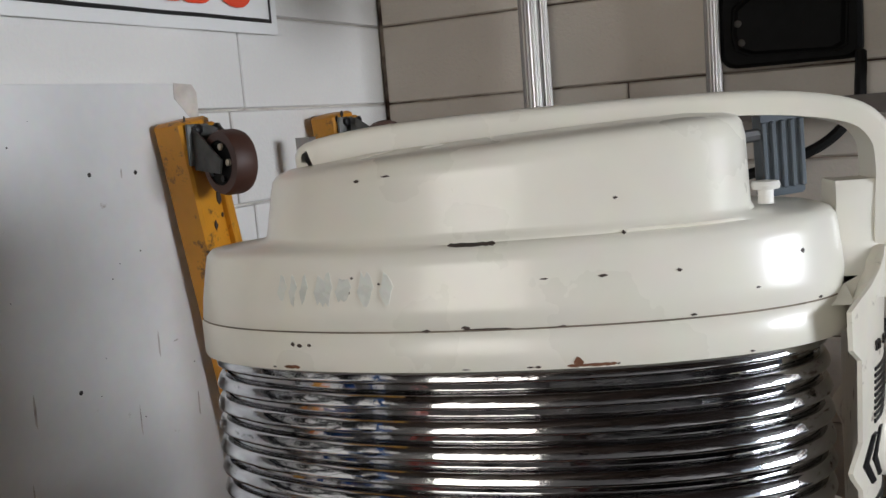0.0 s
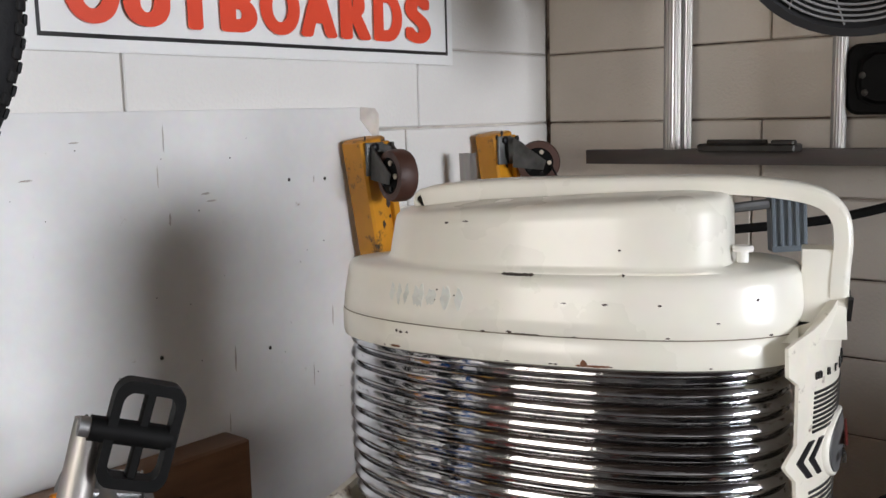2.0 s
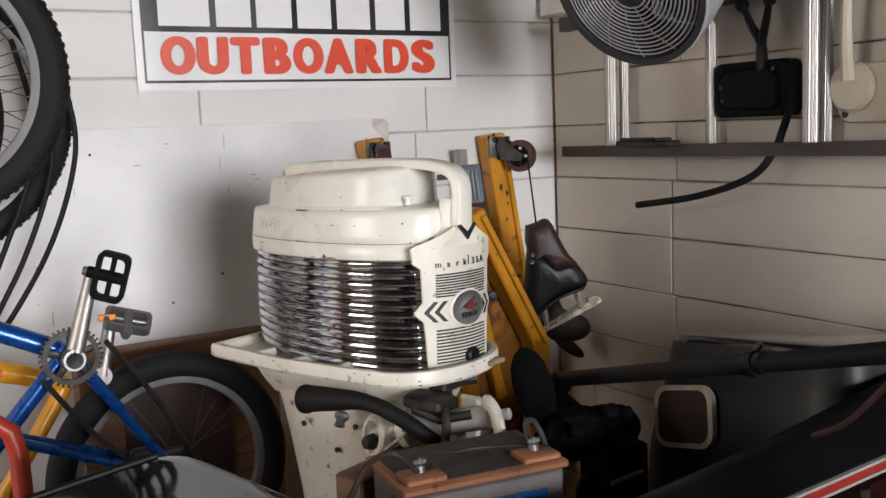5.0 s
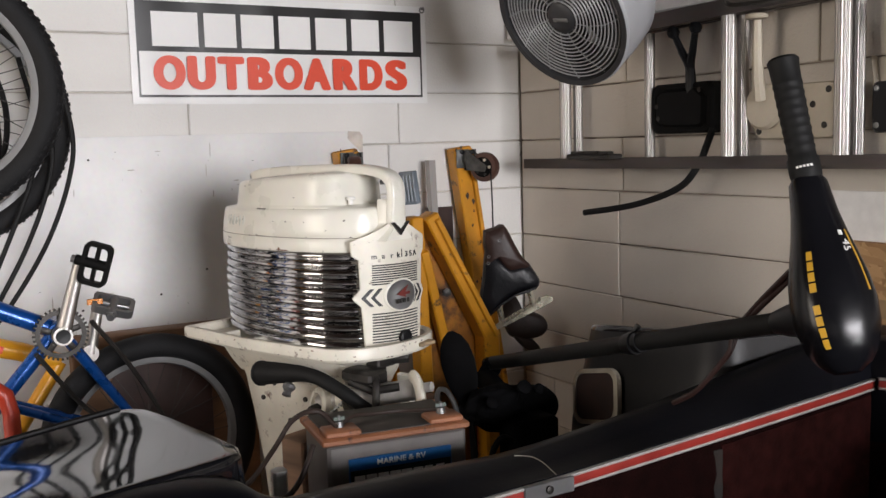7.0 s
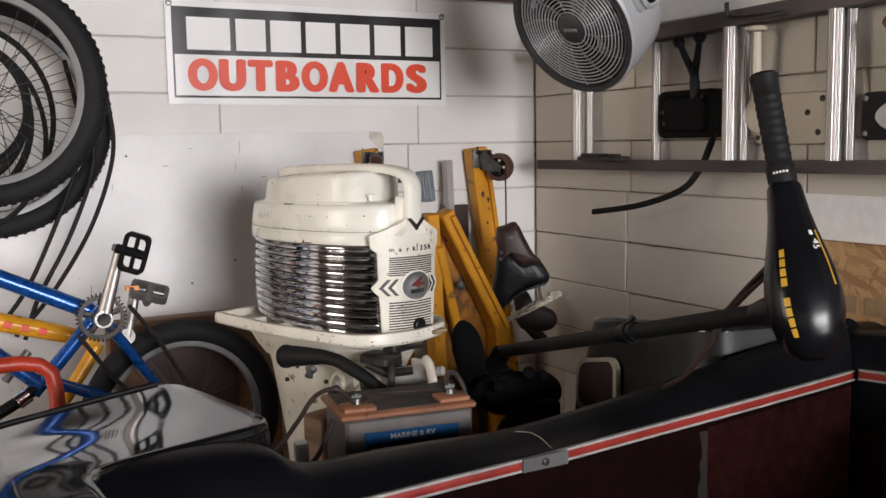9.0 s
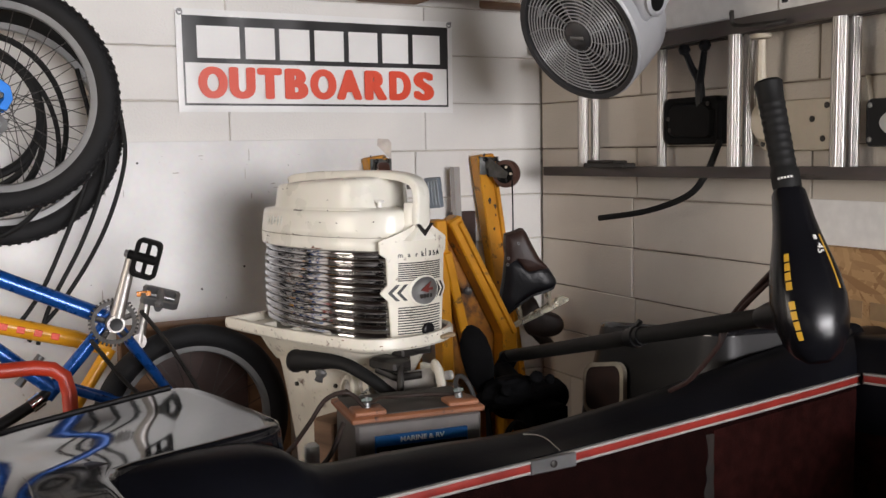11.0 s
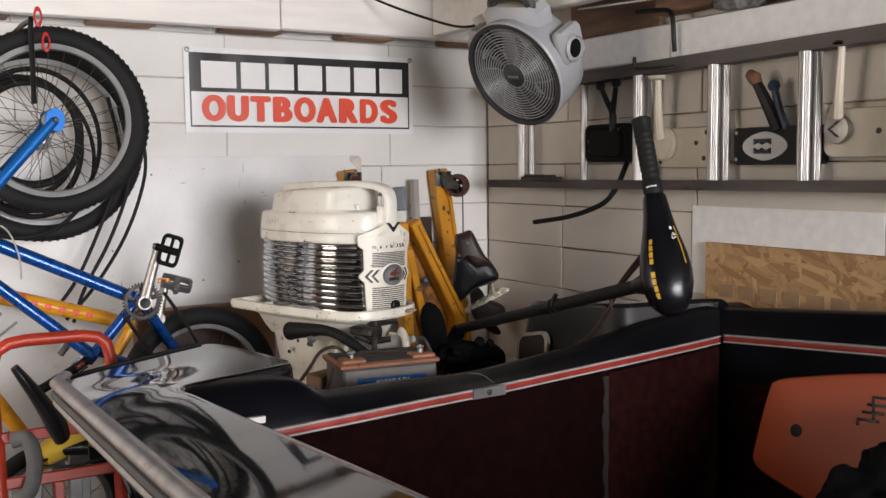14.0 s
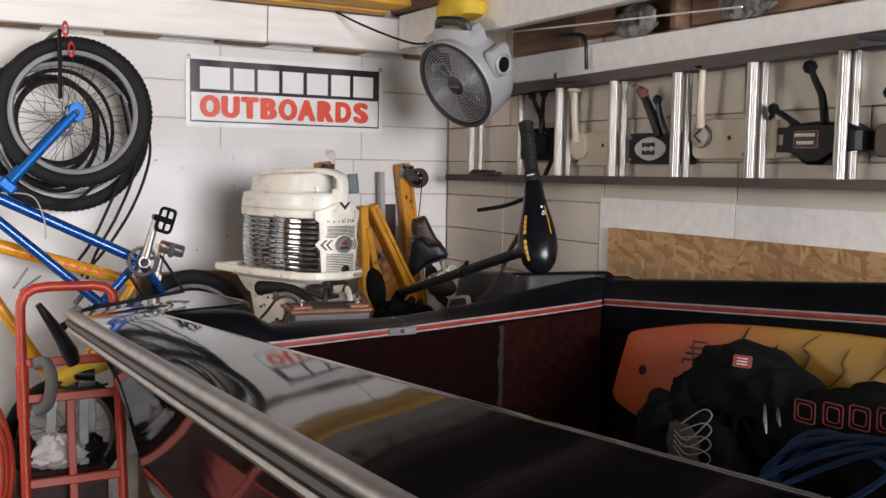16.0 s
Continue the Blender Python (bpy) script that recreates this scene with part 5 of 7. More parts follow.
part("post", G().box((-0.443, -0.480, FLOOR_Z + 0.05), (-0.397, -0.42, 0.935), 0.006), YELLOW, hoist)
part("boss_bolt", G().lathe([(0.012, 0), (0.012, 0.01), (0.006, 0.012)], 6, aim((-0.3, -0.9, 0), (-0.545, -0.46, 1.05))), DARKMETAL, hoist)
ch = G()
rows = []
for p in ((-0.362, -0.06, 1.376), (-0.325, -0.09, FLOOR_Z)):
    rows.append([Vector(p) + Vector((x, y, 0)) for x, y in ((-0.010, 0.012), (-0.010, -0.014), (0.010, -0.014), (0.010, 0.012), (0.007, 0.012), (0.007, -0.010), (-0.007, -0.010), (-0.007, 0.012))])
solid("steel_channel", ch.rings(rows), ALU, "bare grey metal channel standing against the wall", "channel")

# ---- ice skates ----
def inflated(outline, half, squeeze=0.82):
    """A soft body round a flat outline in x and z, rounded off towards both sides."""
    cx, cz = sum(p[0] for p in outline) / len(outline), sum(p[1] for p in outline) / len(outline)
    rows = []
    for d, k in ((-1, 0.55), (-0.93, squeeze - 0.06), (-0.75, 0.93), (-0.4, 0.99), (0, 1.0), (0.4, 0.99), (0.75, 0.93), (0.93, squeeze - 0.06), (1, 0.55)):
        rows.append([Vector((cx + (p.x - cx) * k, d * half, cz + (p.y - cz) * k)) for p in outline_points(outline)])
    return G().rings(rows)


def outline_points(outline):
    pts = curve_points([(x, z, 0) for x, z in list(outline) + [outline[0]]], 3)
    return pts[:-1]


SKATES = pose(-0.33, -0.335, 1.080) @ Matrix.Rotation(math.atan2(-0.44, 0.9), 4, "Z")
sk = thing("ice_skate", "old brown and black leather ice skate hanging by its lace", "ice skate", SKATES, group="hanging skates")
part("foot", inflated([(-0.020, 0.024), (0.012, 0.034), (0.045, 0.006), (0.085, 0.012), (0.107, 0.004), (0.124, -0.020), (0.132, -0.037), (0.127, -0.051), (0.107, -0.059), (0.067, -0.068), (0.025, -0.094), (-0.016, -0.130), (-0.034, -0.088), (-0.026, -0.033)], 0.034), BLACKLEATHER, sk, "black leather foot with a dull shine")
part("shaft", inflated([(-0.019, 0.105), (0.008, 0.112), (0.036, 0.119), (0.060, 0.075), (0.085, 0.029), (0.107, 0.005), (0.085, -0.007), (0.050, -0.010), (0.029, 0.010), (0.012, 0.028), (-0.019, 0.012), (-0.017, 0.043), (-0.021, 0.068)], 0.0375), LEATHER, sk, "brown leather shaft and instep")
part("sole", G().rings([[Vector((x, y, z + d)) for y, d in ((-w, 0), (w, 0), (w, 0.007), (-w, 0.007))] for x, z, w in ((0.129, -0.053, 0.010), (0.118, -0.060, 0.026), (0.09, -0.068, 0.032), (0.06, -0.078, 0.029), (0.025, -0.101, 0.026), (0.0, -0.122, 0.028), (-0.018, -0.138, 0.020))]), BLACK, sk)
for x0, z0, x1, z1 in ((0.105, -0.062, 0.115, -0.113), (0.018, -0.104, 0.030, -0.156)):
    part("blade_post", G().tube([(x0, 0, z0), (x1, 0, z1)], [0.010, 0.006], 10), NICKEL, sk)
part("blade", G().prism([(-0.020, -0.187), (0.075, -0.1450), (0.1500, -0.1075), (0.1700, -0.0965), (0.1695, -0.0862), (0.1525, -0.0806), (0.1354, -0.0865), (0.1012, -0.1085), (0.0498, -0.1365), (-0.020, -0.178)], 0.007, Matrix.Translation((0, 0.0035, 0)) @ Matrix.Rotation(radians(90), 4, "X"), 0.0015), NICKEL, sk, "dull nickel blade with a curled tip")
part("blade_tube", G().tube([(-0.02, 0, -0.180), (0.05, 0, -0.140), (0.10, 0, -0.112), (0.135, 0, -0.090)], 0.0058, 8), NICKEL, sk)
for x, z in ((0.020, 0.079), (-0.010, 0.036), (-0.012, 0.018)):
    part("eyelet", G().torus(0.0036, 0.0014, 10, 5, aim((0, -1, 0), (x, -0.0372, z))), GREYMETAL, sk)
rear = thing("ice_skate", "dark brown leather ice skate hanging sole down behind another", "ice skate", pose(-0.135, -0.21, 0.892) @ Matrix.Rotation(math.atan2(-0.44, 0.9), 4, "Z"), group="hanging skates")
DIMLEATHER = mat("dark_scuffed_leather", (0.020, 0.012, 0.010), 0.55, vary=0.3, scale=25, bump=0.3, spec=0.3)
part("foot", inflated([(-0.067, 0.102), (-0.026, 0.070), (-0.008, 0.037), (0.040, 0.019), (0.060, 0.002), (0.0636, -0.0235), (0.045, -0.045), (0.010, -0.052), (-0.03, -0.05), (-0.058, -0.030), (-0.075, 0.039)], 0.034), DIMLEATHER, rear)
part("sole", inflated([(-0.05, -0.03), (0.01, -0.05), (0.0397, -0.078), (0.0433, -0.096), (0.0214, -0.0956), (-0.018, -0.0705)], 0.030), DIMLEATHER, rear)
solid("skate_lace", G().tube(curve_points([(-0.20, -0.135, 1.36), (-0.25, -0.22, 1.28), (-0.318, -0.33, 1.188)]), 0.0022, 6), BLACK, "black lace from which a skate hangs", "lace")

# ---- fan ----
FAN = aim((-0.84, -0.19, -0.52), (-0.400, -0.762, 1.702), (0.10, -0.10, 1)) @ Matrix.Diagonal((1.0, 1.0, 1.0, 1))
GRILLE = mat("grey_grille_plastic", (0.27, 0.27, 0.275), 0.38, vary=0.12)
fan = thing("fan", "grey plastic box fan with dark round grille hung from the beam", "fan", FAN)
part("housing", G().lathe([(0.145, -0.135), (0.158, -0.12), (0.166, -0.06), (0.170, 0.0), (0.172, 0.012), (0.168, 0.018), (0.160, 0.018), (0.158, 0.006), (0.152, -0.02), (0.140, -0.125)], 56), FANGREY, fan)
part("inner_ring", G().rings([[Vector((r * math.cos(a), r * math.sin(a), h)) for a in (2 * math.pi * j / 48 for j in range(48))] for r, h in ((0.1575, 0.0175), (0.1685, 0.0195), (0.1685, 0.0215), (0.1560, 0.0205), (0.138, -0.11), (0.1395, -0.115))], loop=True), FANDARK, fan)
part("back", G().lathe([(0.146, -0.134), (0.10, -0.15), (0.03, -0.152)], 40), FANDARK, fan)
for r in [0.041 + 0.0089 * k for k in range(13)]:
    part("grille_ring", G().torus(r, 0.0019, 64, 6, Matrix.Translation((0, 0, 0.017 - 0.35 * (r - 0.04) ** 2))), GRILLE, fan)
for k in range(12):
    a = 2 * math.pi * k / 12
    bend = 0.55
    part("grille_spoke", G().tube([(r * math.cos(a + bend * (r / 0.16)), r * math.sin(a + bend * (r / 0.16)), 0.0155 - 0.35 * (r - 0.04) ** 2) for r in (0.03, 0.07, 0.11, 0.158)], 0.0014, 5), GRILLE, fan)
part("centre_cap", G().lathe([(0.036, 0.006), (0.037, 0.017), (0.032, 0.021), (0.005, 0.022)], 28), FANDARK, fan, "dark round centre cap")
part("name_bar", G().box((-0.007, -0.020, 0.0215), (0.002, 0.020, 0.0228), 0.0004), GREYMETAL, fan)
for k in range(5):
    a = 2 * math.pi * k / 5
    g = G()
    g.rings([[Vector((r * math.cos(a + s), r * math.sin(a + s), -0.03 + z)) for s, z in ((0, 0.0), (0.55 * min(1, 0.5 + r * 3), -0.05), (0.55 * min(1, 0.5 + r * 3), -0.053), (0, -0.003))] for r in (0.03, 0.07, 0.11, 0.142)])
    part("blade", g, FANDARK, fan)
part("motor", G().lathe([(0.04, -0.14), (0.045, -0.09), (0.03, -0.03), (0.005, -0.02)], 20), FANDARK, fan)
for s in (-1, 1):
    ear = part("mount_ear", G().box((0.02, s * 0.160 - 0.022, -0.12), (0.12, s * 0.160 + 0.022, -0.02), 0.012), FANGREY, fan)
    part("ear_recess", G().lathe([(0.038, 0), (0.040, 0.006), (0.034, 0.012), (0.031, 0.006)], 28, aim((0, s, 0.0), (0.06, s * 0.182, -0.06))), FANGREY, ear)
    part("ear_hole", G().lathe([(0.027, 0), (0.027, 0.006), (0.004, 0.007)], 24, aim((0, s, 0), (0.06, s * 0.1835, -0.06))), DULLBLACK, ear)
part("top_box", G().box((0.10, -0.10, -0.12), (0.195, 0.10, -0.015), 0.02), FANGREY, fan)
part("carry_handle", G().tube(curve_points([(0.17, -0.075, -0.05), (0.215, -0.06, -0.05), (0.222, 0.0, -0.05), (0.215, 0.06, -0.05), (0.17, 0.075, -0.05)]), 0.016, 8), FANDARK, fan)
solid("paper_tag", G().box((-0.018, -0.03, -0.001), (0.018, 0.03, 0.001), 0.0004), WHITEPLASTIC, "white paper tag tied to the fan", "tag", m=aim((-0.6, -0.75, 0.1), (-0.435, -0.62, 1.862), (1, 0, 0.4)))
solid("fan_hook", G().tube(curve_points([(-0.36, -0.70, 2.10), (-0.36, -0.70, 1.98), (-0.35, -0.70, 1.92), (-0.34, -0.70, 1.87)]), 0.006, 8), DARKMETAL, "dark metal hook that carries the fan", "hook")
solid("hanging_cable", G().tube(curve_points([(-0.62, -0.16, 2.02), (-0.58, -0.30, 1.96), (-0.52, -0.45, 1.90), (-0.46, -0.55, 1.865), (-0.42, -0.62, 1.87), (-0.40, -0.66, 1.90)]), 0.0045, 6), BLACKMATT, "black power cord drooping to the fan", "cord")
solid("yellow_cloth", G().rings([[Vector((-0.30 + r * math.cos(a) * (1 + 0.3 * math.sin(3 * a + z * 40)), -0.66 + r * 1.4 * math.sin(a), 1.915 + z)) for a in (2 * math.pi * j / 18 for j in range(18))] for r, z in ((0.03, 0.0), (0.075, 0.01), (0.085, 0.05), (0.06, 0.10), (0.02, 0.12))]), YELLOWCLOTH, "crumpled yellow cloth stuffed above the fan", "cloth", m=Matrix.Translation((-0.075, -0.10, 0.02)))
solid("yellow_plank", G().box((-1.9, -0.40, 2.03), (-0.40, -0.26, 2.055), 0.003), YELLOWWOOD, "yellow painted plank stored on the beams", "plank")
solid("yellow_plank", G().box((-1.7, -0.24, 2.022), (-0.42, -0.17, 2.045), 0.003), YELLOWWOOD, "yellow painted plank stored on the beams", "plank")
solid("wooden_lath", G().box((-1.55, -0.158, 2.021), (-0.40, -0.135, 2.033), 0.003), TIMBER, "thin reddish lath on top of the beam", "lath")
CLEARBAG = mat("clear_grey_plastic", (0.20, 0.195, 0.19), 0.16, vary=0.6, scale=30, fine=60, bump=1.0, spread=0.1)
crease = random.Random(5)
for y in (-1.33, -1.80):
    rows = [[Vector((-0.075 + r * 0.25 * math.cos(a) * crease.uniform(0.5, 1.4), y + r * math.sin(a) * crease.uniform(0.8, 1.15), 1.838 + z + crease.uniform(0, 0.008))) for a in (2 * math.pi * j / 26 for j in range(26))] for r, z in ((0.05, 0.0), (0.085, 0.012), (0.10, 0.03), (0.095, 0.05), (0.10, 0.07), (0.07, 0.09), (0.02, 0.10))]
    solid("plastic_bag", G().rings(rows), CLEARBAG, "crumpled clear plastic bag on the header", "plastic bag", "plastic bags", angle=20)
solid("electric_cable", G().tube(curve_points([(-0.08, -0.93, 1.885), (-0.085, -1.02, 1.878), (-0.085, -1.07, 1.868), (-0.085, -1.085, 1.84), (-0.082, -1.088, 1.78), (-0.082, -1.09, 1.75)]), 0.007, 8), BLACK, "black cable end hanging over the header", "cable")

# ---- remote control boxes on the east wall ----
def lever(g, pts, r0, r1, ball=0.0):
    g.tube(curve_points(pts, 5), [r0 + (r1 - r0) * k / (len(pts) * 5 - 5) for k in range(len(pts) * 5 - 4)], 8)
    if ball:
        g.lathe([(0.001, -ball), (ball * 0.7, -ball * 0.7), (ball, 0), (ball * 0.7, ball * 0.7), (0.001, ball)], 14, Matrix.Translation(pts[-1]))
    return g


def plate(outline, x0, x1, c=0.004):
    """An outline in y and z that stands out from x0 to x1, towards the room."""
    return G().prism(outline, x0 - x1, Matrix(((0, 0, -1, x0), (1, 0, 0, 0), (0, 1, 0, 0), (0, 0, 0, 1))), c)


GROUP = "throttle controls on the wall"
c1 = thing("control_box", "black twin-lever throttle control fixed to the wall", "throttle control", pose(0, 0.04, 0), GROUP)
part("box", plate(rounded(-0.905, -0.695, 1.432, 1.555, 0.02), 0.0, -0.055, 0.008), DULLBLACK, c1)
part("box_cover", plate([(-0.885, 1.452), (-0.872, 1.444), (-0.74, 1.447), (-0.718, 1.458), (-0.712, 1.482), (-0.716, 1.525), (-0.735, 1.541), (-0.80, 1.546), (-0.865, 1.540), (-0.888, 1.52)], -0.045, -0.062, 0.012), DULLBLACK, c1)
for y, z in ((-0.725, 1.50), (-0.73, 1.47), (-0.87, 1.535)):
    part("screw", G().lathe([(0.006, 0), (0.006, 0.003), (0.003, 0.004)], 8, aim((-1, 0, 0), (-0.06, y, z))), DARKMETAL, c1)
for end in ((-0.075, -0.798, 1.676), (-0.075, -0.872, 1.680)):
    part("lever", lever(G(), [(-0.05, -0.832, 1.53), (-0.055, -0.834, 1.588), (-0.065, (end[1] - 0.834) / 2, 1.63), end], 0.013, 0.007, 0.016), BLACK, c1)
solid("control_cable", G().tube(curve_points([(-0.05, -0.862, 1.44), (-0.07, -0.862, 1.40), (-0.09, -0.855, 1.355), (-0.10, -0.80, 1.30), (-0.115, -0.66, 1.255), (-0.135, -0.485, 1.228)]), 0.0085, 8), BLACKMATT, "stiff black control cable with a free end", "cable")
c2 = thing("control_box", "ivory single-lever throttle control fixed to the wall", "throttle control", pose(0, 0, 0), GROUP)
part("plate", plate(rounded(-1.20, -0.965, 1.412, 1.532, 0.03), 0.0, -0.03, 0.005), PALE, c2)
part("dial", G().lathe([(0.05, 0), (0.052, 0.01), (0.045, 0.018), (0.01, 0.02)], 30, aim((-1, 0, 0), (-0.03, -1.005, 1.485))), PALE, c2)
part("lever", lever(G(), [(-0.05, -1.005, 1.50), (-0.065, -1.01, 1.58), (-0.075, -1.018, 1.675)], 0.016, 0.009), PALE, c2)
part("lever_grip", G().lathe([(0.004, -0.006), (0.022, -0.005), (0.026, 0.0), (0.022, 0.005), (0.004, 0.006)], 18, Matrix.Translation((-0.078, -1.018, 1.682))), PALE, c2)
for y, z in ((-1.13, 1.485), (-1.16, 1.44), (-0.985, 1.43), (-1.17, 1.515)):
    part("bolt_hole", G().lathe([(0.007, 0), (0.0075, 0.002), (0.003, 0.001)], 10, aim((-1, 0, 0), (-0.0295, y, z))), DARKMETAL, c2)
c3 = thing("control_box", "black throttle control with pale oval plate and two levers", "throttle control", pose(0, 0, 0), GROUP)
part("box", plate(rounded(-1.562, -1.283, 1.42, 1.522, 0.014), 0.0, -0.05, 0.006), BLACK, c3)
oval = [(-1.395 + 0.074 * math.copysign(abs(math.cos(t)) ** 1.35, math.cos(t)), 1.470 + 0.039 * math.sin(t)) for t in (2 * math.pi * k / 36 for k in range(36))]
part("oval_plate", plate(oval, -0.049, -0.0535, 0.001), mat("brushed_plate", (0.52, 0.52, 0.51), 0.4, 0.3, vary=0.08), c3, "pale pointed oval plate with a dark mark")
for s in (-1, 1):
    part("plate_mark", plate([(-1.418, 1.470 + s * 0.004), (-1.405, 1.470 + s * 0.012), (-1.390, 1.470 + s * 0.004), (-1.375, 1.470 + s * 0.012), (-1.362, 1.470 + s * 0.004), (-1.362, 1.470 + s * 0.020), (-1.418, 1.470 + s * 0.020)], -0.053, -0.0545), LABELBLACK, c3)
part("lever", lever(G(), [(-0.045, -1.435, 1.515), (-0.06, -1.415, 1.57), (-0.072, -1.382, 1.640)], 0.020, 0.013), BLACK, c3)
part("lever_grip", G().tube([(-0.073, -1.386, 1.634), (-0.073, -1.376, 1.652), (-0.073, -1.358, 1.664)], [0.014, 0.019, 0.014], 12), mat("brown_grip", (0.15, 0.06, 0.035), 0.45, vary=0.2), c3, "brown lever grip")
part("second_lever", lever(G(), [(-0.04, -1.455, 1.515), (-0.05, -1.438, 1.57), (-0.055, -1.425, 1.628)], 0.012, 0.009, 0.017), mat("blue_black_plastic", (0.02, 0.035, 0.06), 0.4, vary=0.2), c3)
for y, z in ((-1.297, 1.508), (-1.297, 1.435), (-1.55, 1.508)):
    part("screw", G().lathe([(0.006, 0), (0.006, 0.003), (0.003, 0.004)], 8, aim((-1, 0, 0), (-0.05, y, z))), GREYMETAL, c3)
part("broken_tab", plate([(-1.27, 1.43), (-1.205, 1.432), (-1.21, 1.52), (-1.245, 1.50), (-1.235, 1.56), (-1.262, 1.575), (-1.275, 1.49)], 0.0, -0.02, 0.002), PALE, c3)
c4 = thing("control_box", "long ivory throttle control with chrome dial and lever", "throttle control", pose(0, 0, 0), GROUP)
part("plate", plate(rounded(-1.90, -1.563, 1.437, 1.558, 0.028), 0.0, -0.035, 0.005), PALE, c4)
dial = part("dial", G().lathe([(0.034, 0), (0.038, 0.008), (0.035, 0.020), (0.01, 0.024)], 30, aim((-1, 0, 0), (-0.035, -1.615, 1.507))), ALU, c4, "round chrome dial with an arrow")
for s in (-1, 1):
    part("dial_arrow", plate([(-1.594, 1.507), (-1.619, 1.507 + s * 0.020), (-1.629, 1.507 + s * 0.020), (-1.606, 1.507)], -0.055, -0.0605), DARKMETAL, dial)
part("lever", lever(G(), [(-0.055, -1.62, 1.535), (-0.07, -1.632, 1.60), (-0.08, -1.645, 1.705)], 0.015, 0.009), PALE, c4)
part("lever_grip", G().lathe([(0.004, -0.006), (0.026, -0.005), (0.031, 0.0), (0.026, 0.005), (0.004, 0.006)], 18, Matrix.Translation((-0.082, -1.645, 1.712))), CHROME_CLEAN, c4)
for y, z in ((-1.72, 1.50), (-1.78, 1.45), (-1.80, 1.535)):
    part("bolt_hole", G().lathe([(0.007, 0), (0.0075, 0.002), (0.003, 0.001)], 10, aim((-1, 0, 0), (-0.0345, y, z))), DARKMETAL, c4)
part("side_lug", plate(rounded(-1.945, -1.875, 1.44, 1.55, 0.012), 0.0, -0.028, 0.003), PALE, c4)
for z in (1.455, 1.505):
    part("lug_clip", plate(rounded(-1.94, -1.90, z, z + 0.02, 0.004), -0.027, -0.04, 0.002), BLACK, c4)
c5 = thing("control_box", "black rounded throttle control with red-framed label", "throttle control", pose(0, 0, 0), GROUP)
part("box", plate([(-2.19, 1.46), (-2.19, 1.51), (-2.15, 1.53), (-2.05, 1.537), (-1.96, 1.532), (-1.938, 1.51), (-1.938, 1.462), (-1.97, 1.45), (-2.02, 1.42), (-2.07, 1.42), (-2.12, 1.45)], 0.0, -0.07, 0.012), BLACK, c5)
part("label_frame", plate(rounded(-2.065, -1.985, 1.465, 1.512, 0.004), -0.069, -0.0715, 0.0005), mat("worn_pink_frame", (0.30, 0.13, 0.11), 0.5, vary=0.2), c5, "small red-framed black label with worn lettering")
part("label", plate(rounded(-2.063, -1.987, 1.467, 1.510, 0.003), -0.0712, -0.0722, 0.0003), LABELBLACK, c5)
for y, w, z, h in [(-1.992 - 0.0095 * k, 0.006, 1.496, 0.009) for k in range(7)] + [(-2.0 - 0.011 * k, 0.008, 1.475, 0.009) for k in range(5)]:
    part("label_bar", plate([(y - w, z), (y, z), (y, z + h), (y - w, z + h)], -0.0718, -0.0728), PALE, c5)
part("lever", lever(G(), [(-0.05, -2.07, 1.52), (-0.065, -2.068, 1.60), (-0.07, -2.05, 1.64), (-0.075, -2.032, 1.682)], 0.012, 0.008, 0.02), BLACK, c5)
part("second_lever", lever(G(), [(-0.05, -1.985, 1.525), (-0.065, -1.955, 1.55), (-0.075, -1.915, 1.575)], 0.010, 0.008, 0.017), BLACK, c5)
part("second_lever", lever(G(), [(-0.065, -1.915, 1.575), (-0.06, -1.89, 1.55)], 0.007, 0.006), BLACK, c5)
c6 = thing("control_box", "dark brown throttle control box beyond the others", "throttle control", pose(0, 0, 0), GROUP)
part("box", plate(rounded(-2.42, -2.222, 1.44, 1.525, 0.02), 0.0, -0.06, 0.008), mat("brown_plastic", (0.06, 0.035, 0.025), 0.4, vary=0.2), c6)
part("lever", lever(G(), [(-0.05, -2.30, 1.51), (-0.07, -2.27, 1.60)], 0.011, 0.008, 0.017), BLACK, c6)

# ---- battery ----
battery = thing("battery", "dirty marine battery with terracotta lid rim and blue label", "battery", pose(-1.092, -1.190, 0.018) @ pose(0, 0, 0, 0, 0, -9) @ Matrix.Diagonal((0.95, 1, 1, 1)))
part("case", G().box((-0.122, -0.012, 0.72), (0.122, 0.135, 0.946), 0.006), BATTERYGREY, battery)
lid_part = part("lid", G().box((-0.131, -0.017, 0.945), (0.127, 0.140, 0.956), 0.003), TERRACOTTA, battery, "terracotta plastic battery lid")
part("lid_top", G().box((-0.118, -0.006, 0.955), (0.116, 0.130, 0.9585), 0.001), mat("grimy_lid_top", (0.035, 0.027, 0.022), 0.6, vary=0.4, scale=30), lid_part, "grimy black top of the lid")
for x in (-0.093, 0.088):
    part("terminal_block", G().box((x - 0.030, -0.010, 0.956), (x + 0.030, 0.035, 0.966), 0.003), TERRACOTTA, lid_part)
    t = part("terminal", G().lathe([(0.008, 0), (0.007, 0.010), (0.003, 0.011), (0.003, 0.019), (0.001, 0.020)], 14, Matrix.Translation((x, 0.018, 0.965))), GREYMETAL, battery)
    part("wing_nut", G().box((x - 0.010, 0.0155, 0.976), (x + 0.010, 0.0205, 0.983), 0.002), mat("green_tarnish", (0.13, 0.16, 0.14), 0.6, 0.4, vary=0.3), t)
lab = part("label", G().box((-0.088, -0.0155, 0.800), (0.092, -0.0115, 0.921), 0.0008), LABELBLUE, battery, "blue label with black band and white print")
part("label_band", G().box((-0.086, -0.0164, 0.802), (0.090, -0.0152, 0.902), 0.0003), LABELBLACK, lab)
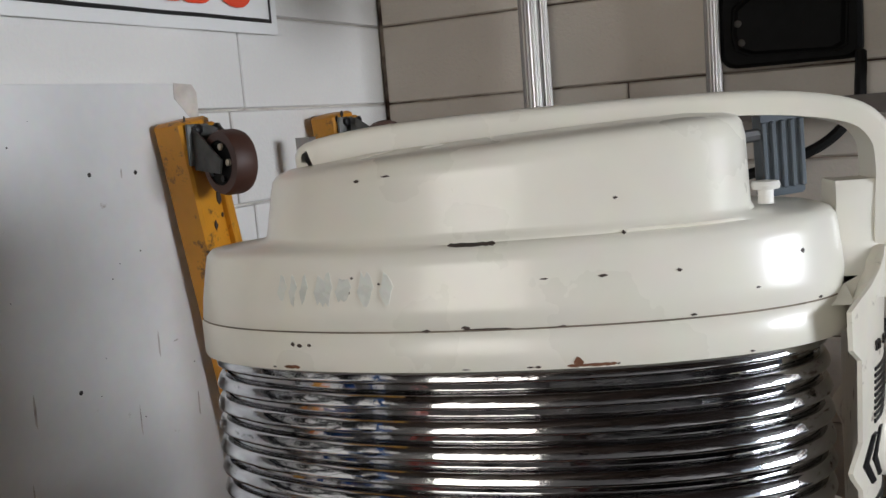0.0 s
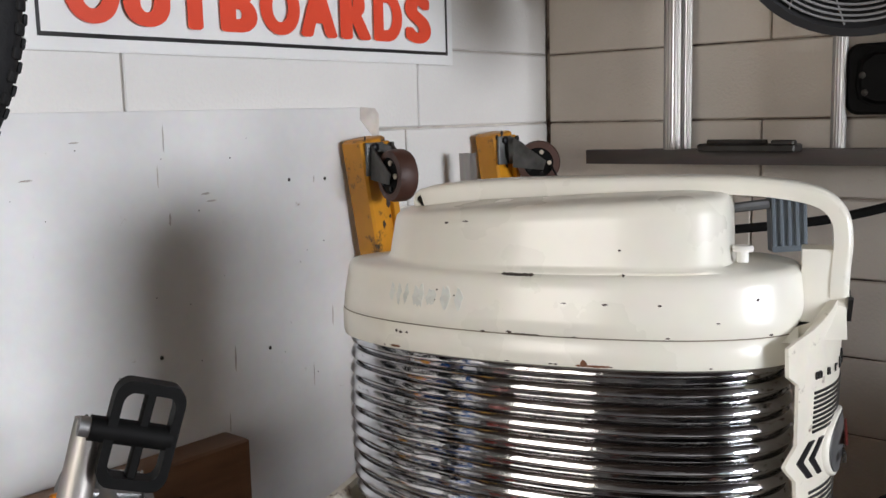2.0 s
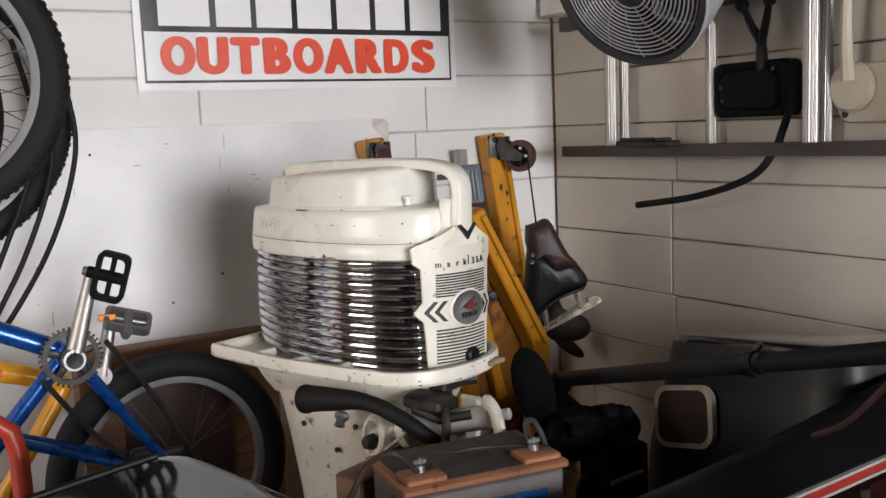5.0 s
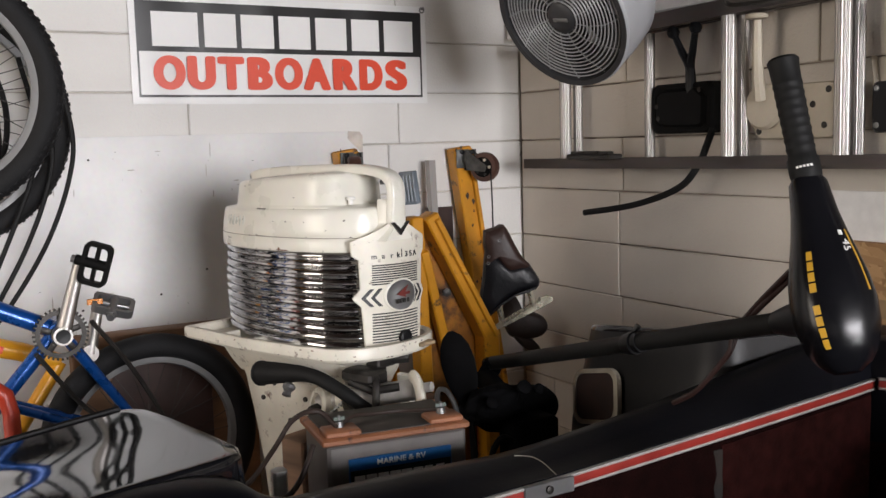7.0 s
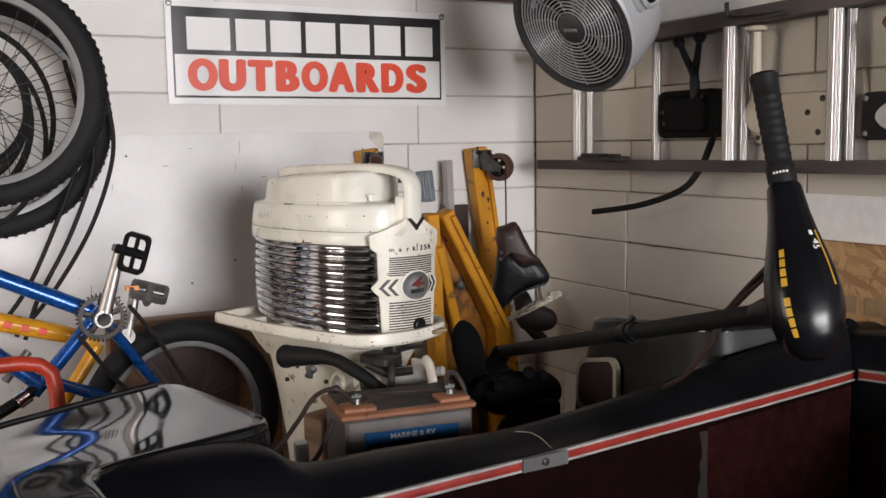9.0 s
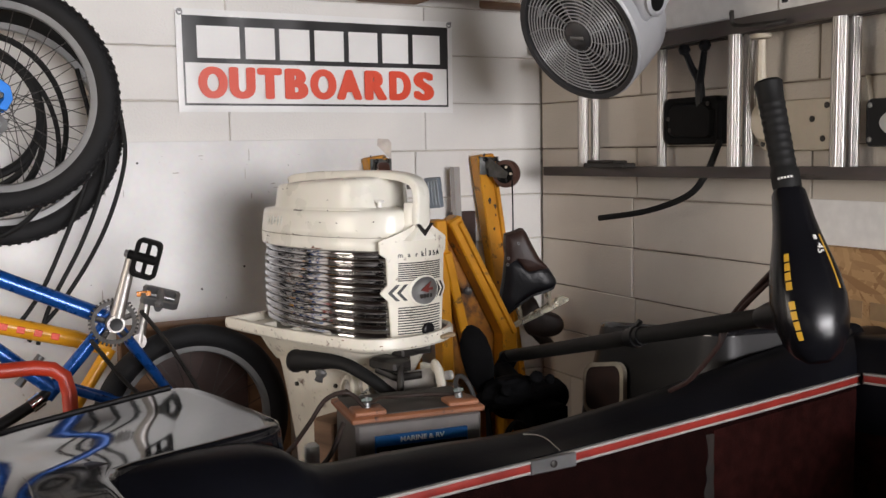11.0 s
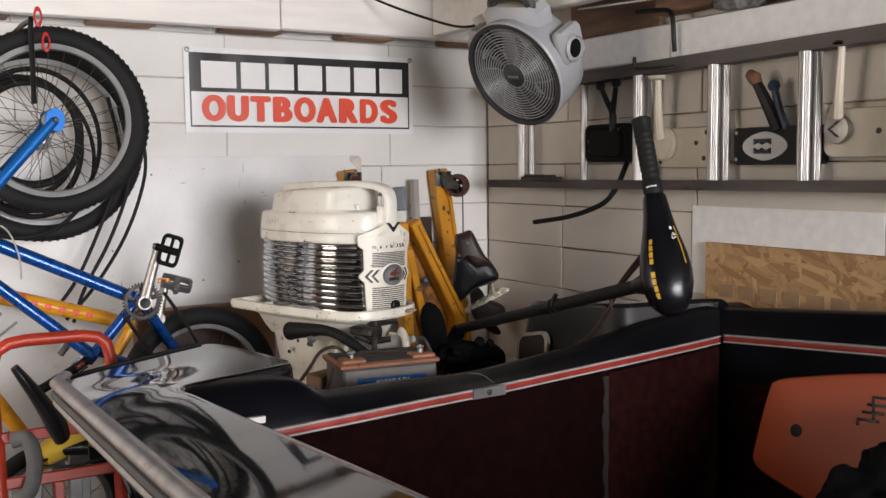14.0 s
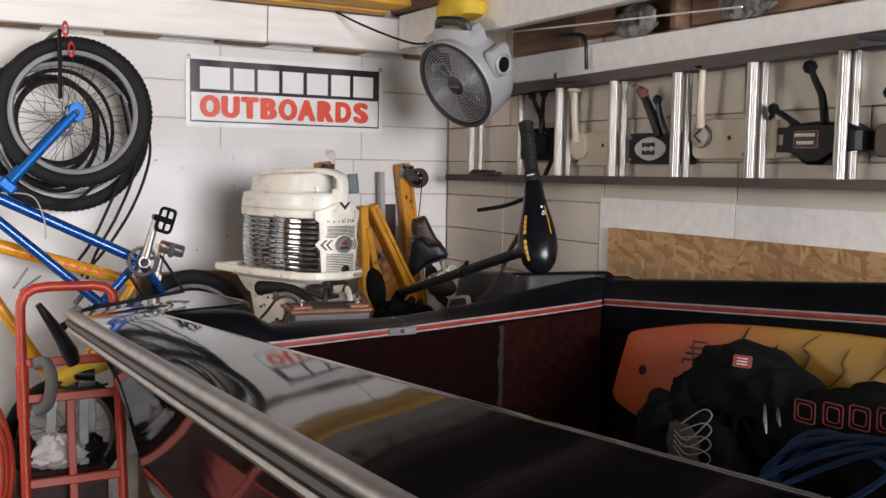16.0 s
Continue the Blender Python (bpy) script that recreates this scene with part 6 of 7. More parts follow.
mr = part("label_words", text_mesh("MARINE & RV", 0.0125, WHITEPLASTIC, 0.0002, 1.15, 0.0003), WHITEPLASTIC, lab)
mr.matrix_basis = Matrix.Translation((0.002, -0.0166, 0.9115)) @ Matrix.Rotation(radians(90), 4, "X")
for k, w in enumerate((0.018, 0.018, 0.018, 0.019, 0.018, 0.017, 0.014, 0.014)):
    x = -0.080 + k * 0.0205
    part("name_bar", G().box((x, -0.0174, 0.868), (x + w, -0.0160, 0.8935), 0.0003), WHITEPLASTIC, lab)
CORD = mat("brown_black_cord", (0.028, 0.016, 0.012), 0.55, vary=0.3, scale=40)
solid("battery_cable", G().tube(curve_points([(-1.168, -1.128, 0.968), (-1.19, -1.10, 0.992), (-1.235, -1.11, 0.988), (-1.275, -1.13, 0.955), (-1.33, -1.17, 0.925), (-1.385, -1.20, 0.915), (-1.37, -1.21, 0.89), (-1.27, -1.18, 0.90), (-1.22, -1.15, 0.955)]), 0.0042, 8), CORD, "brown cord looping off the battery terminal", "cable", m=Matrix.Translation((-0.012, -0.035, 0.016)))
solid("battery_cable", G().tube(curve_points([(-1.168, -1.128, 0.968), (-1.13, -1.10, 0.974), (-1.09, -1.09, 0.968), (-1.04, -1.095, 0.966), (-0.99, -1.14, 0.970)]), 0.0034, 8), CORD, "thin dark wire across the battery", "cable", m=Matrix.Translation((-0.012, -0.035, 0.016)))
solid("battery_cable", G().tube(curve_points([(-0.99, -1.145, 0.966), (-0.983, -1.12, 0.985), (-0.965, -1.10, 0.992), (-0.942, -1.09, 0.978), (-0.925, -1.09, 0.93), (-0.92, -1.09, 0.80), (-0.92, -1.09, 0.722)]), 0.0045, 8), mat("grey_hose", (0.05, 0.048, 0.047), 0.5, vary=0.3, scale=60), "grey ribbed hose bent beside the battery", "cable", m=Matrix.Translation((-0.012, -0.035, 0.016)))
solid("cable_plug", G().box((-1.268, -1.105, 0.715), (-1.244, -1.085, 0.915), 0.004), WHITEPLASTIC, "white plastic plug standing by the battery", "plug")

# ---- trolling motor ----
tm = thing("trolling_motor", "black electric trolling motor lying across the transom", "trolling motor", pose(0, 0, 0))
TOP, NECK, LOW = Vector((-0.726, -1.636, 1.523)), Vector((-0.729, -1.681, 1.361)), Vector((-0.767, -1.776, 1.124))
ax = (NECK - LOW).normalized()
HEAD = aim(ax, LOW, (0.83, -0.56, 0))
L = (NECK - LOW).length
prof = [(0.0, 0.016), (0.012, 0.031), (0.03, 0.042), (0.06, 0.0495), (0.09, 0.0510), (0.12, 0.0475), (0.15, 0.041), (0.18, 0.0340), (0.21, 0.0285), (0.235, 0.0255), (L - 0.006, 0.0235), (L, 0.020)]
head_rows = []
for z, r in prof:
    head_rows.append([HEAD @ Vector((r * 1.03 * math.copysign(abs(math.cos(t)) ** 0.85, math.cos(t)), r * 0.92 * math.copysign(abs(math.sin(t)) ** 0.85, math.sin(t)), z)) for t in (2 * math.pi * j / 36 for j in range(36))])
head = part("head", G().rings(head_rows), mat("satin_black_plastic", (0.0055, 0.0055, 0.007), 0.24, vary=0.15, bump=0.03, spread=0.05, ior=1.42, spec=0.36), tm)
gax = aim(TOP - NECK, NECK, (0.83, -0.56, 0))
gl = (TOP - NECK).length
grip_rows = [(0.0, 0.0195), (0.006, 0.0208), (0.028, 0.0208), (0.031, 0.0185)]
grip_rows += [(0.04 + 0.0125 * k + d, r + 0.00012 * k) for k in range(8) for d, r in ((0, 0.0181), (0.002, 0.0190), (0.0045, 0.0190), (0.007, 0.0181))]
grip_rows += [(gl - 0.012, 0.0200), (gl - 0.004, 0.0212), (gl, 0.018)]
part("tiller_grip", G().lathe([(r, z) for z, r in grip_rows], 24, gax), BLACKMATT, tm, "ribbed black rubber tiller grip")
def surface(u, z):
    """A point on the head at turn u and height z."""
    for (z0, r0), (z1, r1) in zip(prof, prof[1:]):
        if z0 <= z <= z1:
            r = r0 + (r1 - r0) * (z - z0) / (z1 - z0)
            break
    c, s = math.cos(u), math.sin(u)
    return HEAD @ Vector((r * 1.03 * math.copysign(abs(c) ** 0.85, c), r * 0.92 * math.copysign(abs(s) ** 0.85, s), z))


def decal(name, u0, u1, z0, z1, material):
    mid = HEAD @ Vector((0, 0, (z0 + z1) / 2))
    rows = []
    for z in (z0, (z0 + z1) / 2, z1):
        pts = [surface(u0 + (u1 - u0) * k / 4, z) for k in range(5)]
        c = HEAD @ Vector((0, 0, z))
        rows.append([p + (p - c).normalized() * 0.0009 for p in pts] + [p - (p - c).normalized() * 0.002 for p in reversed(pts)])
    return part(name, G().rings(rows), material, head)


FRONT_TURN = radians(-122)
for k in range(9):
    if k != 4:
        z = 0.152 - 0.0142 * k
        decal("name_bar", FRONT_TURN - 0.20, FRONT_TURN - 0.02, z - 0.0116, z, PRINTYELLOW)
decal("yellow_line", FRONT_TURN + 1.18, FRONT_TURN + 1.24, 0.095, 0.178, PRINTYELLOW)
num = part("rating_number", text_mesh("45", 0.016, WHITEPLASTIC, 0.0003), WHITEPLASTIC, head)
p = surface(FRONT_TURN + 0.95, 0.155)
nrm = (p - HEAD @ Vector((0, 0, 0.155))).normalized()
num.matrix_basis = aim(nrm, p + nrm * 0.0012, (-ax.x, -ax.y, -ax.z))
decal("indicator_dot", FRONT_TURN + 0.86, FRONT_TURN + 1.0, 0.170, 0.177, WHITEPLASTIC)
for k in range(5):
    a = FRONT_TURN - 0.2 + 0.22 * k
    q = gax @ Vector((0.0209 * math.cos(a), 0.0209 * math.sin(a), 0.016))
    part("grip_mark", G().box((-0.0015, -0.0016, -0.0005), (0.0015, 0.0016, 0.0005), 0.0001, aim((q - gax @ Vector((0, 0, 0.016))).normalized(), q, tuple(ax))), WHITEPLASTIC, tm)
SH0, SH1 = LOW + ax * 0.075, Vector((-0.704, -0.961, 0.984))
sd = (SH1 - SH0).normalized()
part("shaft", G().tube([SH0, SH1 + sd * 0.12], 0.0145, 16), BLACKMATT, tm)
part("shaft_socket", G().tube([SH0 + sd * 0.03, SH0 + sd * 0.075, SH0 + sd * 0.10], [0.028, 0.022, 0.016], 16), BLACK, tm)
for d, r in ((0.40, 0.0175), (0.415, 0.020), (0.43, 0.0175)):
    part("collar", G().tube([SH0 + sd * d, SH0 + sd * (d + 0.012)], r, 14), BLACK, tm)
part("collar_screw", G().tube([SH0 + sd * 0.42 + Vector((0, 0, 0.02)), SH0 + sd * 0.42 + Vector((0.004, -0.006, 0.030))], 0.0055, 8), BLACK, tm)
GRIMY = mat("grimy_black_casting", (0.0035, 0.0035, 0.004), 0.75, vary=0.4, scale=30, bump=0.2, spec=0.06)
UNIT = aim((-1, -0.12, 0.10), (-0.640, -0.985, 0.888), (0, 0, 1))
part("lower_unit", G().lathe([(0.006, -0.01), (0.028, 0.0), (0.040, 0.02), (0.045, 0.06), (0.045, 0.13), (0.040, 0.165), (0.028, 0.185), (0.012, 0.19)], 24, UNIT), GRIMY, tm, "dull black lower unit")
part("shaft_foot", G().tube([SH1 + sd * 0.09, SH1 + sd * 0.11 + Vector((-0.012, 0, -0.03)), UNIT @ Vector((0, 0, 0.11))], [0.02, 0.024, 0.03], 14), GRIMY, tm)
hub = part("propeller_hub", G().lathe([(0.022, 0.185), (0.025, 0.20), (0.018, 0.225), (0.004, 0.235)], 18, UNIT), GRIMY, tm)
for turn in (20, 200):
    rows = []
    for d, w in ((0.012, 0.014), (0.04, 0.026), (0.07, 0.034), (0.10, 0.036), (0.13, 0.031), (0.150, 0.02), (0.160, 0.006)):
        c, q = radians(turn), 0.207 + 0.10 * d
        u, v = Vector((math.cos(c), math.sin(c), 0)), Vector((-math.sin(c), math.cos(c), 0.55)).normalized()
        f = u.cross(v)
        rows.append([UNIT @ (u * d + v * (w * math.cos(a)) + f * (0.004 * math.sin(a)) + Vector((0, 0, q))) for a in (2 * math.pi * k / 12 for k in range(12))])
    part("propeller_blade", G().rings(rows), GRIMY, hub)
for k in (0, 1):
    solid("motor_cable", G().tube(curve_points([(-0.752 + 0.006 * k, -1.70, 1.262), (-0.752 + 0.008 * k, -1.672, 1.238 - 0.006 * k), (-0.745, -1.615, 1.188 - 0.008 * k), (-0.74 + 0.010 * k, -1.568, 1.14), (-0.742, -1.562, 1.112), (-0.745, -1.548, 1.092), (-0.75, -1.52, 1.058), (-0.75, -1.495, 1.035), (-0.75, -1.455, 1.012)]), 0.0042, 8), mat("dark_red_cable", (0.028, 0.010, 0.008), 0.5, vary=0.3), "dark twin cable hanging from the trolling motor", "cable")

# ---- bicycles ----
def wheel(parent_m, name, label, R, tr, spokes=28, knobs=True, rim=None, group="", hubmat=None, dark=False):
    w = thing(name, label, "bicycle wheel", parent_m, group)
    part("tyre", G().torus(R - tr, tr, 72, 14), TYRE, w)
    if knobs:
        kb = G()
        for k in range(84):
            for s in (-1, 0, 1):
                a = 2 * math.pi * (k + (0.5 if s == 0 else 0)) / 84
                t = radians(38 * s)
                c = Vector(((R - tr + tr * math.cos(t)) * math.cos(a), (R - tr + tr * math.cos(t)) * math.sin(a), tr * math.sin(t)))
                out = Vector((math.cos(a) * math.cos(t), math.sin(a) * math.cos(t), math.sin(t)))
                kb.box((-0.0045, -0.005, -0.001), (0.0045, 0.005, 0.0026), 0.0008, aim(out, c, (-math.sin(a), math.cos(a), 0)))
        tagged(part("tread", kb, TYRE, w), kind="stuff")
    rr = R - 2 * tr + 0.004
    part("rim", G().rings([[Vector((r * math.cos(a), r * math.sin(a), h)) for a in (2 * math.pi * j / 72 for j in range(72))] for r, h in ((rr, -0.013), (rr + 0.006, -0.012), (rr + 0.006, 0.012), (rr, 0.013), (rr - 0.014, 0.010), (rr - 0.017, 0.0), (rr - 0.014, -0.010))], loop=True), rim or RIM, w)
    part("hub", G().lathe([(0.006, -0.05), (0.008, -0.038), (0.022, -0.034), (0.022, -0.030), (0.014, -0.026), (0.014, 0.026), (0.022, 0.030), (0.022, 0.034), (0.008, 0.038), (0.006, 0.05)], 18), hubmat or GREYMETAL, w)
    me = G().tube([(0, 0, 0), (1, 0, 0)], 0.0010, 5).mesh("spoke", DARKMETAL)
    for k in range(spokes):
        a = 2 * math.pi * k / spokes
        s = 1 if k % 2 else -1
        b = a + (0.9 if (k // 2) % 2 else -0.9)
        p = Vector((0.021 * math.cos(b), 0.021 * math.sin(b), 0.032 * s))
        q = Vector(((rr - 0.015) * math.cos(a), (rr - 0.015) * math.sin(a), 0.0))
        x = q - p
        m = aim(x.cross(Vector((0, 0, 1))), p, tuple(x))
        piece("spoke", me, w, m @ Matrix.Diagonal((x.length, 1, 1, 1)))
    return w


def tubes(parent, name, pts, r, material, label=""):
    return part(name, G().tube(pts, r, 12), material, parent, label)


def pedal(parent, c, ax_x, ax_y, material):
    """A platform pedal: a rounded frame, a middle bar with the axle barrel and small grip pins."""
    m = aim(Vector(ax_x).cross(Vector(ax_y)), c, ax_x) @ Matrix.Diagonal((0.84, 0.66, 1.0, 1))
    out, inn = rounded(-0.052, 0.052, -0.042, 0.042, 0.018), rounded(-0.041, 0.041, -0.031, 0.031, 0.012)
    frame_g = G().rings([[m @ Vector((x, y, z)) for x, y in o] for o, z in ((out, -0.009), (out, 0.009), (inn, 0.009), (inn, -0.009))], loop=True)
    p = part("pedal", frame_g, material, parent, "cage pedal")
    part("pedal_bar", G().box((-0.009, -0.034, -0.008), (0.009, 0.034, 0.008), 0.004, m).box((-0.044, -0.006, -0.006), (0.044, 0.006, 0.006), 0.002, m), material, p)
    part("pedal_axle", G().tube([m @ Vector((0, -0.06, 0)), m @ Vector((0, 0.036, 0))], 0.0105, 12), material, p)
    part("axle_cap", G().tube([m @ Vector((0, -0.072, 0)), m @ Vector((0, -0.058, 0))], [0.008, 0.0085], 12), GREYMETAL, p)
    for k in range(8):
        x, y = -0.046 + 0.0131 * k, 0.0365
        for e in (-1, 1):
            part("pedal_pin", G().lathe([(0.0016, 0.008), (0.0016, 0.0115), (0.0008, 0.012)], 6, m @ Matrix.Translation((x, e * y, 0))), GREYMETAL, p)


bike = thing("bicycle", "metallic blue bicycle hanging nose up against the wall", "bicycle", pose(0, 0, 0))
HUBF, CROWN, HT = Vector((-1.672, -0.40, 1.558)), Vector((-1.885, -0.40, 1.315)), Vector((-1.945, -0.42, 1.262))
BB, SEAT, HUBR = Vector((-1.472, -0.44, 1.060)), Vector((-1.60, -0.44, 0.915)), Vector((-1.270, -0.33, 0.760))
tubes(bike, "down_tube", [HT + Vector((0.0, 0, 0.03)), BB], 0.0185, BLUE)
tubes(bike, "top_tube", [HT + Vector((0.02, 0, -0.05)), SEAT], 0.0165, BLUE)
tubes(bike, "seat_tube", [BB, SEAT + (SEAT - BB) * 0.12], 0.0155, BLUE)
tubes(bike, "head_tube", [HT + Vector((0.045, 0, 0.07)), HT + Vector((-0.03, 0, -0.07))], 0.022, BLUE)
for s in (-0.055, 0.055):
    tubes(bike, "fork_leg", [CROWN + Vector((0, s, 0)), HUBF + Vector((0, s, 0))], [0.0155, 0.0125], BLUE_BRIGHT)
    part("dropout", G().prism([(-0.028, -0.02), (0.012, -0.032), (0.026, -0.008), (0.022, 0.020), (0.004, 0.034), (-0.020, 0.022)], 0.006, Matrix.Translation(HUBF + Vector((0, s + 0.003, 0))) @ Matrix.Rotation(radians(90), 4, "X"), 0.001), BLUE_BRIGHT, bike)
    part("axle_nut", G().lathe([(0.009, -0.012), (0.009, 0.0), (0.006, 0.012)], 6, aim((0, -1 if s < 0 else 1, 0), HUBF + Vector((0, s * 1.2, 0)))), DARKMETAL, bike)
    tubes(bike, "chain_stay", [BB + Vector((0.01, s * 0.6, -0.01)), HUBR + Vector((0, s, 0))], [0.012, 0.009], BLUE)
    tubes(bike, "seat_stay", [SEAT + Vector((0.01, s * 0.3, 0.01)), HUBR + Vector((0, s, 0))], [0.0095, 0.008], BLUE)
part("fork_crown", G().box((-0.03, -0.075, -0.02), (0.03, 0.075, 0.02), 0.008, aim(HUBF - CROWN, CROWN, (1, 0, 0))), BLUE_BRIGHT, bike)
part("bottom_bracket", G().tube([BB + Vector((0, -0.045, 0)), BB + Vector((0, 0.045, 0))], 0.024, 16), BLUE, bike)
tubes(bike, "seat_post", [SEAT, SEAT + Vector((-0.045, -0.01, -0.028)), SEAT + Vector((-0.16, -0.02, -0.085))], 0.0135, BLACK)
part("seat_collar", G().tube([SEAT + Vector((-0.026, -0.004, -0.016)), SEAT + Vector((-0.05, -0.009, -0.03))], 0.019, 14), CHROME_CLEAN, bike)
ring = part("chainring", G().rings([[aim((0, -1, 0), BB + Vector((0, -0.05, 0))) @ Vector((r * math.cos(a), r * math.sin(a), h)) for a in (2 * math.pi * j / 40 for j in range(40))] for r, h in ((0.040, -0.002), (0.049, -0.002), (0.049, 0.002), (0.040, 0.002))], loop=True), DARKMETAL, bike)
teeth = G()
for k in range(36):
    a = 2 * math.pi * k / 36
    teeth.box((0.047, -0.0022, -0.0015), (0.0545, 0.0022, 0.0015), 0.0006, aim((0, -1, 0), BB + Vector((0, -0.05, 0))) @ Matrix.Rotation(a, 4, "Z"))
tagged(part("teeth", teeth, DARKMETAL, ring), kind="stuff")
for k in range(5):
    a = 2 * math.pi * k / 5
    part("spider_arm", G().box((0.012, -0.006, -0.003), (0.043, 0.006, 0.003), 0.002, aim((0, -1, 0), BB + Vector((0, -0.048, 0))) @ Matrix.Rotation(a, 4, "Z")), DARKMETAL, ring)
C1, C2 = Vector((-1.428, -0.515, 1.215)), Vector((-1.376, -0.365, 1.092))
for c, s in ((C1, -1), (C2, 1)):
    a = BB + Vector((0, -0.068, 0)) if s < 0 else Vector((-1.402, -0.365, 0.99))
    part("crank_arm", G().tube([a, a + (c - a) * 0.5 + Vector((0, 0, 0)), c], [0.0175, 0.0145, 0.0125], 12, flat=0.8).lathe([(0.019, -0.014), (0.021, 0.0), (0.019, 0.014)], 18, aim((0, s, 0), a)), ALU, bike, "silver crank arm")
    part("crank_bolt", G().lathe([(0.0145, 0), (0.0145, 0.004), (0.004, 0.003)], 12, aim((0, s, 0), a + Vector((0, s * 0.014, 0)))), BLACK, bike)
pedal(bike, C1 + Vector((0.022, -0.035, -0.012)), (0.26, -0.15, 0.95), (0.87, -0.40, -0.28), DULLBLACK)
pedal(bike, C2 + Vector((0.028, -0.02, 0.0)), (0.93, -0.20, -0.28), (0.35, 0.85, 0.45), GREYMETAL)
part("reflector", G().box((-0.016, -0.004, -0.006), (0.016, 0.004, 0.006), 0.001, Matrix.Translation(C2 + Vector((-0.01, -0.02, 0.012)))), mat("amber_reflector", (0.7, 0.22, 0.01), 0.25, vary=0.1), bike)
chain = part("chain", G().tube(curve_points([BB + Vector((0.06, -0.052, 0.02)), (BB + HUBR) / 2 + Vector((0.05, -0.04, 0.04)), HUBR + Vector((0.035, -0.035, 0.02)), HUBR + Vector((0, -0.035, -0.03)), (BB + HUBR) / 2 + Vector((-0.05, -0.04, -0.03)), BB + Vector((-0.05, -0.052, -0.035))]), 0.005, 6), DARKMETAL, bike)
part("derailleur", G().box((-0.02, -0.012, -0.05), (0.02, 0.012, 0.04), 0.005, Matrix.Translation(HUBR + Vector((-0.075, -0.06, 0.04)))), DARKMETAL, bike)
part("sprocket", G().lathe([(0.02, -0.012), (0.058, -0.010), (0.055, -0.004), (0.045, 0.0), (0.04, 0.006), (0.02, 0.010)], 28, aim((0, -1, 0), HUBR + Vector((0, -0.035, 0)))), DARKMETAL, bike)
part("brake_cable", G().tube(curve_points([HT + Vector((0.04, -0.04, 0.03)), HT + Vector((0.13, -0.05, 0.02)), HT + Vector((0.165, -0.05, -0.05)), HT + Vector((0.17, -0.05, -0.12))]), 0.0026, 6), WHITESTRIPE, bike)
wheel(Matrix.Translation(HUBF) @ Matrix.Rotation(radians(-16), 4, "Z") @ Matrix.Rotation(radians(90), 4, "X"), "front_wheel", "knobby bicycle wheel with silver rim and blue fork", 0.250, 0.0245)
wheel(Matrix.Translation(HUBR) @ Matrix.Rotation(radians(4), 4, "Z") @ Matrix.Rotation(radians(90), 4, "X"), "rear_wheel", "bicycle rear wheel low against the plywood", 0.250, 0.028, knobs=False, dark=True)
wheel(Matrix.Translation((-1.655, -0.135, 1.507)) @ Matrix.Rotation(radians(90), 4, "X"), "spare_wheel", "larger spare bicycle wheel hung on the wall", 0.292, 0.026)
for k, (cx, cz, r, th, tilt) in enumerate(((-1.70, 1.52, 0.155, 0.008, 6), (-1.715, 1.50, 0.175, 0.009, -5), (-1.69, 1.50, 0.195, 0.007, 9), (-1.73, 1.46, 0.21, 0.006, 3), (-1.70, 1.53, 0.135, 0.010, -9))):
    solid("inner_tube", G().torus(r, th, 48, 8, Matrix.Translation((cx, -0.21 - 0.014 * k, cz)) @ Matrix.Rotation(radians(90 + tilt), 4, "X") @ Matrix.Diagonal((0.86 + 0.03 * k, 1.08, 1, 1))), BLACKMATT, "limp black inner tube hung on the wall", "inner tube", "hanging inner tubes")
for k, (dx, dz, end) in enumerate(((0.0, 0.0, -1.62), (-0.045, -0.01, -1.60), (-0.075, 0.02, -1.66))):
    solid("hanging_cable", G().tube(curve_points([(-1.40 + dx, -0.20, 1.62 + dz), (-1.372 + dx, -0.20, 1.47 + dz), (-1.388 + dx, -0.205, 1.36 + dz), (-1.445 + dx, -0.21, 1.22 + dz), (-1.535 + 0.7 * dx, -0.21, 1.08 + dz), (end, -0.21, 0.985 + dz)]), 0.0055, 7), BLACKMATT, "black cable loop drooping below the wheels", "cable", "hanging cables")
solid("wall_hook", G().tube([(-1.712, -0.02, 1.825), (-1.712, -0.24, 1.825)], 0.006, 8).tube(curve_points([(-1.712, -0.24, 1.825), (-1.712, -0.44, 1.815), (-1.712, -0.45, 1.80), (-1.712, -0.45, 1.60)]), 0.007, 8), BLACK, "black hanger from which the wheels hang", "hook")
for x, z in ((-1.690, 1.83), (-1.672, 1.765)):
    solid("red_clip", G().torus(0.016, 0.005, 20, 7, Matrix.Translation((x, -0.425, z)) @ Matrix.Rotation(radians(90), 4, "X") @ Matrix.Diagonal((0.55, 1.3, 1, 1))), PINK, "small red plastic clip holding the tyre", "clip")
kid = thing("yellow_bicycle", "small yellow and orange bicycle frame behind the blue one", "bicycle", pose(0, 0, 0))
tubes(kid, "main_tube", [(-2.0, -0.25, 1.14), (-1.80, -0.25, 1.075), (-1.52, -0.25, 0.988), (-1.44, -0.25, 0.955)], [0.023, 0.024, 0.021, 0.018], ORANGE)
tubes(kid, "seat_stay", [(-1.95, -0.28, 1.0), (-1.90, -0.29, 0.912), (-1.784, -0.30, 0.72), (-1.70, -0.30, 0.58)], 0.020, ORANGE)
tubes(kid, "lower_tube", [(-1.70, -0.30, 0.58), (-1.44, -0.25, 0.955)], 0.016, ORANGE)
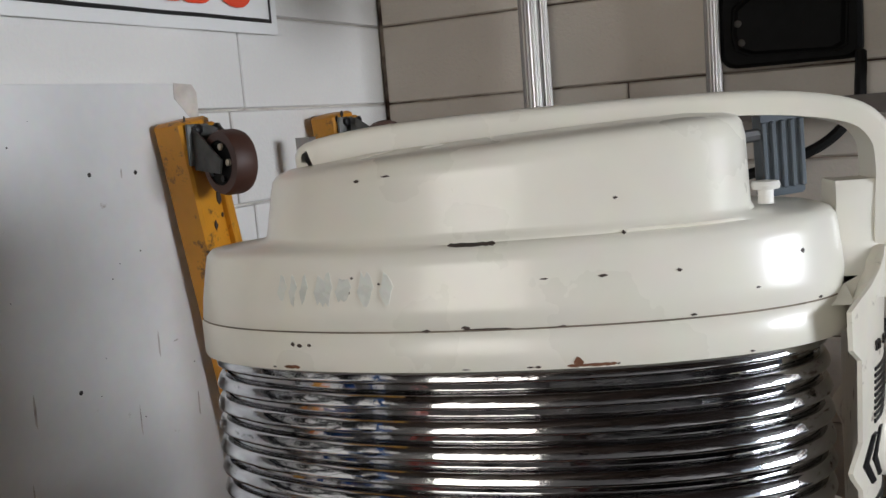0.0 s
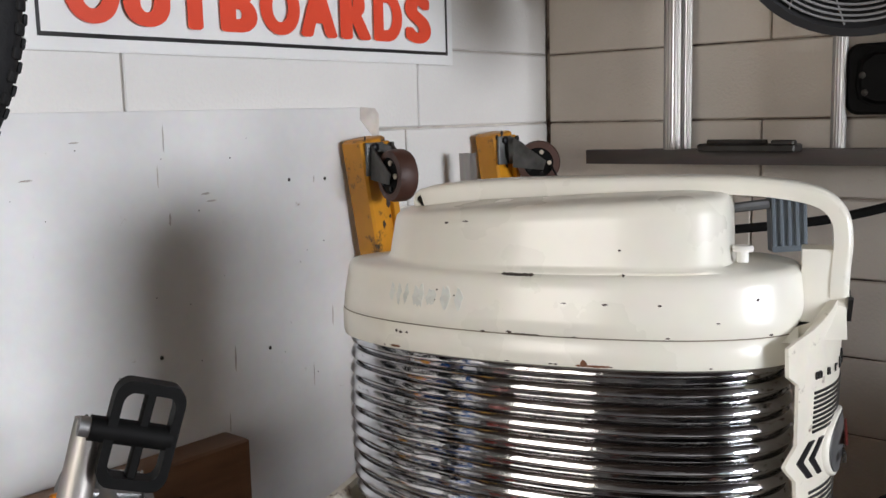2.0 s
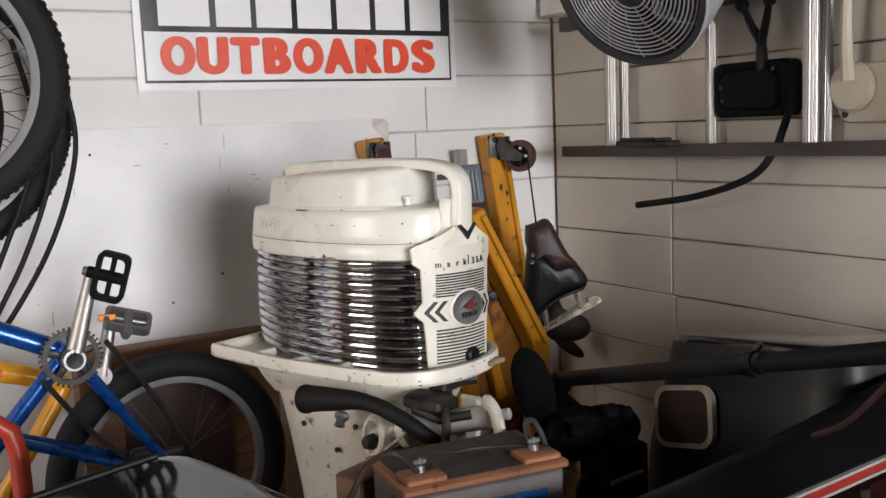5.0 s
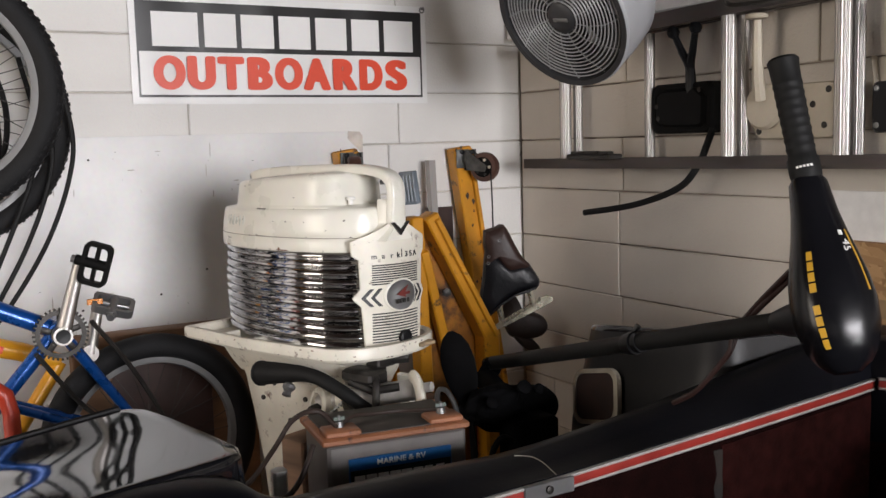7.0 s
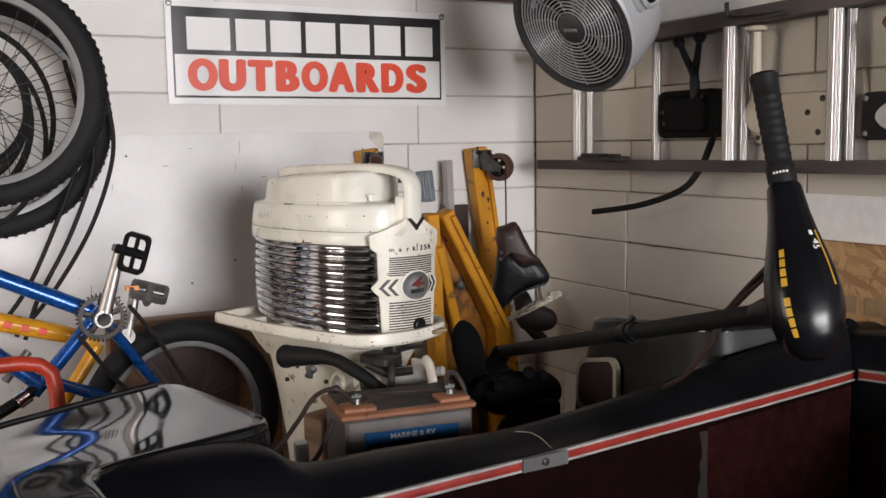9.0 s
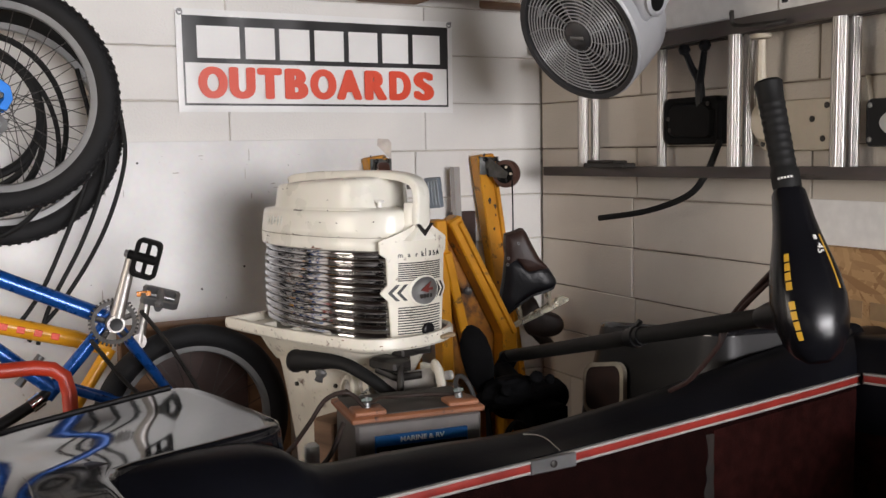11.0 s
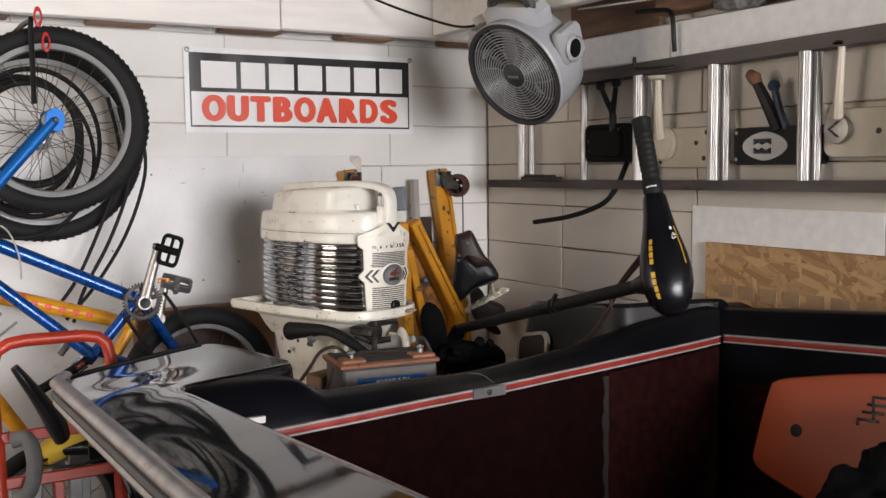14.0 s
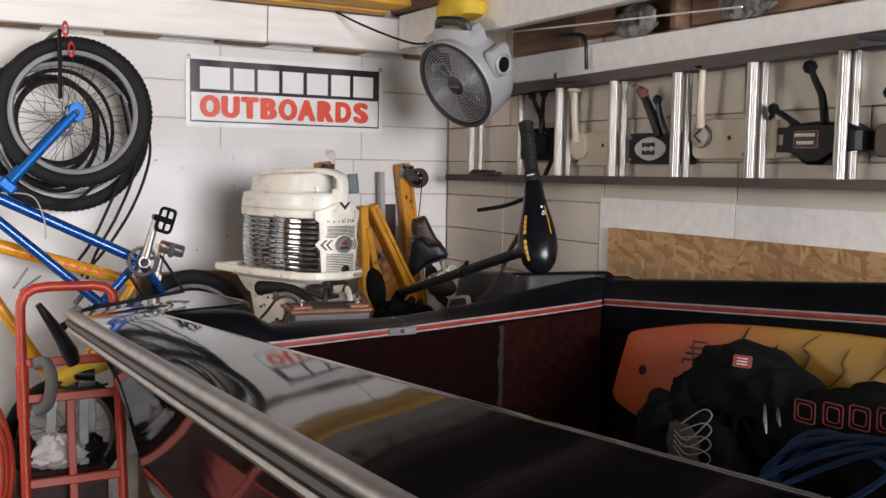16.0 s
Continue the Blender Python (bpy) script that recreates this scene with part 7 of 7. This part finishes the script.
for k in range(7):
    x = -1.80 + 0.037 * k
    z = 1.075 - 0.31 * (x + 1.80)
    part("name_bar", G().box((x + 0.004, -0.277, z - 0.008), (x + 0.022, -0.2715, z + 0.008), 0.001, Matrix.Translation((x, -0.27, z)) @ Matrix.Rotation(radians(17), 4, "Y") @ Matrix.Translation((-x, 0.27, -z))), PRINTRED, kid)
tubes(kid, "brake_rod", [(-1.80, -0.27, 1.03), (-1.85, -0.28, 0.96)], 0.004, GREYMETAL)
tubes(kid, "brake_rod", [(-1.76, -0.27, 1.00), (-1.83, -0.28, 0.95)], 0.0035, GREYMETAL)
tubes(kid, "kick_stand", [(-1.60, -0.28, 0.96), (-1.655, -0.30, 0.90)], 0.010, GREYMETAL)
wheel(Matrix.Translation((-1.68, -0.22, 0.42)) @ Matrix.Rotation(radians(90), 4, "X"), "small_wheel", "small bicycle wheel near the floor", 0.21, 0.024, 16, False)

# ---- hand truck and the clutter behind it ----
truck = thing("hand_truck", "red tubular steel hand truck with chipped paint", "hand truck", Matrix.Translation((0, -0.80, FLOOR_Z)) @ Matrix.Rotation(radians(-11), 4, "X") @ Matrix.Diagonal((1, 1, 1.02, 1)) @ Matrix.Translation((0.008, 0.66, -FLOOR_Z)))
TY = -0.66
loop = [(-1.882, TY, FLOOR_Z + 0.08), (-1.882, TY, 0.90), (-1.880, TY, 0.945), (-1.868, TY, 0.975), (-1.84, TY, 0.992), (-1.80, TY, 0.997), (-1.66, TY, 0.995), (-1.625, TY, 0.988), (-1.604, TY, 0.97), (-1.597, TY, 0.935), (-1.597, TY, 0.89), (-1.597, TY, FLOOR_Z + 0.08)]
part("frame_tube", G().tube(loop, 0.0155, 12), REDPAINT, truck)
part("centre_bar", G().box((-1.758, TY - 0.006, FLOOR_Z + 0.1), (-1.734, TY + 0.006, 0.66), 0.003), REDPAINT, truck)
for z in (0.765, 0.655, 0.40, 0.12):
    part("cross_bar", G().box((-1.875, TY - 0.010, z - 0.014), (-1.605, TY + 0.010, z + 0.014), 0.003), REDPAINT, truck)
part("upper_sleeve", G().tube([(-1.882, TY, 0.60), (-1.882, TY, 0.76)], 0.019, 12), REDPAINT, truck)
part("toe_plate", G().box((-1.90, TY - 0.25, FLOOR_Z), (-1.58, TY, FLOOR_Z + 0.012), 0.002), REDPAINT, truck)
for x in (-1.93, -1.55):
    tw = part("wheel", G().torus(0.09, 0.035, 32, 10, Matrix.Translation((x, TY + 0.10, FLOOR_Z + 0.125)) @ Matrix.Rotation(radians(90), 4, "Y")), TYRE, truck)
    part("wheel_hub", G().lathe([(0.06, -0.02), (0.06, 0.02), (0.02, 0.03)], 20, Matrix.Translation((x, TY + 0.10, FLOOR_Z + 0.125)) @ Matrix.Rotation(radians(90), 4, "Y")), REDPAINT, tw)
sd_rows = []
for (x, z), w, h in (((-1.842, 0.972), 0.012, 0.010), ((-1.825, 0.945), 0.022, 0.014), ((-1.80, 0.905), 0.030, 0.018), ((-1.775, 0.86), 0.045, 0.022), ((-1.755, 0.82), 0.06, 0.026), ((-1.745, 0.79), 0.05, 0.022)):
    sd_rows.append([Vector((x, -0.78, z)) + Vector((0.8 * h * math.sin(t), w * math.cos(t), 0.5 * h * math.sin(t))) for t in (2 * math.pi * j / 14 for j in range(14))])
saddle = thing("bicycle_saddle", "black bicycle saddle resting on the hand truck", "saddle", pose(0, 0, 0))
part("shell", G().rings(sd_rows), BLACKLEATHER, saddle)
part("saddle_rail", G().tube([(-1.80, -0.77, 0.88), (-1.755, -0.75, 0.79), (-1.75, -0.68, 0.775)], 0.005, 8), GREYMETAL, saddle)
solid("grey_grip", G().tube(curve_points([(-1.845, -0.69, 0.775), (-1.815, -0.70, 0.778), (-1.80, -0.70, 0.74), (-1.80, -0.70, 0.69), (-1.815, -0.70, 0.645), (-1.845, -0.69, 0.63)]), 0.019, 12), mat("grey_foam", (0.16, 0.155, 0.15), 0.8, vary=0.25), "grey foam sleeve hooked over the hand truck", "foam sleeve")
tool = thing("power_tool", "yellow and black power tool hanging on the hand truck", "power tool", pose(0, 0, 0))
part("body", G().tube([(-1.765, -0.60, 0.70), (-1.70, -0.60, 0.735), (-1.62, -0.60, 0.75)], [0.030, 0.036, 0.03], 14), YELLOWCLOTH, tool)
part("grip", G().tube([(-1.74, -0.61, 0.72), (-1.66, -0.62, 0.715)], [0.02, 0.024], 12), BLACK, tool)
part("cord", G().tube(curve_points([(-1.76, -0.63, 0.70), (-1.79, -0.64, 0.69), (-1.70, -0.64, 0.675), (-1.62, -0.63, 0.68)]), 0.004, 6), BLACK, tool)
part("strap", G().tube(curve_points([(-1.655, -0.60, 0.77), (-1.63, -0.60, 0.80), (-1.62, -0.60, 0.83)]), 0.018, 8), YELLOWCLOTH, tool)
for x0, x1, y in ((-1.755, -1.80, -0.52), (-1.70, -1.715, -0.50), (-1.665, -1.675, -0.54), (-1.635, -1.64, -0.48)):
    g = G()
    square_bar(g, (x0, y, 0.70), (x1, y - 0.02, 0.10), 0.032, 0.02, 0.002)
    solid("steel_channel", g, GREYMETAL, "grey perforated steel channel behind the hand truck", "channel", "steel channels")
crumple = random.Random(7)
def rag(name, c, size, material, label, category):
    rows = []
    for k in range(11):
        z, r = k / 10, math.sin(math.pi * (0.10 + 0.84 * k / 10))
        rows.append([Vector((c[0] + size[0] * r * math.cos(a) * crumple.uniform(0.72, 1.18), c[1] + size[1] * r * math.sin(a) * crumple.uniform(0.72, 1.18), c[2] + max(0.0, size[2] * (z + crumple.uniform(-0.07, 0.07))))) for a in (2 * math.pi * j / 26 for j in range(26))])
    return solid(name, G().rings(rows), material, label, category, angle=32)


solid("crate", G().box((-1.88, -0.60, FLOOR_Z), (-1.60, -0.36, 0.40), 0.006), DARKPLY, "dark crate standing behind the hand truck", "crate")
rag("rag", (-1.755, -0.56, 0.40), (0.10, 0.07, 0.11), RAG, "crumpled white rags piled behind the hand truck", "rag")
rag("black_bag", (-1.85, -0.55, 0.40), (0.05, 0.05, 0.12), FABRIC, "black bag slumped behind the hand truck", "bag")
rag("black_bag", (-1.64, -0.53, 0.40), (0.05, 0.05, 0.09), FABRIC, "black bag slumped behind the hand truck", "bag")
for k in range(3):
    solid("red_hose", G().torus(0.20 - 0.018 * k, 0.008, 40, 8, Matrix.Translation((-2.07, -0.86 - 0.02 * k, 0.52)) @ Matrix.Rotation(radians(78), 4, "X") @ Matrix.Diagonal((0.8, 1.3, 1, 1))), REDPAINT, "coiled red air hose hung beside the hand truck", "hose", "red hose loops")
solid("hose_hook", G().tube([(-2.07, -0.88, 0.745), (-2.07, -0.02, 0.80)], 0.008, 8), DARKMETAL, "long dark hook that carries the hose", "hook")
solid("grey_drum", G().lathe([(0.10, FLOOR_Z), (0.13, FLOOR_Z + 0.02), (0.13, 0.62), (0.11, 0.66), (0.02, 0.67)], 28, Matrix.Translation((-2.06, -0.40, 0))), GREYMETAL, "dull grey drum in the corner by the hose", "drum")

# ---- in the boat ----
wake = thing("wakeboard", "orange and yellow wakeboard leaning in the cockpit", "wakeboard", pose(0.0, 0, 0))
WB = aim((-0.97, 0.0, 0.22), (-0.40, -2.3, 0.872), (0, -1, 0.085))


OUTLINE = [(p.x, p.y) for p in curve_points([(-0.435, -0.136, 0), (-0.56, -0.098, 0), (-0.597, -0.074, 0), (-0.598, -0.04, 0), (-0.575, 0.085, 0), (-0.558, 0.112, 0), (-0.50, 0.126, 0), (-0.35, 0.148, 0), (-0.21, 0.158, 0), (0.0, 0.16, 0), (0.21, 0.156, 0), (0.45, 0.13, 0), (0.60, 0.06, 0), (0.61, 0.0, 0), (0.58, -0.08, 0), (0.40, -0.14, 0), (0.0, -0.156, 0), (-0.30, -0.152, 0)], 5)]


def board_ring(k, z):
    return [WB @ Vector((x * (1 - k / 0.6), y * (1 - k / 0.155), z)) for x, y in OUTLINE]


def fading_board():
    """Printed colours that run from orange at one end to yellow."""
    m = mat("orange_to_yellow_print", (0.66, 0.115, 0.02), 0.45, vary=0.1, bump=0.05)
    n, link = m.node_tree.nodes, m.node_tree.links.new
    tc, sep, mr, ramp = n.new("ShaderNodeTexCoord"), n.new("ShaderNodeSeparateXYZ"), n.new("ShaderNodeMapRange"), n.new("ShaderNodeValToRGB")
    link(tc.outputs["Object"], sep.inputs[0])
    mr.inputs["From Min"].default_value, mr.inputs["From Max"].default_value = -1.85, -2.45
    link(sep.outputs["Y"], mr.inputs["Value"])
    link(mr.outputs[0], ramp.inputs["Fac"])
    e = ramp.color_ramp.elements
    e[0].color, e[1].color = (0.44, 0.070, 0.016, 1), (0.44, 0.235, 0.035, 1)
    e[0].position, e[1].position = 0.25, 0.75
    link(ramp.outputs[0], n["Principled BSDF"].inputs["Base Color"])
    return m


part("deck", G().rings([board_ring(0.004, 0.0), board_ring(0.0, 0.006), board_ring(0.0, 0.018), board_ring(0.004, 0.024), board_ring(0.012, 0.026), board_ring(0.10, 0.026)]), fading_board(), wake)
flame = random.Random(21)
for k in range(7):
    x, y = -0.13 + 0.095 * k, 0.150 - 0.03 * (k % 2)
    pts = [(x, y), (x - 0.025, y - 0.03), (x - 0.015, y - 0.05), (x - 0.05, y - 0.09), (x - 0.08, y - 0.13)]
    pts = [(a + flame.uniform(-0.012, 0.012), b + flame.uniform(-0.006, 0.006)) for a, b in pts]
    part("black_flame", G().tube(curve_points([WB @ Vector((a, b, 0.0262)) for a, b in pts], 5), [0.0015 + 0.0075 * math.sin(math.pi * i / 20) for i in range(21)], 6, flat=0.12), LABELBLACK, wake)
part("fin_hole", G().lathe([(0.014, 0.0), (0.014, 0.0275), (0.008, 0.0278)], 16, WB @ Matrix.Translation((-0.489, 0.010, 0.0))), BLACK, wake)
for k in range(4):
    x = -0.318 - 0.010 * k
    part("print_bar", G().box((x, 0.100 - 0.016 * k, 0.0262), (x + 0.050, 0.106 - 0.016 * k, 0.0270), 0.0002, WB), LABELBLACK, wake)
    part("print_bar", G().box((x + 0.012 * (k % 3), 0.090 - 0.016 * k, 0.0262), (x + 0.012 * (k % 3) + 0.006, 0.106 - 0.016 * k, 0.0271), 0.0002, WB), LABELBLACK, wake)


def lump(c, size, seed, tilt=0.0, n=60, power=2.3):
    """A slack folded bundle: a rounded body with creases."""
    rnd = random.Random(seed)
    ph = [rnd.uniform(0, 6.28) for _ in range(8)]
    rows = []
    for k in range(40):
        v = math.pi * (k + 0.5) / 40
        row = []
        for j in range(n):
            u = 2 * math.pi * j / n
            d = Vector((math.copysign(abs(math.sin(v) * math.cos(u)) ** (2 / power), math.cos(u)), math.copysign(abs(math.sin(v) * math.sin(u)) ** (2 / power), math.sin(u)), math.copysign(abs(math.cos(v)) ** (2 / power), math.cos(v))))
            q = d * 2.2 + Vector((ph[0], ph[1], ph[2]))
            w = 1 + 0.10 * math.sin(3 * u + ph[3] + 2 * v) * math.sin(v) + 0.20 * noise.noise(q) + 0.12 * abs(noise.noise(q * 1.7)) - 0.04
            p = Vector((d.x * size[0], d.y * size[1], d.z * size[2])) * w
            row.append(Vector(c) + Matrix.Rotation(radians(tilt), 3, "X") @ p)
        rows.append(row)
    return G().rings(rows)


vest = thing("life_vest", "black life vest with a small red badge lying on gear", "life vest", pose(0, 0, 0))
part("body", lump((-0.50, -2.26, 0.87), (0.085, 0.18, 0.125), 3, 6), FABRIC, vest, angle=80)
part("shoulder", lump((-0.53, -2.36, 0.87), (0.06, 0.10, 0.085), 13, 20), FABRIC, vest, angle=80)
part("shoulder", lump((-0.53, -2.12, 0.82), (0.06, 0.07, 0.09), 17, -30), FABRIC, vest, angle=80)
BM = aim((-0.9, -0.3, 0.3), (-0.588, -2.305, 0.975), (0, -1, 0.12))
badge_part = part("badge", G().prism(rounded(-0.022, 0.022, -0.014, 0.014, 0.005), 0.003, BM, 0.0008), mat("faded_red_badge", (0.32, 0.06, 0.055), 0.6, vary=0.15), vest, "small red badge with a white mark")
for k in range(3):
    part("badge_mark", G().box((-0.012, -0.008 + 0.0065 * k, 0.003), (0.012, -0.0055 + 0.0065 * k, 0.0042), 0.0005, BM), WHITEPLASTIC, badge_part)
for y0, l in ((-2.375, 0.06), (-2.41, 0.035)):
    part("strap", G().tube(curve_points([(-0.592, y0, 0.895), (-0.603, y0 - 0.012, 0.895 - l * 0.5), (-0.606, y0 - 0.02, 0.895 - l)]), [0.001 + 0.0028 * math.sin(math.pi * i / 16) for i in range(17)], 6, flat=0.35), GREYMETAL, vest)
for k in range(4):
    part("webbing", G().tube(curve_points([(-0.57, -2.12 - 0.05 * k, 0.76), (-0.605, -2.16 - 0.05 * k, 0.82 + 0.01 * k), (-0.60, -2.21 - 0.05 * k, 0.86), (-0.57, -2.25 - 0.05 * k, 0.79)]), 0.007, 6, flat=0.5), FABRIC, vest)
pack = thing("gear_bag", "black gear bag with red outlined lettering", "gear bag", pose(0, 0, 0))
part("body", lump((-0.50, -2.66, 0.82), (0.105, 0.27, 0.15), 9, 3), FABRIC, pack, angle=80)
STITCH = mat("dull_red_stitching", (0.34, 0.06, 0.06), 0.7)
for k, (y, w) in enumerate(((-2.47, 0.050), (-2.54, 0.045), (-2.60, 0.045), (-2.66, 0.04))):
    mm = Matrix.Translation((-0.612, 0, 0.885 + 0.008 * k)) @ Matrix(((0, 0, -1, 0), (1, 0, 0, 0), (0, 1, 0, 0), (0, 0, 0, 1)))
    for g0 in (0.0, 0.008):
        o = rounded(y - w + g0, y - g0, g0, 0.046 - g0, 0.007)
        part("logo_outline", G().tube([mm @ Vector((a, b, 0.0)) for a, b in o] + [mm @ Vector((o[0][0], o[0][1], 0.0))], 0.0014, 5), STITCH, pack, "red outlined lettering, unreadable")
boot = thing("water_boot", "grey and black wakeboard boot with pale laces", "boot", pose(-0.01, -0.02, 0.015))
part("cuff", lump((-0.56, -2.06, 0.75), (0.085, 0.09, 0.085), 15, 10), FABRIC, boot, angle=80)
part("upper", lump((-0.58, -2.17, 0.70), (0.085, 0.13, 0.12), 5, -14), FABRIC, boot, angle=80)
part("tongue", lump((-0.655, -2.20, 0.735), (0.022, 0.045, 0.075), 8, -24), mat("grey_neoprene", (0.075, 0.066, 0.062), 0.8, vary=0.2), boot)
for k in range(4):
    part("lace_loop", G().tube(curve_points([(-0.675, -2.18, 0.755 + 0.012 * k), (-0.69, -2.235, 0.735 + 0.016 * k), (-0.69, -2.29, 0.742 + 0.030 * k), (-0.688, -2.305, 0.76 + 0.032 * k), (-0.69, -2.28, 0.772 + 0.030 * k), (-0.685, -2.21, 0.765 + 0.016 * k)]), 0.0016, 6), mat("grey_lace", (0.42, 0.41, 0.38), 0.7), boot)
coil = random.Random(3)
for k in range(7):
    y0, r, z0 = -2.62 - 0.03 * coil.random(), 0.10 + 0.05 * coil.random(), 0.77 + 0.05 * coil.random()
    pts = [(-0.665 - 0.012 * k + 0.02 * math.sin(a * 2 + k), y0 + 1.25 * r * math.cos(a + 0.2 * k), z0 + 0.85 * r * math.sin(a)) for a in (2 * math.pi * j / 10 for j in range(11))]
    solid("blue_rope", G().tube(curve_points(pts, 5), 0.0058, 8), BLUEROPE, "coiled blue tow rope beside the gear bag", "rope", "coils of blue rope")
solid("gear_pile", lump((-0.60, -2.42, 0.50), (0.22, 0.60, 0.18), 31), FABRIC, "dark heap of gear under the vests", "gear")

# the dark underwater end of the trolling motor and its clamp
part("mount_bracket", lump((-0.80, -1.03, 0.925), (0.060, 0.04, 0.036), 43, -12).box((-0.79, -1.10, 0.70), (-0.70, -1.02, 0.90), 0.006), GRIMY, tm, angle=60)
for x, y, z, r in ((-0.775, -1.085, 0.962, 0.013), (-0.745, -1.09, 0.955, 0.010), (-0.84, -1.075, 0.940, 0.012)):
    part("clamp_knob", G().lathe([(r * 0.6, 0), (r, 0.004), (r, 0.012), (r * 0.5, 0.016)], 12, aim((-0.2, -0.8, 0.5), (x, y, z))), GRIMY, tm)
part("clamp_screw", G().tube([(-0.80, -1.115, 0.855), (-0.735, -1.12, 0.862)], 0.0045, 8), GREYMETAL, tm)
part("cable_loop", G().tube(curve_points([(-0.86, -1.10, 0.80), (-0.862, -1.11, 0.86), (-0.84, -1.11, 0.885), (-0.81, -1.10, 0.87)]), 0.006, 8), BLACKMATT, tm)

# bare patches where the hoist paint has flaked off
flakes = random.Random(31)
for top, low in (((-0.630, -0.048, 1.413), (-0.40, -0.10, FLOOR_Z)), ((-0.252, -0.040, 1.412), (-0.05, -0.09, FLOOR_Z))):
    a, b = Vector(top), Vector(low)
    for k in range(16):
        f = flakes.random() ** 1.6 * 0.32
        c = a + (b - a) * f + Vector((flakes.uniform(-0.028, 0.028), -0.0257, 0))
        n, r = flakes.randrange(6, 9), flakes.uniform(0.002, 0.0065)
        outline = [(r * flakes.uniform(0.5, 1.2) * math.cos(2 * math.pi * j / n), 1.6 * r * flakes.uniform(0.5, 1.2) * math.sin(2 * math.pi * j / n)) for j in range(n)]
        part("paint_flake", G().prism(outline, 0.0012, aim((0, -1, 0), c, (1, 0, 0))), CHIP, hoist)

# ---- blocks of the two walls, last ----
def block_mesh(length, height, paint):
    return G().box((0, 0, 0), (length, 0.012, height), 0.0022).mesh("block", paint)


BLOCKS = {}
LEN = 0.62


def lay(wall, along, start, stop, z0, z1, first, shift):
    """Courses of blocks from start to stop; shift gives where a joint of each course falls."""
    k = 0
    z = z0
    while z < z1:
        edge = shift(round((z - JOINT_Z) / COURSE))
        n = math.floor((start - edge) / LEN)
        a = edge + n * LEN
        while a < stop:
            lo, hi = max(a, start), min(a + LEN, stop)
            if hi - lo > 0.03:
                size = round(hi - lo - 0.0035, 4)
                key = (size, along)
                if key not in BLOCKS:
                    BLOCKS[key] = block_mesh(size, COURSE - 0.0032, WALL if along == "x" else WALL_SHADED)
                proud = random.uniform(-0.0008, 0.0008)
                if along == "x":
                    m = Matrix.Translation((lo + 0.0015, -0.0005 + proud, z + 0.0016))
                else:
                    m = Matrix.Translation((-0.0005 + proud, -lo - 0.0015, z + 0.0016)) @ Matrix.Rotation(radians(-90), 4, "Z")
                piece("block", BLOCKS[key], wall, m)
            a += LEN
        z += COURSE


random.seed(3)
lay(wall_north, "x", -3.7, 0.0, JOINT_Z - 8 * COURSE, 2.3, 0, lambda k: -1.05 if k % 2 == 0 else -0.467)
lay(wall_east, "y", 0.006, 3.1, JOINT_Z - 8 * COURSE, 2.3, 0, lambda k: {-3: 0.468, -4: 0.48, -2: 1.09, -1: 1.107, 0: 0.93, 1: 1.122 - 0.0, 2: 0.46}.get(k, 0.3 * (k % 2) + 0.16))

# ---- the east wall stands a little out of square; what hangs on it and lies beside it follows ----
OUT = Matrix.Rotation(radians(1.2), 4, "Z")
ALONG_WALL = {"wall_east", "header", "long_joist", "wall_plate", "rafter", "white_lath", "top_plate", "plastic_bag", "electric_cable", "ladder", "control_box", "control_cable", "strand_board", "white_board"}
ALONG_BOAT = {"boat", "battery", "battery_cable", "cable_plug", "wakeboard", "life_vest", "gear_bag", "water_boot", "blue_rope", "gear_pile"}
SHIFTED = {"trolling_motor": (0.015, 0.017), "motor_cable": (0.015, 0.017), "fan": (0.0, -0.02), "fan_hook": (0.0, -0.02), "paper_tag": (0.0, -0.02), "bicycle": (0.008, -0.005), "front_wheel": (0.008, -0.005), "rear_wheel": (0.008, -0.005), "hand_truck": (0.014, -0.01), "bicycle_saddle": (0.014, -0.01), "grey_grip": (0.014, -0.01), "power_tool": (0.014, -0.01)}
for ob in list(scene.objects):
    kind = ob.name.split(".")[0]
    if ob.parent is None and ob.type in {"MESH", "EMPTY"}:
        if kind in ALONG_WALL or kind in ALONG_BOAT or kind in {"trolling_motor", "motor_cable"}:
            ob.matrix_basis = OUT @ ob.matrix_basis
        if kind in SHIFTED:
            ob.matrix_basis = Matrix.Translation((*SHIFTED[kind], 0)) @ ob.matrix_basis
